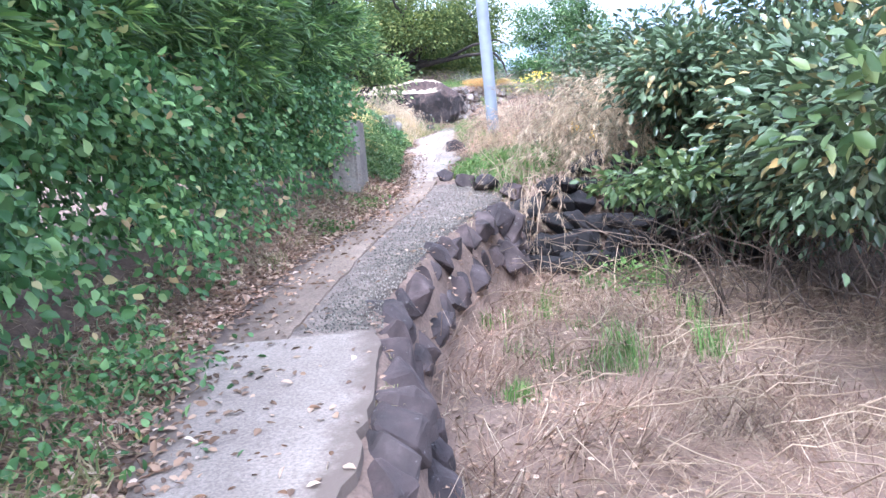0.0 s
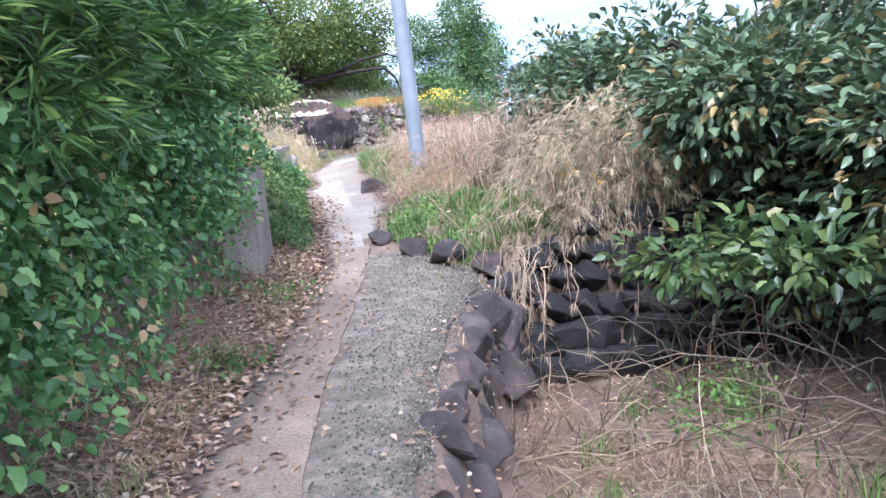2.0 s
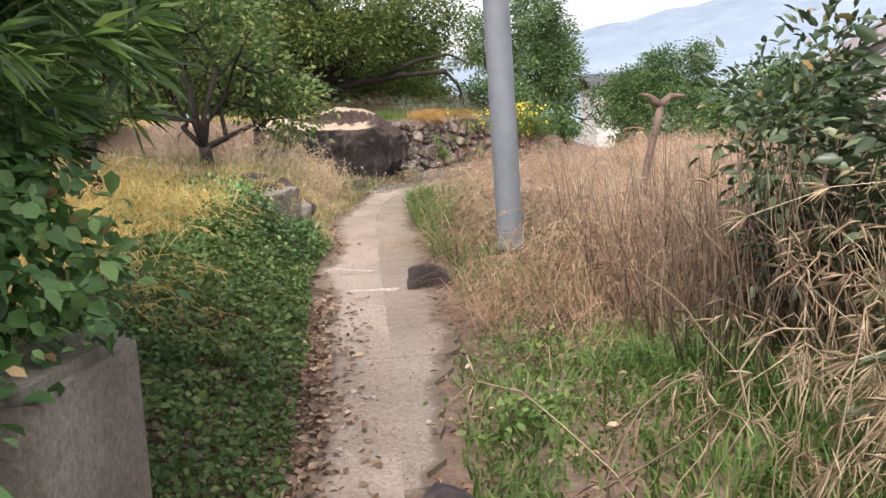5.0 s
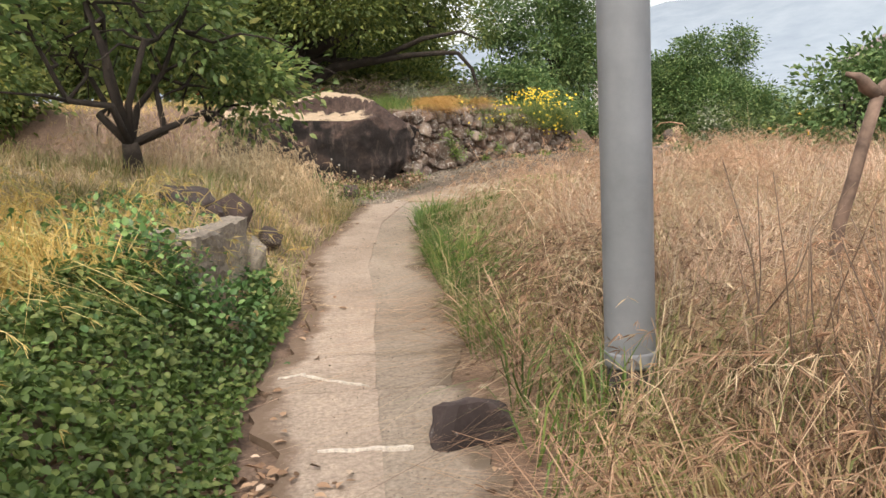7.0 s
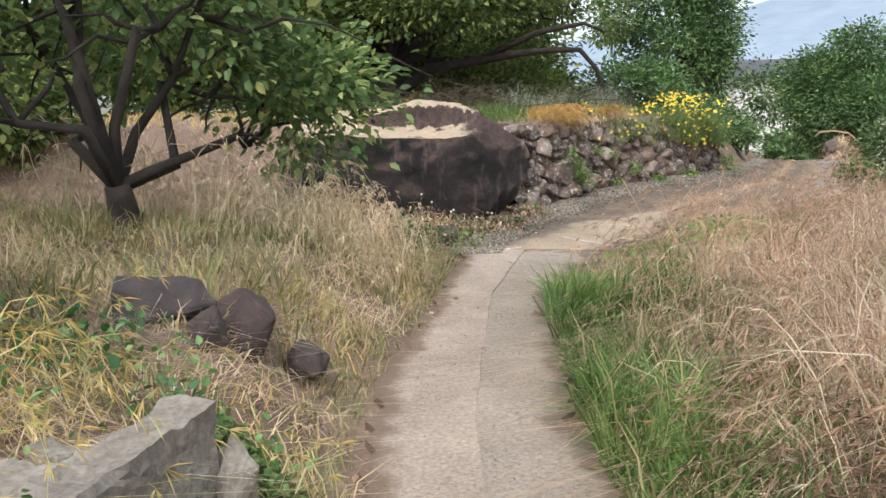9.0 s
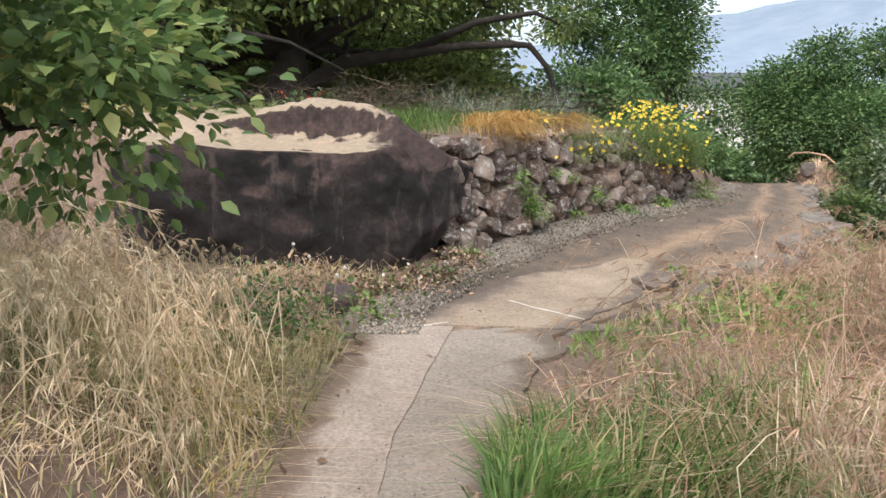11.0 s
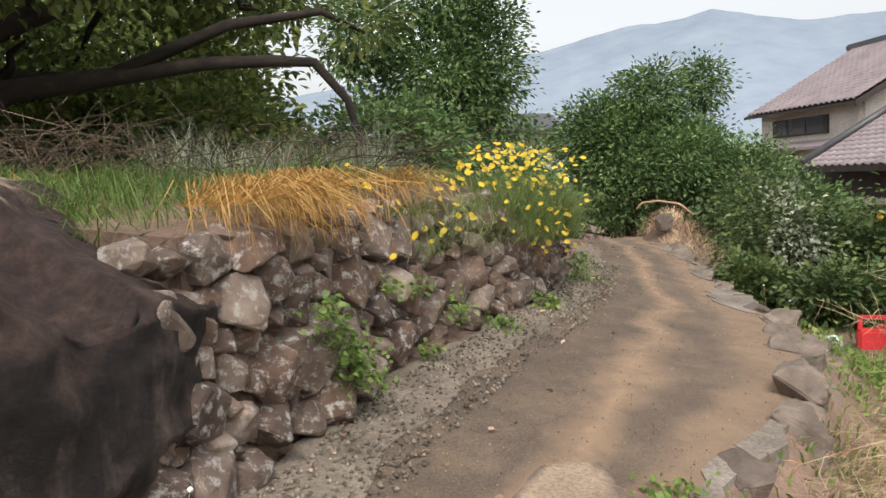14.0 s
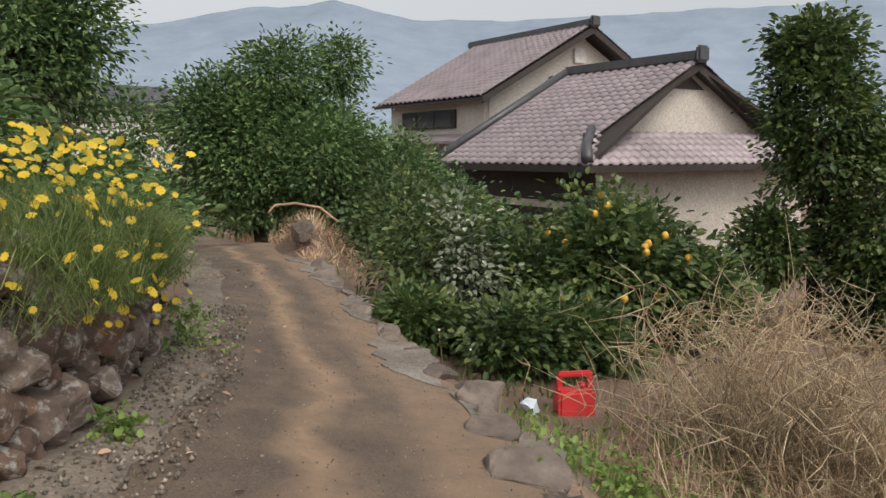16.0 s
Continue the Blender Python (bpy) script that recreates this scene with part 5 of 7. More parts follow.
# trees and scrub behind the wall and round the road's end
for i, (nm, lb, x, y, blobs, mat, cnt, sz, tr) in enumerate((
        ("broadleaf_tree", "feathery green tree behind the stone wall", 5.1, 31.6, [((0, 0, 2.2), (1.3, 1.2, 1.5), 2), ((0.3, 0, 3.8), (1.0, 1.0, 1.1), 1.3), ((-1.2, 0, 3.0), (0.9, 0.9, 1.0), 1), ((0.85, 0, 2.5), (0.75, 0.7, 1.8), 1.3)], M_BUSH, 23000, (0.09, 0.022), 0.1),
        ("scrub_tree", "dense green scrub tree at the end of the track", 9.2, 32.6, [((0, 0, 1.3), (1.5, 1.3, 1.4), 2), ((1.3, 0.3, 1.5), (1.2, 1.1, 1.3), 1.5), ((-0.5, 0.4, 1.9), (0.9, 0.9, 1.0), 1.2), ((0.4, 0, 2.7), (0.9, 0.8, 0.7), 0.6), ((1.6, 0, 2.9), (0.5, 0.5, 0.6), 0.3)], M_BUSH, 34000, (0.09, 0.022), 0.09),
        ("scrub_tree", "dense green scrub tree beside the house", 10.6, 31.2, [((0, 0, 1.0), (1.3, 1.2, 1.3), 2), ((-0.9, 0.4, 1.5), (1.0, 1.0, 1.1), 1.2), ((0.6, -0.8, 0.6), (1.0, 1.0, 0.9), 1)], M_BUSH, 26000, (0.09, 0.022), 0.08),
        ("scrub_tree", "dark green scrub bush behind the wall", 3.6, 29.6, [((0, 0, 0.9), (1.5, 1.0, 0.9), 2), ((-1.8, 0, 0.9), (1.2, 0.9, 0.8), 1.3)], M_BUSH, 11000, (0.1, 0.028), 0.07),
        ("far_tree", "dark green tree at the back of the terrace", -5.5, 30.5, [((0, 0, 2.6), (2.6, 1.6, 2.6), 2), ((2.8, 1, 2.4), (2.2, 1.5, 2.3), 1.6)], M_CAMPHOR, 18000, (0.15, 0.045), 0.2),
        ("far_tree", "dark green tree at the back of the terrace", 1.0, 33.0, [((0, 0, 2.3), (2.4, 1.4, 2.3), 2), ((-2.6, 0, 2.8), (2.0, 1.4, 2.4), 1.6)], M_CAMPHOR, 17000, (0.15, 0.045), 0.18),
        ("terrace_scrub", "dark green scrub at the back of the terrace", -4.2, 25.2, [((0, 0, 0.7), (1.3, 0.8, 0.8), 2), ((-1.6, -0.6, 0.8), (1.3, 0.9, 0.9), 1.6), ((1.3, 0.3, 0.6), (0.9, 0.7, 0.6), 1)], M_CAMPHOR, 9000, (0.11, 0.032), 0.06),
        ("terrace_scrub", "dark green scrub at the back of the terrace", -5.0, 22.0, [((0, 0, 0.6), (1.2, 0.9, 0.7), 2), ((-1.4, -1.0, 0.7), (1.1, 0.9, 0.8), 1.3)], M_CAMPHOR, 6500, (0.1, 0.03), 0.05),
        ("terrace_scrub", "dark green scrub at the back of the terrace", -7.0, 22.6, [((0, 0, 0.8), (1.4, 1.2, 0.9), 2), ((0.6, 1.6, 0.8), (1.3, 1.0, 0.9), 1.5), ((-1.0, -2.0, 0.8), (1.3, 1.3, 0.9), 1.5)], M_CAMPHOR, 9000, (0.12, 0.034), 0.06),
        ("far_tree", "dark green tree beyond the fruit tree", -7.5, 23.5, [((0, 0, 2.0), (2.4, 2.0, 2.4), 2), ((-1.2, -3.0, 2.0), (1.8, 1.8, 2.0), 1.6), ((1.8, 3.0, 2.4), (2.0, 1.6, 2.3), 1.4)], M_CAMPHOR, 20000, (0.15, 0.045), 0.18),
        ("broadleaf_tree", "green tree beyond the end of the track", 8.0, 38.5, [((0, 0, 3.0), (1.0, 1.1, 2.0), 2), ((-1.2, 0, 2.6), (1.1, 1.0, 1.8), 1.4), ((1.9, 0.3, 1.9), (1.3, 0.8, 1.2), 1.2)], M_BUSH, 9000, (0.12, 0.03), 0.1),
        ("field_bush", "round green bush at the far side of the field", 15.5, 42.0, [((0, 0, 1.6), (2.2, 1.5, 1.7), 2), ((-3.0, 1, 1.2), (1.8, 1.2, 1.3), 1.2), ((2.8, 1, 1.2), (1.8, 1.2, 1.2), 1.0)], M_BUSH, 12000, (0.18, 0.055), 0.12),
        ("field_bush", "round green bush at the far side of the field", 22.5, 42.0, [((0, 0, 1.5), (2.6, 1.5, 1.6), 2), ((3.4, 1, 1.2), (2.0, 1.2, 1.3), 1.2)], M_BUSH, 9000, (0.2, 0.06), 0.12),
        ("field_bush", "tall half-dry bush at the edge of the field", 6.9, 20.9, [((0, 0, 1.1), (1.3, 1.2, 1.1), 2), ((1.0, 0.4, 1.45), (1.1, 0.9, 0.8), 1.5), ((0.5, 0.3, 1.7), (0.7, 0.6, 0.4), 0.6)], M_BUSH, 9000, (0.09, 0.024), 0.06),
        ("garden_tree", "leafy garden tree in front of the house wall", 14.85, 26.2, [((0, 0, 3.3), (1.0, 1.0, 1.5), 2), ((0.5, -0.7, 1.9), (1.1, 1.0, 1.7), 1.8), ((-0.1, 0.1, 4.4), (0.7, 0.7, 0.6), 0.7), ((-0.35, 0.5, 1.4), (0.6, 0.6, 0.7), 0.7), ((0.6, -0.9, 0.6), (1.2, 1.0, 1.0), 1.5)], M_CITRUS, 26000, (0.11, 0.032), 0.1))):
    z = float(ground_z(x, y))
    tree(nm, lb, (x, y, z), [((x + c[0], y + c[1], z + c[2]), r, s) for c, r, s in blobs], mat, cnt, sz, 700 + i * 10, tr, clump=0.15, per=16, limbs=6, inner=0.3)

for i, (x, y, w, h, mat, lb) in enumerate(((7.9, 26.6, 0.75, 0.7, M_CITRUS, "low dark green shrub below the track"), (7.5, 27.0, 0.7, 0.75, M_CITRUS, "low dark green shrub below the track"), (7.25, 26.35, 0.4, 0.85, M_GREY, "pale grey-leaved twiggy shrub at the track's edge"),
                                         (8.6, 28.6, 0.9, 0.9, M_CITRUS, "low dark green shrub below the track"), (6.75, 25.35, 0.45, 0.34, M_CITRUS, "low dark green shrub below the track"), (7.3, 25.2, 0.5, 0.36, M_CITRUS, "low dark green shrub below the track"), (6.5, 26.1, 0.35, 0.28, M_CITRUS, "low dark green shrub below the track"), (5.2, 28.6, 0.5, 0.4, M_BUSH, "low green shrub at the track's bend"), (3.9, 26.6, 0.6, 0.45, M_BUSH, "low green shrub behind the wall end"))):
    z = float(ground_z(x, y))
    tree("low_shrub", lb, (x, y, z), [((x, y, z + h * 0.75), (w, w, h), 1), ((x + w * 0.5, y - w * 0.3, z + h * 0.45), (w * 0.7, w * 0.7, h * 0.6), 0.6)], mat, 900 if mat is M_GREY else 3400, (0.07, 0.02), 1200 + i * 7, 0.025, clump=0.1, per=10, limbs=6, category="shrub")

# citrus bush with yellow fruit below the track
cz = float(ground_z(9.0, 26.4))
cb = tree("citrus_tree", "rounded dark green citrus tree bearing yellow fruit", (9.2, 26.2, cz), [((9.2, 26.1, 1.55), (1.05, 1.05, 0.9), 2), ((8.3, 26.9, 1.2), (0.9, 0.9, 0.8), 1.3), ((9.75, 25.5, 1.2), (0.65, 0.65, 0.65), 0.9), ((8.4, 26.2, 0.8), (0.7, 0.7, 0.65), 1.2), ((8.6, 25.5, 0.35), (0.9, 0.6, 0.5), 1.2), ((7.8, 25.9, 0.5), (0.6, 0.5, 0.4), 0.7)],
          M_CITRUS, 27000, (0.095, 0.03), 900, 0.07, clump=0.13, per=12, limbs=7)
bm = bmesh.new()
bmesh.ops.create_icosphere(bm, subdivisions=2, radius=0.036)
for v in bm.verts:
    v.co.z *= 1.12
for f in bm.faces:
    f.smooth = True
FRUIT = bpy.data.meshes.new("fruit")
bm.to_mesh(FRUIT)
bm.free()
FRUIT.materials.append(M_FRUIT)
rng = np.random.default_rng(91)
for i in range(22):
    d = unit(rng.normal(0, 1, 3) + np.array([-0.8, -0.8, 0.0]))
    d[2] = max(d[2], -0.15)
    c = np.array([9.2, 26.1, 1.45]) + d * np.array([0.98, 0.98, 0.8])
    o = new("fruit", FRUIT)
    o.parent, o.location = cb, c

# ---- house ----
HO = Matrix(((0.977, 0.213, 0, 17.98), (-0.213, 0.977, 0, 29.72), (0, 0, 1, 0), (0, 0, 0, 1)))
house = thing("house", "traditional two-storey house with cream plaster walls and mauve-grey tiled roofs", "house")
house.matrix_basis = HO @ Matrix.Translation((-4.12, 0, 2.45)) @ Matrix.Diagonal((0.906, 1, 0.906, 1)) @ Matrix.Translation((4.12, 0, -2.45))


def tile_mesh():
    """One wavy pantile, 0.27 wide and 0.28 long, rising towards +y."""
    v, f = [], []
    k = 6
    for j in range(2):
        for i in range(k + 1):
            s = i / k
            v.append((s * 0.265, j * 0.27, 0.035 * math.sin(s * 2 * math.pi) + (0.03 if j == 0 else 0.0)))
    for i in range(k):
        f.append((i, i + 1, k + 2 + i, k + 1 + i))
    for i in range(k + 1):
        v.append((i / k * 0.265, 0, v[i][2] - 0.035))
    o = 2 * (k + 1)
    for i in range(k):
        f.append((o + i, o + i + 1, i + 1, i))
    return v, f


TV, TF = tile_mesh()


def roof_slope(parent, name, e0, along, up, n_along, n_up, keep=None):
    """Tiles in courses over a slope: e0 the eave's start, along the eave, up the slope."""
    along, up = Vector(along).normalized(), Vector(up).normalized()
    nor = along.cross(up)
    m = Matrix((along, up, nor)).transposed()
    vs, fs = [], []
    for j in range(n_up):
        for i in range(n_along):
            if keep and not keep((i + 0.5) * 0.265, (j + 0.5) * 0.235):
                continue
            o = len(vs)
            for a in TV:
                vs.append(tuple(Vector(e0) + m @ Vector((a[0] + i * 0.265, a[1] + j * 0.235, a[2] + 0.02))))
            fs += [tuple(k + o for k in f) for f in TF]
    ob = part(name, raw_mesh(name, vs, fs, M_TILE, True), M_TILE, parent, "mauve-grey glazed pantiles in courses")
    ob["kind"] = "stuff"
    return ob


def prism(name, pts, depth_dir, mat, parent, label=""):
    """A flat outline given thickness."""
    k = len(pts)
    d = Vector(depth_dir)
    v = [tuple(p) for p in pts] + [tuple(Vector(p) + d) for p in pts]
    f = [tuple(range(k))[::-1], tuple(range(k, 2 * k))] + [(i, (i + 1) % k, k + (i + 1) % k, k + i) for i in range(k)]
    return part(name, raw_mesh(name, v, f, mat), mat, parent, label)


PIT = 0.553
S3 = (1 / math.hypot(1, PIT), PIT / math.hypot(1, PIT))
# lower wing: x across, y along the ridge, gable at y = 0
prism("roof_deck", [(-4.1, -0.98, 2.42), (0, -0.1, 4.68), (0, 3.75, 4.68), (-4.1, 3.75, 2.42)], (0, 0, -0.09), M_DARKWOOD, house)
prism("roof_deck", [(4.1, -0.98, 2.42), (4.1, 4.6, 2.42), (0, 4.6, 4.68), (0, -0.1, 4.68)], (0, 0, -0.09), M_DARKWOOD, house)
roof_slope(house, "roof", (-4.1, 3.75, 2.45), (0, -1, 0), (S3[0], 0, S3[1]), 18, 20, lambda a, u: a < 3.8 or (u * S3[0] < (1.0 - (a - 3.75)) * 1.1 and a < 4.73) or (a < 4.0 and u > 1.2))
roof_slope(house, "roof", (4.1, -0.2, 2.45), (0, 1, 0), (-S3[0], 0, S3[1]), 18, 20)
sl = math.hypot(1.0, 0.68)
roof_slope(house, "skirt_roof", (-4.1, -1.0, 2.45), (1, 0, 0), (0, 1 / sl, 0.68 / sl), 31, 5, lambda a, u: a > u * 0.9 and a < 8.2 - u * 0.9)
prism("skirt_deck", [(-4.1, -1.0, 2.42), (4.1, -1.0, 2.42), (3.2, 0.02, 3.1), (-3.2, 0.02, 3.1)], (0, 0, -0.07), M_DARKWOOD, house)
prism("gable_wall", [(-2.9, 0.12, 3.05), (2.9, 0.12, 3.05), (0, 0.12, 4.6)], (0, 0.15, 0), M_PLASTER, house, "cream plaster gable")
prism("gable_vent", [(-0.55, 0.1, 4.12), (0.55, 0.1, 4.12), (0, 0.1, 4.45)], (0, 0.05, 0), M_DARKWOOD, house)
for sgn in (-1, 1):
    prism("bargeboard", [(0, -0.16, 4.7), (sgn * 3.15, -0.16, 2.96), (sgn * 3.15, -0.16, 2.78), (0, -0.16, 4.5)], (0, 0.07, 0), M_DARKWOOD, house)
    part("corner_ridge", raw_mesh("corner_ridge", *tube([(sgn * 3.0, -0.02, 3.2), (sgn * 3.6, -0.5, 2.88), (sgn * 4.12, -1.02, 2.58)], [0.09, 0.09, 0.11], 8), M_RIDGE, True), M_RIDGE, house)
part("ridge", box_bm(-0.13, 0.13, -0.2, 3.85, 4.7, 4.95, 0.05), M_RIDGE, house)
part("ridge_cap", box_bm(-0.19, 0.19, -0.3, -0.18, 4.68, 5.05, 0.05), M_RIDGE, house)
part("verge", raw_mesh("verge", *tube([(-0.02, 3.76, 4.85), (-2.0, 3.78, 3.75), (-4.15, 3.78, 2.56)], [0.1, 0.1, 0.1], 8), M_RIDGE, True), M_RIDGE, house)
part("wall", box_bm(-3.3, 3.3, -0.45, -0.25, -2.6, 2.5), M_PLASTER, house, "cream plaster wall")
part("wall", box_bm(-3.5, -3.3, -0.45, 6.5, -2.6, 2.4), M_DARKWOOD, house, "dark timber side wall")
part("lintel", box_bm(-3.56, -3.5, -0.3, 6.0, 1.55, 1.7), M_PLASTER, house)
part("fascia", box_bm(-4.14, -4.06, -1.0, 3.75, 2.32, 2.46), M_DARKWOOD, house)
part("fascia", box_bm(-4.1, 4.1, -1.04, -0.97, 2.32, 2.46), M_DARKWOOD, house)
part("wall", box_bm(3.3, 3.5, -0.45, 6.5, -2.6, 2.4), M_PLASTER, house)
# upper storey behind
roof_slope(house, "roof", (-1.25, 11.3, 4.3), (0, -1, 0), (S3[0], 0, S3[1]), 21, 20)
roof_slope(house, "roof", (7.0, 5.8, 4.3), (0, 1, 0), (-S3[0], 0, S3[1]), 22, 20)
prism("roof_deck", [(-1.25, 5.8, 4.25), (2.85, 5.8, 6.5), (2.85, 11.6, 6.5), (-1.25, 11.6, 4.25)], (0, 0, -0.08), M_DARKWOOD, house)
prism("roof_deck", [(6.95, 5.8, 4.25), (6.95, 11.6, 4.25), (2.85, 11.6, 6.5), (2.85, 5.8, 6.5)], (0, 0, -0.08), M_DARKWOOD, house)
part("ridge", box_bm(2.7, 3.0, 5.7, 11.7, 6.5, 6.74, 0.05), M_RIDGE, house)
part("ridge_cap", box_bm(2.66, 3.04, 5.6, 5.74, 6.48, 6.82, 0.05), M_RIDGE, house)
prism("gable_wall", [(-0.6, 6.25, 0), (6.3, 6.25, 0), (6.3, 6.25, 4.4), (2.85, 6.25, 6.3), (-0.6, 6.25, 4.4)], (0, 0.15, 0), M_PLASTER, house, "cream plaster upper gable")
prism("wall", [(-0.75, 6.3, 0), (-0.75, 11.3, 0), (-0.75, 11.3, 4.4), (-0.75, 6.3, 4.4)], (0.15, 0, 0), M_PLASTER, house, "cream plaster upper side wall")
for sgn in (-1, 1):
    prism("bargeboard", [(2.85, 5.72, 6.5), (2.85 + sgn * 4.1, 5.72, 4.26), (2.85 + sgn * 4.1, 5.72, 4.08), (2.85, 5.72, 6.3)], (0, 0.07, 0), M_DARKWOOD, house)
part("vent_panel", box_bm(2.55, 3.0, 6.16, 6.24, 5.45, 5.9, 0.01), M_PALEWALL, house, "white louvre panel")
win = part("window", box_bm(-0.84, -0.74, 7.6, 10.5, 3.45, 4.02, 0.01), M_DARKWOOD, house)
for a in (7.7, 8.65, 9.6):
    part("pane", box_bm(-0.86, -0.845, a, a + 0.85, 3.5, 3.97), M_GLASS, win)
prism("pent_roof", [(-1.5, 5.9, 3.05), (-0.7, 5.9, 3.3), (-0.7, 11.3, 3.3), (-1.5, 11.3, 3.05)], (0, 0, -0.08), M_TILE, house, "narrow tiled lean-to roof")

# ---- red fuel can in the weeds ----
can = thing("fuel_can", "red plastic jerry can standing in the weeds below the track", "jerry can", at=(6.4, 24.48, 1.0))
part("body", box_bm(-0.115, 0.115, -0.075, 0.075, 0, 0.19, 0.018), M_RED, can)
bm = box_bm(-0.11, 0.11, -0.022, 0.022, 0.265, 0.3, 0.01)
for s in (-1, 1):
    side = box_bm(s * 0.095 - 0.016, s * 0.095 + 0.016, -0.021, 0.021, 0.18, 0.275, 0.006)
    tmp = bpy.data.meshes.new("tmp")
    side.to_mesh(tmp)
    side.free()
    bm.from_mesh(tmp)
    bpy.data.meshes.remove(tmp)
part("handle", bm, M_RED, can)
part("cap", raw_mesh("cap", *tube([(0.045, 0, 0.195), (0.045, 0, 0.2), (0.045, 0, 0.225), (0.045, 0, 0.23)], [0.015, 0.022, 0.022, 0.015], 12), M_RED, True), M_RED, can)
for s in (-1, 1):
    part("rib", box_bm(-0.07, 0.07, s * 0.07 - 0.006, s * 0.07 + 0.006, 0.09, 0.105, 0.003), M_RED, can)
can.rotation_euler = (0, 0, radians(-36))
can.scale = (1.08, 1.08, 1.05)
can.location.z = float(ground_z(6.4, 24.48)) - 0.03
bag = part("plastic_bag", rock_mesh("plastic_bag", 88, plain("pale_plastic", (0.6, 0.68, 0.74), 0.4), 2, 20, 0.12), M_RED, None)
bag.matrix_basis = pose(6.16, 24.66, float(ground_z(6.16, 24.66)) + 0.04, 10, 0, 30) @ Matrix.Diagonal((0.1, 0.07, 0.05, 1))
tagged(bag, "crumpled pale plastic bag on the weeds", "plastic bag")

# hose loop on the mound at the road's end
hose = part("hose", raw_mesh("hose", *tube([(7.2, 29.3, 2.0), (7.3, 29.32, 2.08), (7.5, 29.2, 2.1), (7.7, 29.0, 2.05), (7.82, 28.85, 1.9)], [0.014] * 5, 6), M_TAN, True), M_TAN, None)
tagged(hose, "pale dry cane arching over the mound", "cane")
grass_field("mound_straw", "dry straw on the mound at the track's end", M_STRAW, 3500, (6.9, 8.6), (28.2, 30.4), (0.08, 0.3), 0.006, 1.4, 22, keep=off(0.0, 1.6), droop=0.5)

# ---- evergreen shrub over the hollow ----
sz = -0.2
# Clumps at (3.6, 4.2), (2.55, 8.0), (3.1, 6.9) are added to shade the hollow.
shrub = tree("evergreen_shrub", "large dark evergreen shrub with glossy leaves", (3.4, 7.8, sz),
             [((3.3, 8.6, 1.3), (1.25, 1.5, 1.1), 2.2), ((3.0, 6.6, 1.3), (1.0, 1.2, 0.9), 1.6), ((3.7, 8.0, 2.3), (1.2, 1.6, 0.7), 1.4), ((2.55, 5.2, 1.15), (0.75, 1.0, 0.75), 1.0), ((2.6, 3.6, 1.55), (0.8, 0.8, 0.55), 0.7), ((4.3, 6.0, 1.8), (1.0, 2.0, 1.2), 1.4), ((2.7, 10.2, 1.75), (1.0, 0.9, 0.95), 1.8), ((2.9, 8.0, 0.65), (1.0, 0.6, 0.55), 1.5), ((3.2, 6.6, 0.6), (0.9, 1.0, 0.5), 1.1), ((2.0, 9.4, 1.3), (0.5, 0.5, 0.5), 0.6), ((2.55, 8.0, 1.75), (0.9, 0.8, 0.4), 1.5), ((3.6, 4.2, 2.0), (1.1, 1.4, 0.7), 1.5), ((4.4, 7.6, 0.9), (1.0, 1.4, 0.9), 1.3), ((3.1, 6.9, 1.5), (0.7, 0.7, 0.4), 1.3), ((2.6, 8.2, 1.5), (0.7, 0.5, 0.3), 1.2)],
             M_BROAD, 42000, (0.1, 0.024), 950, 0.07, fork=(3.3, 7.7, 0.5), clump=0.15, per=11, limbs=12, inner=0.3, category="shrub")
sp_ = part("low_branch", crown_mesh("low_branch", [((1.85, 7.6, 0.75), (0.55, 0.4, 0.14), 1.2), ((1.75, 3.3, 1.25), (0.3, 0.45, 0.3), 0.5), ((1.9, 6.6, 0.85), (0.4, 0.5, 0.15), 0.7)], M_CITRUS, 700, (0.1, 0.026), 955, clump=0.1, per=9), M_CITRUS, shrub, "bright green young leaves")

rng = np.random.default_rng(96)
under = []
for i in range(260):
    q = np.array([rng.uniform(1.8, 4.2), rng.uniform(5.6, 8.4), -0.25])
    e = q + np.array([rng.normal(-0.2, 0.5), rng.normal(-0.1, 0.5), rng.uniform(0.1, 0.95)])
    under.append(tube(bend(q, e, 0.25, 0.035, 7, rng), np.linspace(0.007, 0.002, 7), 3))
tw = part("undergrowth", raw_mesh("undergrowth", *join(under), M_BRUSH), M_BRUSH, shrub, "dark bare twigs under the shrub")
tw["kind"] = "stuff"
sp_["kind"] = "stuff"
BERRY = FRUIT.copy()
rng = np.random.default_rng(97)
for c in ((1.5, 9.0, 1.27), (1.72, 8.9, 1.1), (2.3, 9.1, 1.6), (1.9, 8.7, 0.75)):
    for k in range(14):
        o = new("berry", BERRY)
        o.parent = shrub
        o.matrix_basis = Matrix.Translation(Vector(c) + Vector(rng.normal(0, 0.045, 3))) @ Matrix.Diagonal((0.36, 0.36, 0.36, 1))

for i, (x, y, h) in enumerate(((1.75, 10.9, 1.35), (2.15, 11.2, 1.5), (2.3, 10.4, 1.45))):
    z = float(ground_z(x, y))
    tree("weedy_shrub", "thin upright half-withered shrub with grey-green leaves", (x, y, z), [((x, y, z + h * 0.72), (0.3, 0.3, h * 0.42), 1), ((x + 0.15, y, z + h * 0.4), (0.28, 0.28, 0.3), 0.5)], M_BROAD, 900, (0.075, 0.017), 1500 + i, 0.014, fork=(x, y, z + 0.2), clump=0.09, per=8, limbs=9, inner=0.1, category="shrub", group="withered shrubs by the pole")

# tall dry weeds and dead vines heaped over the shrub's edge
rng = np.random.default_rng(71)
heap, stack, fans = [], [], []


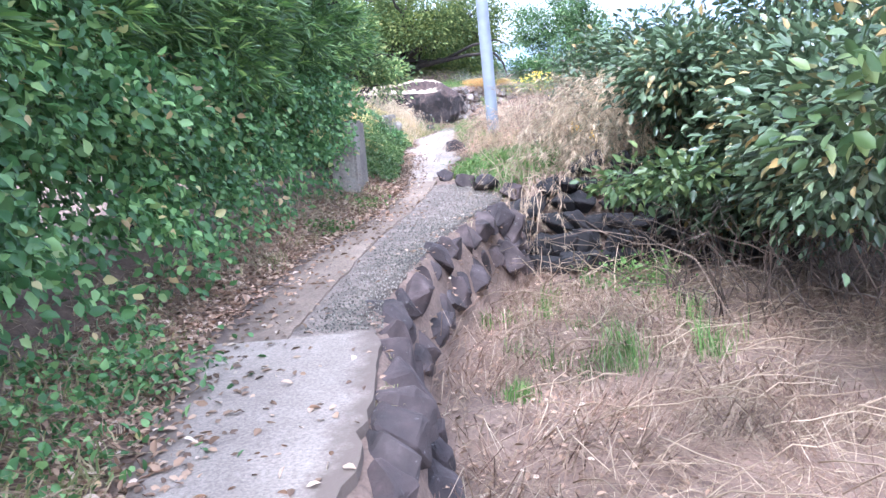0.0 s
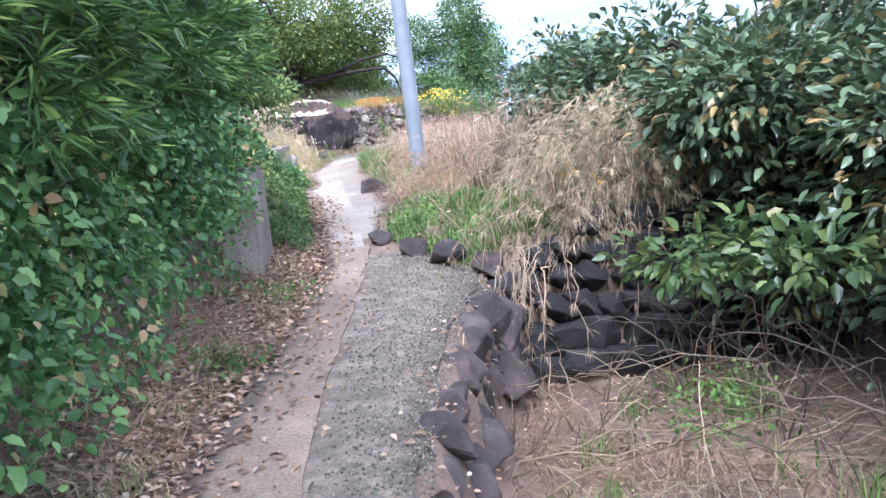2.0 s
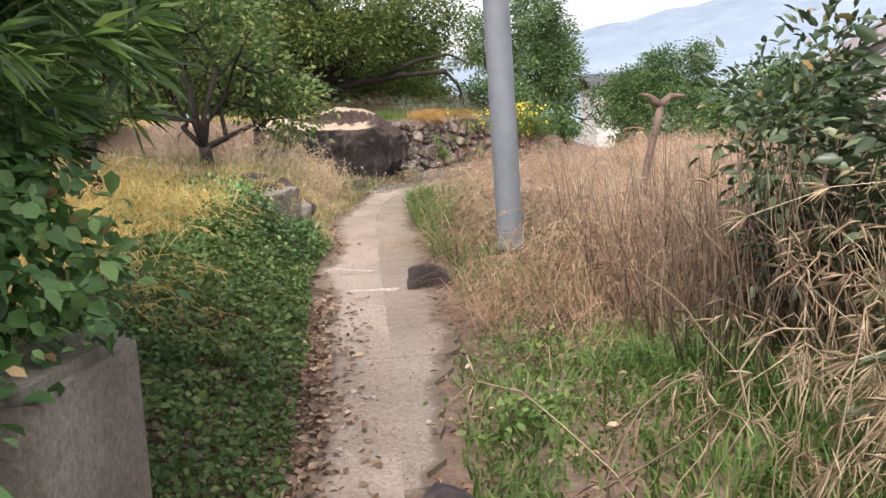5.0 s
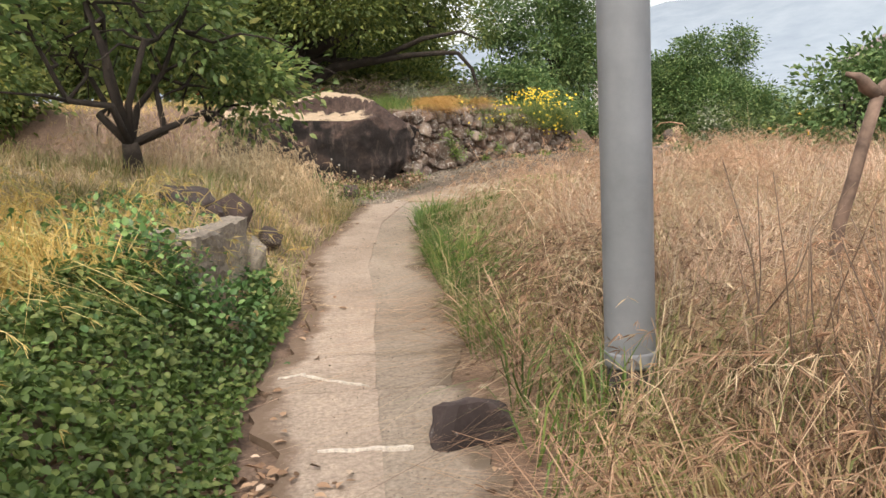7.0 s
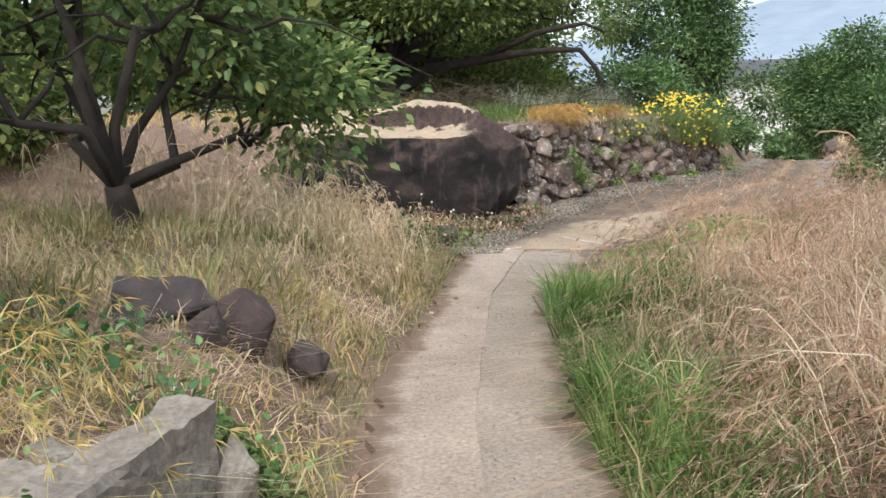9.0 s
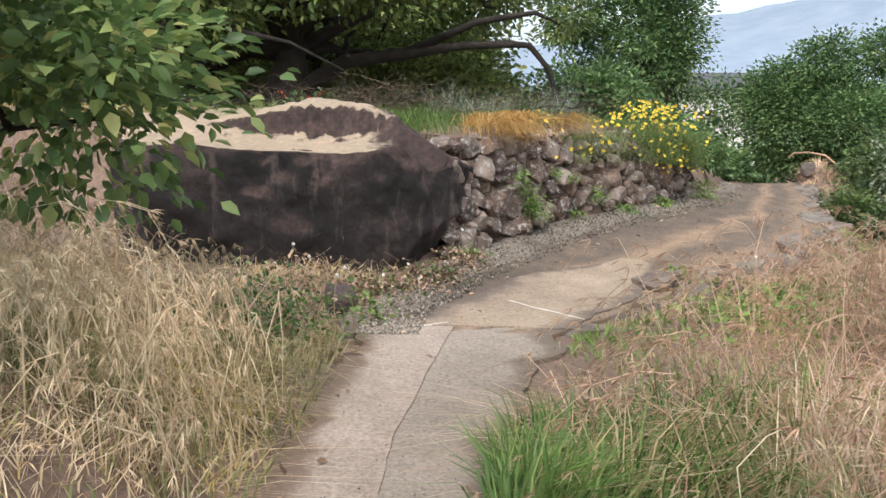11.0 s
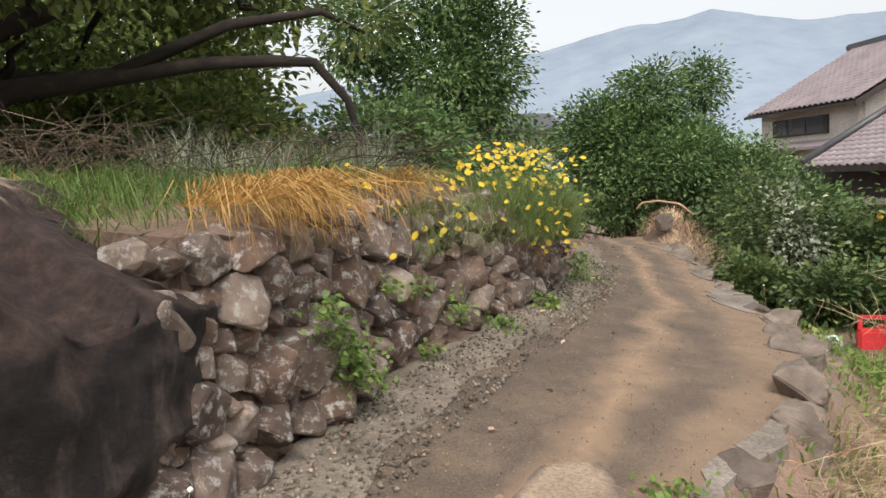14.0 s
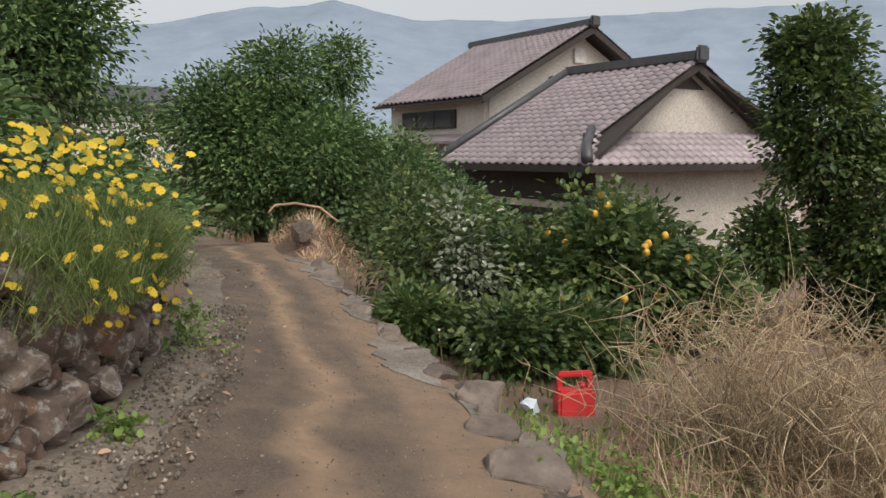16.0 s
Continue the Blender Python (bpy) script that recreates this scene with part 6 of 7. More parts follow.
def fan(at, along, k, size):
    """A feathery dry tip: thin slips spreading from one point."""
    A = unit(np.array(along) + rng.normal(0, 0.55, (k, 3)))
    fans.append(slips(np.tile(at, (k, 1)) + rng.normal(0, 0.012, (k, 3)), A, rng.uniform(0.5, 1.2, k) * size, 0.0022))


for i in range(150):
    b = np.array([rng.normal(1.75, 0.35), rng.uniform(8.75, 10.3), 0])
    b[2] = ground_z(b[0], b[1])
    e = b + np.array([rng.normal(-0.1, 0.25), rng.normal(-0.2, 0.25), rng.uniform(0.3, 1.0)])
    heap.append(tube(bend(b, e, 0.12, 0.02, 7, rng), np.linspace(0.004, 0.0015, 7), 3))
    fan(e, (e - b) * 0.6 - np.array([0, 0, 0.4]), 9, 0.09)
for i in range(130):
    b = np.array([rng.normal(1.75, 0.4), rng.uniform(8.5, 9.6), rng.uniform(0.75, 1.65)])
    e = b + np.array([rng.normal(-0.3, 0.3), rng.normal(-0.3, 0.2), -rng.uniform(0.05, 0.75)])
    p = bend(b, e, 0.24, 0.02, 9, rng)
    heap.append(tube(p, np.linspace(0.004, 0.0015, 9), 3))
    for k in (3, 5, 6, 7, 8):
        fan(p[k], unit(p[k] - p[k - 1]) - np.array([0, 0, 0.5]), 7, 0.085)
for i in range(14):
    b = np.array([rng.normal(1.05, 0.15), rng.uniform(8.2, 8.6), rng.uniform(0.6, 0.8)])
    e = b + np.array([rng.normal(-0.12, 0.15), -rng.uniform(0.2, 0.6), -rng.uniform(0.25, 0.55)])
    p = bend(b, e, 0.2, 0.02, 9, rng)
    heap.append(tube(p, np.linspace(0.006, 0.002, 9), 4))
    for k in (6, 7, 8):
        fan(p[k], unit(p[k] - p[k - 1]) - np.array([0, 0, 0.3]), 9, 0.08)
for i in range(170):
    x, y = rng.uniform(0.3, 3.2), rng.uniform(1.8, 7.5)
    th, ll = rng.normal(-0.5, 0.6), rng.uniform(0.25, 0.8)
    e = np.array([x + ll * math.cos(th), y + ll * math.sin(th), -0.1 + rng.uniform(0, 0.12)])
    heap.append(tube(bend((x, y, -0.12), e, 0.05, 0.03, 6, rng), np.linspace(0.005, 0.002, 6), 3))
for i in range(50):
    b = np.array([rng.uniform(0.9, 2.0), rng.uniform(6.6, 8.3), -0.2])
    e = b + np.array([rng.normal(0, 0.4), rng.normal(-0.2, 0.4), rng.uniform(0.05, 0.5)])
    heap.append(tube(bend(b, e, 0.1, 0.02, 6, rng), np.linspace(0.006, 0.002, 6), 3))
for i in range(640):
    b = np.array([rng.normal(6.55, 0.5), rng.normal(23.0, 0.5), 0])
    if b[1] > 23.55 and b[0] < 6.5 or b[0] < 5.75:
        continue
    b[2] = ground_z(b[0], b[1])
    e = b + np.array([rng.normal(0, 0.3), rng.normal(0, 0.3), rng.uniform(0.25, 0.95)])
    stack.append(tube(bend(b, e, 0.1, 0.03, 6, rng), np.linspace(0.004, 0.0015, 6), 3))
    for k in range(4):
        stack.append(tube(bend(e, e + rng.normal(0, 0.13, 3), 0, 0.05, 3, rng), [0.003, 0.0025, 0.001], 3))
tagged(part("feathery_dry_tips", raw_mesh("feathery_dry_tips", *join(fans), M_TWIG), M_TWIG, None), "pale feathery drooping dry tips of the dead vines", "dead vines", kind="stuff")
hp = part("dead_vines", raw_mesh("dead_vines", *join(heap), M_TWIG), M_TWIG, None)
tagged(hp, "tangled pale dead vines and stalks over the stones", "dead vines", kind="stuff")

tagged(part("dry_stalk_heap", raw_mesh("dry_stalk_heap", *join(stack), M_PALE), M_PALE, None), "pale tangled heap of dry weed stalks below the track", "dead stalks", kind="stuff")


def weeds(name, label, mat, spots, seed, size=(0.06, 0.02)):
    """Leafy weeds: loose clumps of small broad leaves close to the ground."""
    rng = np.random.default_rng(seed)
    bits = []
    for x, y, r, h, k in spots:
        P = np.stack([rng.normal(x, r, k), rng.normal(y, r, k), np.zeros(k)], 1)
        P[:, 2] = ground_z(P[:, 0], P[:, 1]) + rng.uniform(0.01, 1, k) * h
        P[:, 2] = np.maximum(P[:, 2], np.where((P[:, 0] > np.interp(P[:, 1], YS, XL)) & (P[:, 0] < np.interp(P[:, 1], YR, XR)), path_z(P[:, 0], P[:, 1]) + 0.01, -9))
        s = rng.uniform(0.6, 1.3, k)
        bits.append(leaves(P, unit(np.array([0, 0, 0.3]) + rng.normal(0, 0.6, (k, 3))), unit(np.array([0, 0, 1.0]) + rng.normal(0, 0.4, (k, 3))), size[0] * s, size[1] * s))
    return tagged(part(name, raw_mesh(name, *join(bits), mat), mat, None), label, "weeds", kind="stuff")


weeds("fresh_weeds", "bright green leafy weeds beside the track", M_YOUNG, [(5.35, 23.5, 0.2, 0.16, 420), (5.6, 23.0, 0.25, 0.16, 420), (5.2, 22.9, 0.18, 0.14, 260), (4.6, 22.7, 0.2, 0.12, 220), (2.6, 20.0, 0.25, 0.2, 620), (2.15, 19.5, 0.22, 0.2, 520), (2.95, 20.9, 0.25, 0.2, 520), (2.55, 21.75, 0.08, 0.08, 160), (3.0, 20.6, 0.25, 0.2, 380), (3.6, 21.4, 0.3, 0.16, 420), (3.3, 24.35, 0.06, 0.12, 110), (4.2, 25.55, 0.12, 0.25, 260), (2.75, 23.85, 0.07, 0.1, 90)], 301, (0.036, 0.013))
weeds("path_weeds", "small green weeds along the path's edges", M_GREEN, [(-0.95, 7.2, 0.12, 0.1, 160), (-0.75, 8.6, 0.1, 0.1, 140), (0.5, 10.6, 0.15, 0.12, 260), (0.7, 11.4, 0.15, 0.15, 240), (0.65, 9.6, 0.12, 0.1, 200), (-0.2, 0.9, 0.07, 0.3, 70), (1.6, 7.0, 0.2, 0.35, 380), (-0.55, 19.4, 0.15, 0.3, 260), (-0.2, 19.9, 0.12, 0.3, 220), (0.15, 20.3, 0.08, 0.2, 110)], 302, (0.036, 0.012))
weeds("terrace_herbs", "green herbs among the terrace grass", M_IVY, [(-1.3, 15.6, 0.2, 0.15, 300), (-1.0, 14.05, 0.2, 0.2, 500), (-1.35, 14.6, 0.2, 0.25, 400), (-0.75, 15.35, 0.12, 0.15, 300), (-1.6, 13.4, 0.3, 0.2, 500), (-0.45, 20.0, 0.15, 0.35, 260), (-1.28, 3.3, 0.16, 0.2, 420), (-1.35, 2.6, 0.2, 0.25, 520), (-1.4, 1.9, 0.22, 0.3, 560), (-0.72, 14.12, 0.1, 0.3, 420), (-0.98, 14.2, 0.12, 0.32, 420), (-0.6, 14.5, 0.05, 0.2, 200), (-0.58, 14.9, 0.06, 0.2, 220)], 303, (0.037, 0.0135))

weeds("boulder_foot_weeds", "brown dry leafy weeds at the boulder's foot", M_LITTER, [(0.55, 21.25, 0.14, 0.1, 380), (0.3, 21.0, 0.14, 0.12, 380), (0.82, 21.65, 0.1, 0.12, 260), (0.05, 20.8, 0.14, 0.15, 320), (-0.3, 20.7, 0.18, 0.2, 320)], 304, (0.034, 0.009))
weeds("boulder_foot_herbs", "small green herbs at the boulder's foot", M_GREEN, [(0.6, 21.3, 0.12, 0.1, 160), (0.85, 21.75, 0.08, 0.14, 160), (0.2, 20.95, 0.12, 0.12, 140)], 305, (0.028, 0.01))

# ---- grasses ----
grass_field("dry_field_grass", "tall pinkish-tan dry grass filling the field", M_TAN, 80000, (0.5, 7.5), (10.2, 21), (0.25, 0.8), 0.0028, 2.2, 1, droop=0.48, patch=-0.3, keep=lambda x, y, el, er: (x > er + 0.25 + 0.1 * np.sin(y * 3)) & ~((y > 18.3) & (x < er + 1.6)) & ~((y < 11.8) & (x < 2.2)))
grass_field("far_field_grass", "tan dry grass at the back of the field", M_TAN, 26000, (2.5, 26), (19, 46), (0.35, 0.8), 0.01, 0.5, 2, keep=lambda x, y, el, er: (x > er + 2.5 + 0 * y) & (y > 22 + (x - 4) * 1.35))
grass_field("verge_grass", "green grass tufts along the path edge", M_GREEN, 16000, (0.3, 2.2), (14.2, 18.6), (0.15, 0.42), 0.0045, 0.5, 3, keep=lambda x, y, el, er: (x > er + 0.02) & (x < er + 0.35 + 0.25 * np.sin(y * 1.1) ** 2), tuft=0.12)
grass_field("field_weeds", "half-dry weeds among the field grass", M_MIXED, 26000, (0.4, 5.0), (9.6, 18.4), (0.2, 0.6), 0.005, 0.8, 4, keep=lambda x, y, el, er: (x > er + np.where(y < 14.2, 0.32, 0.03)) & ((y > 11.8) | (x > 1.9)), tuft=0.15)
grass_field("terrace_grass", "golden half-dry grass on the terrace", M_GOLD, 52000, (-7, 0.3), (10.0, 25.0), (0.06, 0.22), 0.0035, 1.2, 5, patch=-0.2, keep=lambda x, y, el, er: (x < el - 0.12) & ((y > 14.5) | (x < el - 0.95)), tuft=0.0)
grass_field("terrace_weeds", "half-dry weeds along the terrace edge", M_MIXED, 22000, (-4, 0.4), (13, 20.0), (0.1, 0.34), 0.005, 0.8, 6, keep=lambda x, y, el, er: (x < el - 0.04) & ((y > 15.2) | (x < el - 0.9)), tuft=0.16)
grass_field("hollow_straw", "flattened reddish dry straw on the hollow floor", M_REDSTRAW, 42000, (-0.4, 5), (0.5, 8.5), (0.15, 0.55), 0.003, 2.2, 7, keep=lambda x, y, el, er: (x > er + 0.2) & (x < er + 5.0) & ~((y > 6.6) & (x > 1.3)), droop=0.62, patch=-0.12)
grass_field("hollow_grass", "green grass tufts in the hollow", M_GREEN, 1500, (0.2, 2.6), (4.2, 8.0), (0.15, 0.38), 0.004, 0.35, 8, keep=off(0.3, 2.2), tuft=0.06)
grass_field("hedge_foot_weeds", "green and dry weeds at the hedge foot", M_MIXED, 15000, (-2.2, -0.4), (-1, 10), (0.05, 0.2), 0.005, 1.0, 9, keep=offl(0.12, 0.7), tuft=0.1)
grass_field("bank_straw", "pale flattened dry straw on the bank below the hedge", M_STRAW, 14000, (-1.9, -0.3), (-0.5, 9.5), (0.06, 0.2), 0.0022, 2.2, 23, keep=offl(0.1, 0.75), droop=0.6)
grass_field("roadside_weeds", "bright green and dry weeds below the track", M_MIXED, 11000, (1.3, 9), (18.6, 24.6), (0.05, 0.22), 0.005, 0.7, 10, keep=off(0.1, 3.2), tuft=0.14)
grass_field("roadside_green", "fresh green weeds below the track", M_YOUNG, 12000, (1.2, 8), (18.8, 24.6), (0.04, 0.16), 0.009, 0.7, 11, keep=off(0.12, 1.6), tuft=0.12)
grass_field("roadside_straw", "pale dry stalks heaped below the track", M_STRAW, 11000, (3.5, 9), (20, 23.8), (0.3, 0.8), 0.003, 0.9, 12, keep=off(0.9, 4.0), tuft=0.2)
grass_field("terrace_top_grass", "rough green grass on the terrace behind the wall", M_MIXED, 20000, (-3, 6), (22.5, 31), (0.06, 0.26), 0.0035, 1.3, 13, keep=lambda x, y, el, er: (x < el - 0.6))
grass_field("path_corner_weeds", "green and dry weeds behind the corner stones", M_GREEN, 13000, (0.2, 2.4), (8.9, 11.9), (0.06, 0.26), 0.006, 0.8, 14, keep=off(0.08, 2.1), tuft=0.1)

tangle("field_tangle", "reddish brown dead stems tangled over the field beside the path", M_REDSTRAW, 4200, (0.4, 4.0), (11.9, 15.2), (0.12, 0.45), (0.3, 0.9), 401, keep=off(0.4, 2.6))
tangle("pale_tangle", "bleached pinkish stems lying over the field grass", M_TAN, 6500, (0.4, 6.0), (11.5, 20.5), (0.2, 0.6), (0.3, 0.8), 402, keep=lambda x, y, el, er: (x > er + 0.55) & ~((y > 18.8) & (x < er + 1.0)), tips=6, tip=0.06)
grass_field("pink_plumes", "pale pinkish plumes of dry grass over the field", M_PINK, 30000, (1.2, 6.0), (13.2, 20.5), (0.5, 0.95), 0.003, 0.9, 28, keep=lambda x, y, el, er: (x > er + 0.9) & ~((y > 18.0) & (x < er + 1.8)), tuft=0.2, droop=0.4)
tangle("field_twigs", "grey-beige broken stalks across the field", M_PALE, 2300, (0.6, 4.5), (12.2, 17.5), (0.15, 0.6), (0.2, 0.8), 409, keep=off(0.5, 3.2), tips=2)
tangle("roadside_tangle", "bleached dry stems lying flat below the track", M_PALE, 2200, (2.2, 6.2), (19.6, 22.8), (0.05, 0.25), (0.3, 0.8), 403, keep=off(0.45, 2.4))
tangle("vine_heap", "heap of pale dead vines and dry seed stalks over the shrub's edge", M_PALE, 420, (1.45, 2.9), (8.55, 9.9), (0.3, 0.9), (0.25, 0.9), 404, tips=8, tip=0.1, width=0.0032, base=lambda x, y: 0.6 + 0.25 * (x - 1.3))
tangle("upper_vines", "pale dead vines hanging over the shrub's crown", M_PALE, 260, (1.5, 3.0), (8.6, 9.8), (0.15, 0.5), (0.3, 0.8), 405, tips=9, tip=0.1, width=0.0032, base=lambda x, y: 1.0 + 0.25 * (x - 1.5))
tangle("hollow_stems", "dry straw stems lying over the hollow floor", M_TWIG, 2400, (0.6, 5.0), (0.8, 7.4), (0.02, 0.14), (0.3, 0.9), 406, keep=lambda x, y, el, er: (x > er + 0.7), tips=3)
tangle("bank_stems", "dry twigs and bindweed stems on the bank below the hedge", M_TWIG, 1500, (-1.9, -0.9), (0.5, 9.2), (0.02, 0.16), (0.15, 0.5), 410, keep=lambda x, y, el, er: (x < el - 0.12) & (x > el - 0.75), tips=2)
tangle("terrace_tangle", "long golden grass arching over the terrace bank", M_GOLD, 3000, (-5.0, -0.6), (11.0, 15.2), (0.12, 0.34), (0.2, 0.6), 407, keep=lambda x, y, el, er: (x < el - 0.25) & ((y > 14.8) | (x < el - 0.85)), tips=5, tip=0.06, width=0.003)
tangle("foot_tangle", "tall pale dry grass leaning before the boulder", M_PALE, 1500, (-2.4, -0.1), (17.8, 20.2), (0.25, 0.6), (0.2, 0.5), 408, keep=lambda x, y, el, er: (x < el - 0.15) & (x < -0.12 - 0.3 * (y - 18.5)), tips=6, tip=0.05, width=0.003)
grass_field("verge_tufts", "rank green grass tufts overhanging the path", M_GREEN, 7500, (0.2, 1.3), (14.5, 18.2), (0.22, 0.5), 0.0055, 0.75, 25, keep=lambda x, y, el, er: (x > er - 0.03) & (x < er + 0.1 + 0.35 * np.abs(np.sin(y * 1.3 + 0.4))), tuft=0.1)
grass_field("bank_gold", "tall yellow grass on the terrace bank", M_GOLD, 20000, (-4.5, -0.7), (10.6, 14.4), (0.25, 0.6), 0.0045, 1.4, 26, keep=lambda x, y, el, er: (x < el - np.interp(y, [10.6, 12, 14, 15], [1.5, 1.2, 0.75, 0.6])), droop=0.45)
grass_field("path_creep", "short grass and straw creeping over the path's sides", M_MIXED, 9000, (-1.6, 1.6), (3.0, 19.8), (0.04, 0.14), 0.0035, 1.4, 27, keep=lambda x, y, el, er: (np.abs(x - el) < 0.09) | (np.abs(x - er) < 0.09), tuft=0.08)

grass_field("fallen_straw", "tangled fallen stems in the field", M_STRAW, 24000, (0.6, 4.5), (11.4, 18.6), (0.2, 0.6), 0.003, 2.4, 15, keep=off(0.12, 3.5), droop=0.55)
grass_field("tangled_stalks", "reddish brown tangled dead stems beside the path", M_REDSTRAW, 19000, (0.8, 4.2), (11.7, 15.4), (0.3, 0.8), 0.0028, 2.3, 24, keep=off(0.2, 3.2), droop=0.5, tuft=0.22)
grass_field("boulder_foot_grass", "tall pale dry grass in front of the boulder", M_MIXED, 5000, (-2.8, 0.0), (18.2, 20.6), (0.25, 0.6), 0.004, 1.3, 16, keep=lambda x, y, el, er: (x < el - 0.25) & (x < -0.12 - 0.3 * (y - 18.5)), tuft=0.16)
grass_field("track_bank_weeds", "dark green weeds below the track's edge", M_GREEN, 5000, (5, 10), (23.8, 30), (0.06, 0.2), 0.008, 0.7, 17, keep=off(0.15, 2.6), tuft=0.2)

grass_field("terrace_straw", "flattened pale straw over the terrace", M_PALE, 60000, (-5, 0.2), (12.5, 22), (0.1, 0.32), 0.003, 2.2, 18, patch=-0.35, keep=lambda x, y, el, er: (x < el - 0.15) & ((y > 14.6) | (x < el - 1.0)), droop=0.6)
grass_field("field_green", "green weeds mixed into the field grass", M_GREEN, 15000, (0.5, 4.5), (12.6, 18.4), (0.15, 0.5), 0.005, 0.8, 19, keep=off(0.1, 2.8), tuft=0.14)

grass_field("terrace_top_green", "green grass on the terrace behind the wall", M_GREEN, 34000, (-1.5, 4.6), (22.3, 26.6), (0.08, 0.32), 0.003, 1.3, 21, keep=lambda x, y, el, er: (x < el - 0.5))

# upright dead stalks by the pole
rng = np.random.default_rng(72)
st = []
for i in range(420):
    x, y = rng.uniform(1.2, 2.6), rng.uniform(10.4, 12.8)
    b = np.array([x, y, float(ground_z(x, y))])
    e = b + np.array([rng.normal(0, 0.12), rng.normal(0, 0.12), rng.uniform(0.4, 1.05)])
    st.append(tube(bend(b, e, 0, 0.03, 4, rng), np.linspace(0.005, 0.002, 4), 3))
    if i % 3 == 0:
        st.append(tube(bend((b + e) / 2, e + rng.normal(0, 0.12, 3), 0, 0.03, 4, rng), np.linspace(0.004, 0.0015, 4), 3))
tagged(part("dead_stalks", raw_mesh("dead_stalks", *join(st), M_STALK), M_STALK, None), "upright brown dead weed stalks", "dead stalks", kind="stuff")

# fallen leaves
rng = np.random.default_rng(73)


def litter(name, label, n, xs, ys, keep):
    x, y = rng.uniform(*xs, n), rng.uniform(*ys, n)
    el, er = np.interp(y, YS, XL), np.interp(y, YR, XR)
    ok = keep(x, y, el, er)
    x, y = x[ok], y[ok]
    el, er = el[ok], er[ok]
    z = np.where((x > el) & (x < er), path_z(x, y) + 0.018, ground_z(x, y) + 0.02)
    k = len(x)
    A = unit(np.stack([rng.normal(0, 1, k), rng.normal(0, 1, k), rng.normal(0, 0.25, k)], 1))
    N = unit(np.array([0, 0, 1.0]) + rng.normal(0, 0.35, (k, 3)))
    s = rng.uniform(0.6, 1.3, k)
    return tagged(part(name, raw_mesh(name, *leaves(np.stack([x, y, z], 1), A, N, 0.042 * s, 0.011 * s), M_LITTER), M_LITTER, None), label, "fallen leaves", kind="stuff")


litter("hedge_litter", "brown fallen leaves along the hedge foot", 48000, (-1.9, -0.1), (-1, 13), lambda x, y, el, er: (x < el + 0.04 + rng.uniform(0, 1, len(x)) ** 9 * 0.6) & (x > el - 0.6))
litter("field_litter", "brown fallen leaves and stalks by the stones", 5000, (-0.2, 3), (3, 12), lambda x, y, el, er: (x > er - 0.05) & (x < er + 1.3))
litter("edge_litter", "crumbs of soil and dry leaf along the path's edges", 4500, (-1.4, 2.2), (0, 22), lambda x, y, el, er: ((np.abs(x - el) < 0.02 + 0.16 * rng.uniform(0, 1, len(x)) ** 2) | (np.abs(x - er) < 0.02 + 0.16 * rng.uniform(0, 1, len(x)) ** 2)))
litter("road_litter", "scattered dry leaves on the track's edge", 3500, (0, 6.5), (19.5, 29), lambda x, y, el, er: (x > el - 0.2) & (x < el + 0.1 + rng.uniform(0, 1, len(x)) ** 2 * 0.9))

# gravel along the wall foot
rng = np.random.default_rng(74)
gp = []
ico = np.array([(0, 0, 1), (0.9, 0, 0), (0, 0.9, 0), (-0.9, 0, 0), (0, -0.9, 0), (0, 0, -0.6)], float)
icf = np.array([[0, 1, 2], [0, 2, 3], [0, 3, 4], [0, 4, 1], [5, 2, 1], [5, 3, 2], [5, 4, 3], [5, 1, 4]])
for i in range(5200):
    y = 20.0 + 6.5 * rng.uniform(0, 1) ** 1.6
    x = edge_l(y) + rng.uniform(0, 1) ** 1.5 * float(np.interp(y, [20, 21, 23, 26, 30], [0.35, 0.45, 0.62, 0.45, 0.3]))
    s = rng.uniform(0.005, 0.016)
    gp.append((ico * rng.uniform(0.6, 1.2, (6, 3)) * s + np.array([x, y, float(path_z(x, y)) + 0.008]), icf))
for i in range(6500):
    y = rng.uniform(3.95, 9.5)
    a0, b0_ = seam(y) + 0.02, edge_r(y) + 0.05
    x = a0 + (b0_ - a0) * rng.uniform(0, 1) ** 0.6
    s = rng.uniform(0.002, 0.0095)
    gp.append((ico * rng.uniform(0.6, 1.2, (6, 3)) * s + np.array([x, y, float(path_z(x, y)) + 0.002]), icf))
for i in range(4200):
    y = 20.4 + 7.5 * rng.uniform(0, 1) ** 1.5
    x = edge_l(y) + (edge_r(y) - edge_l(y)) * rng.uniform(0, 1)
    s = rng.uniform(0.002, 0.0075)
    gp.append((ico * rng.uniform(0.6, 1.2, (6, 3)) * s + np.array([x, y, float(path_z(x, y)) + 0.003]), icf))
for i in range(1500):
    y = rng.uniform(0.5, 20.2)
    x = edge_l(y) + (edge_r(y) - edge_l(y)) * rng.uniform(0, 1)
    s = rng.uniform(0.002, 0.006)
    gp.append((ico * rng.uniform(0.6, 1.2, (6, 3)) * s + np.array([x, y, float(path_z(x, y)) + 0.007]), icf))
M_PEBBLE = leafy("pebble", [(0, (0.09, 0.075, 0.065)), (0.6, (0.2, 0.175, 0.155)), (1, (0.4, 0.36, 0.32))], 0.9, 0.0)
tagged(part("loose_gravel", raw_mesh("loose_gravel", *join(gp), M_PEBBLE), M_PEBBLE, None), "loose grey gravel stones on the track and path", "gravel", kind="stuff")

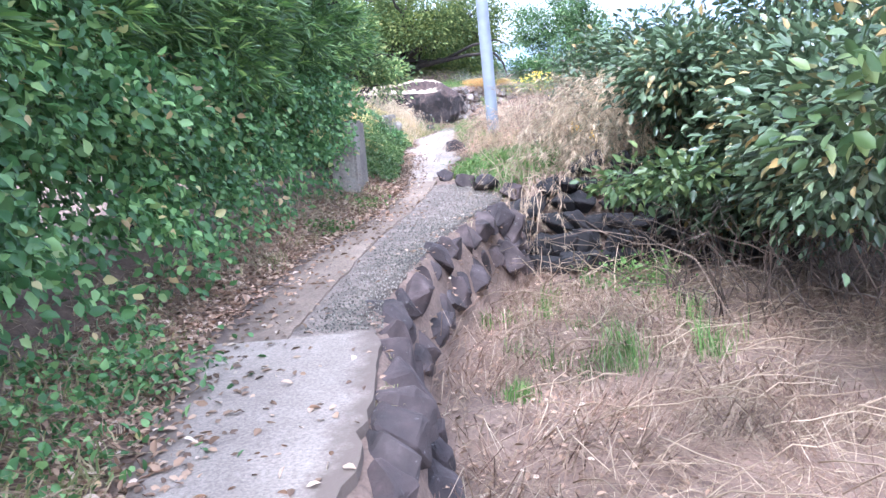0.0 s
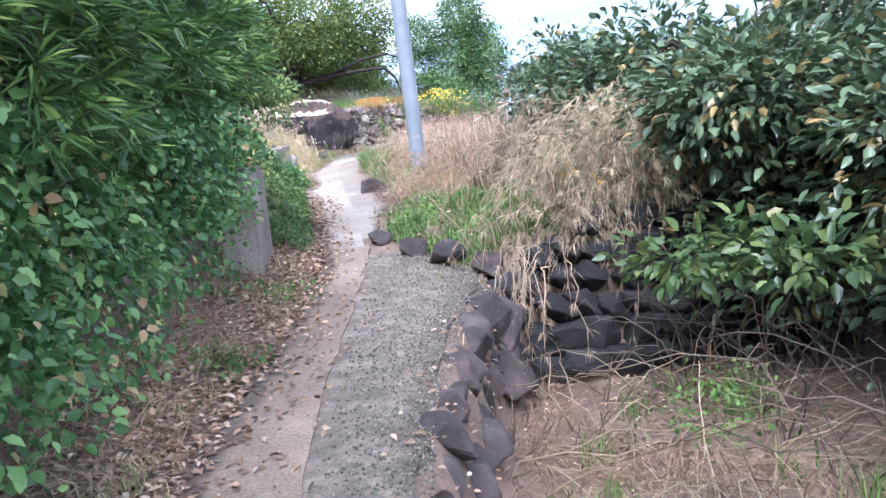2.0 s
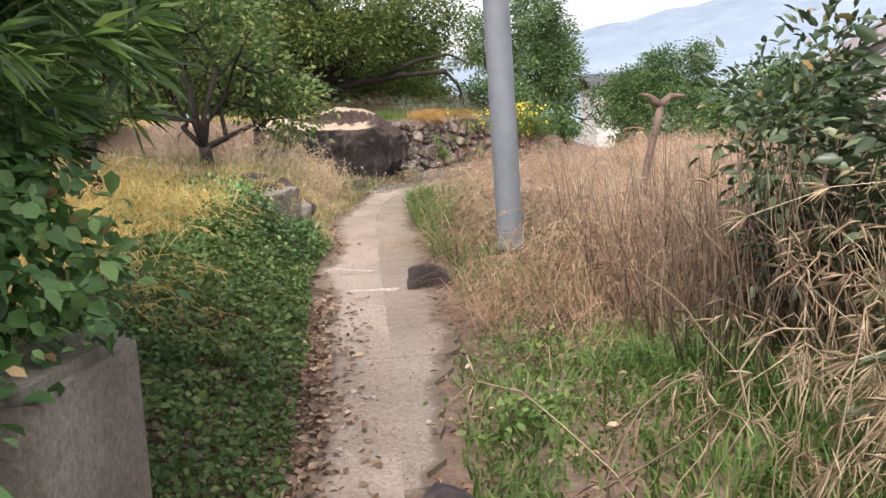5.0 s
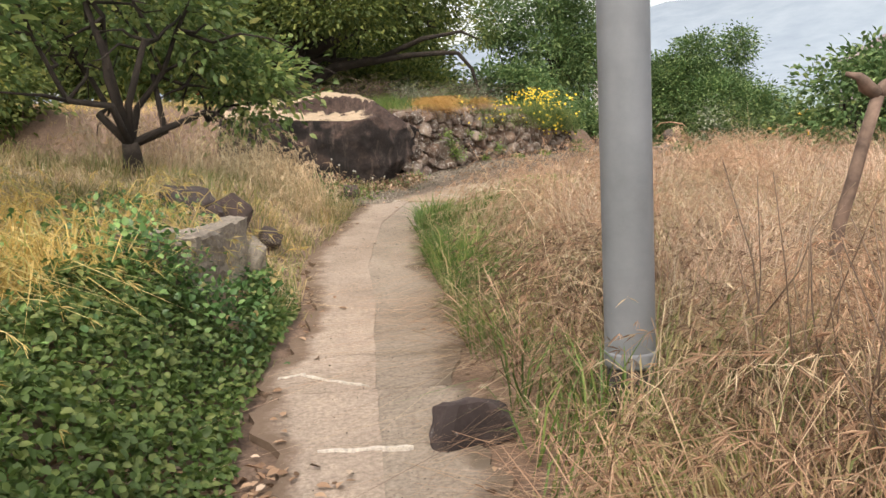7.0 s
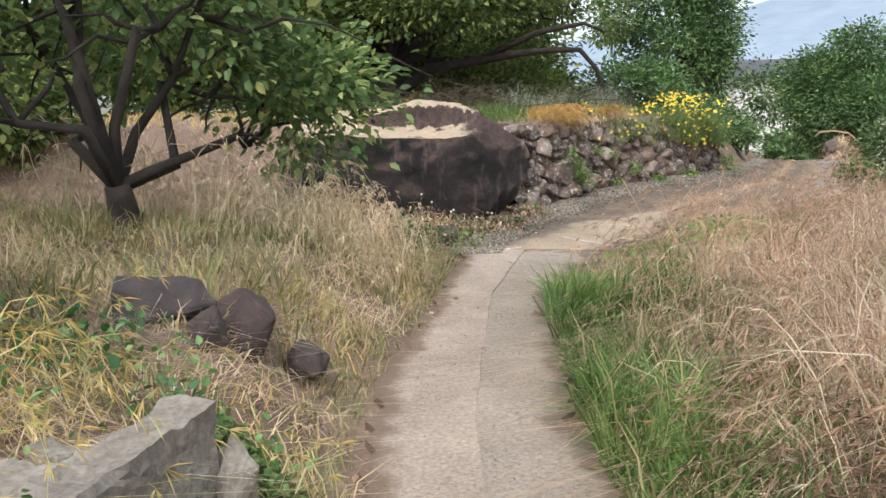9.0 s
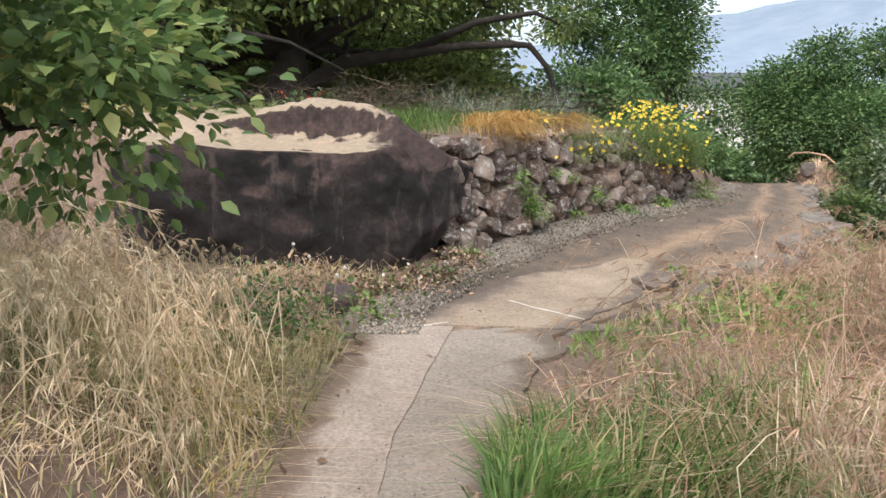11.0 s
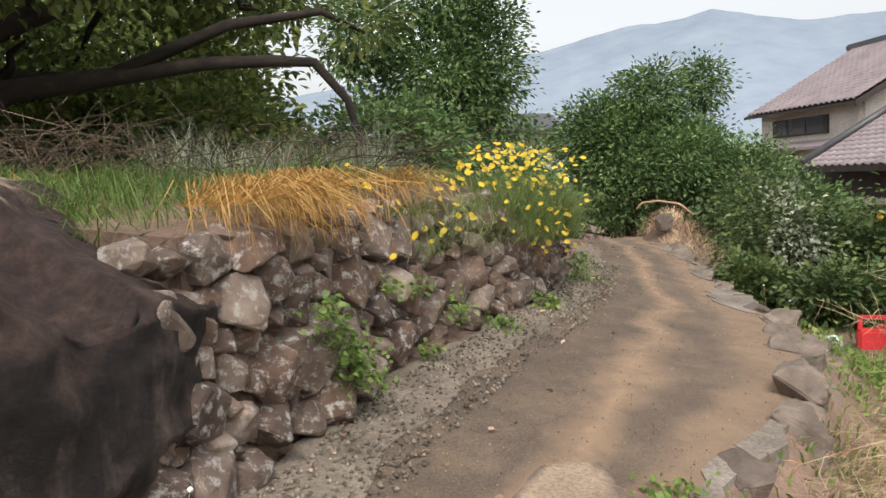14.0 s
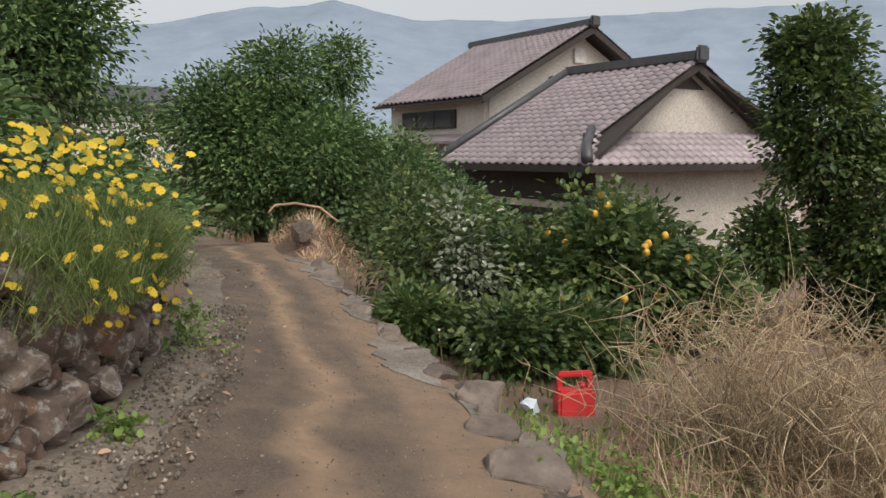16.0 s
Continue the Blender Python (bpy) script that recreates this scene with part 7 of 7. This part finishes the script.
# seed heads on thin stalks by the track
rng = np.random.default_rng(98)
M_FLUFF = plain("white_seed_fluff", (0.75, 0.74, 0.7), 0.9)
bm = bmesh.new()
bmesh.ops.create_icosphere(bm, subdivisions=2, radius=0.009)
for v in bm.verts:
    v.co *= 1 + 0.25 * noise.noise(v.co * 300)
HEAD = bpy.data.meshes.new("seed_head")
bm.to_mesh(HEAD)
bm.free()
HEAD.materials.append(M_FLUFF)
for x, y, h in ((0.05, 20.0, 0.42), (0.2, 20.25, 0.3), (-0.15, 19.7, 0.5), (-0.3, 19.85, 0.55), (0.32, 20.9, 0.22), (0.75, 21.6, 0.3), (-0.05, 19.55, 0.45), (6.1, 25.4, 0.3), (6.2, 25.3, 0.25), (2.1, 19.6, 0.4)):
    z = float(ground_z(x, y))
    fl = thing("seed_flower", "thin stalk with a round white seed head", "flower", "white seed heads by the track")
    tip = np.array([x + rng.normal(0, 0.04), y + rng.normal(0, 0.04), z + h])
    part("stalk", raw_mesh("stalk", *tube(bend((x, y, z - 0.02), tip, 0, 0.03, 5, rng), np.linspace(0.003, 0.0015, 5), 5), M_MIXED), M_MIXED, fl)
    hd = part("seed_head", HEAD, M_FLUFF, fl)
    hd.location = tip
rf = tree("flowering_shrub", "low shrub with scattered red flowers under the tree", (-2.2, 24.6, float(ground_z(-2.2, 24.6))), [((-2.2, 24.6, 2.6), (0.7, 0.4, 0.35), 1), ((-0.6, 24.9, 2.6), (0.5, 0.4, 0.3), 0.6)], M_BUSH, 1800, (0.07, 0.02), 1400, 0.03, clump=0.1, per=10, limbs=6, category="shrub")
part("blossom", crown_mesh("blossom", [((-2.2, 24.5, 2.72), (0.7, 0.35, 0.3), 1), ((-0.6, 24.8, 2.7), (0.5, 0.35, 0.25), 0.6)], M_REDPETAL, 150, (0.035, 0.013), 1410, clump=0.05, per=7), M_REDPETAL, rf, "red blossoms")
for x, y, h in ((14.2, 64, 7.0), (17.4, 66, 6.5)):
    dp = thing("distant_pole", "thin grey pole far off across the valley", "pole", "distant poles")
    part("shaft", raw_mesh("shaft", *tube([(x, y, -3), (x, y, h - 3), (x, y, h - 1)], [0.11, 0.1, 0.09], 8), M_GALV, True), M_GALV, dp)

# ---- far hills ----
def hills(name, label, mat, dist, az0, az1, prof, seed):
    v, f = [], []
    az = np.radians(np.linspace(az0, az1, 160))
    for i, a in enumerate(az):
        e = float(np.interp(math.degrees(a), prof[0], prof[1]))
        e += 0.35 * noise.noise(Vector((a * 9, seed, 0))) + 0.18 * noise.noise(Vector((a * 31, seed, 3)))
        for k, (dd, hh) in enumerate(((0.55, -0.02), (0.8, 0.45), (1.0, 1.0), (1.3, 0.2))):
            r = dist * dd
            h = dist * math.tan(radians(max(e, 0.2))) * hh + (noise.noise(Vector((a * 22, k * 2.0, seed))) * 0.06 * dist * math.tan(radians(e)) if 0 < k < 2 else 0)
            v.append((r * math.sin(a), r * math.cos(a), h - 4))
    for i in range(len(az) - 1):
        for k in range(3):
            o = i * 4 + k
            f.append((o, o + 4, o + 5, o + 1))
    ob = part(name, raw_mesh(name, v, f, mat, True), mat, None)
    return tagged(ob, label, "hills", kind="structure")


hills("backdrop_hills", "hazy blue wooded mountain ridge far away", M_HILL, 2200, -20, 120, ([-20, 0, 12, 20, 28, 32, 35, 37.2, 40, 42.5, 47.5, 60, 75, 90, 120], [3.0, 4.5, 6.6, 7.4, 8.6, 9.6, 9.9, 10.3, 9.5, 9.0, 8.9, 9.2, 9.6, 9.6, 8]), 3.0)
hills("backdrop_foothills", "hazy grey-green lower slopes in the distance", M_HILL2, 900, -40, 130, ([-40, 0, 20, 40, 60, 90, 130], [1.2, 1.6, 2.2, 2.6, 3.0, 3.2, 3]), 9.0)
barn = thing("far_building", "distant white-walled building with a low grey roof", "building", at=(14.4, 50.6, 2.35))
barn.scale = (0.75, 0.75, 0.8)
part("wall", box_bm(-2.6, 2.6, -2, 2, -8, 2.4), M_PALEWALL, barn)
prism("roof", [(-3.0, -2.4, 2.3), (3.0, -2.4, 2.3), (3.0, 0, 3.3), (-3.0, 0, 3.3)], (0, 0, 0.12), M_RIDGE, barn)
prism("roof", [(-3.0, 2.4, 2.3), (-3.0, 0, 3.3), (3.0, 0, 3.3), (3.0, 2.4, 2.3)], (0, 0, 0.12), M_RIDGE, barn)
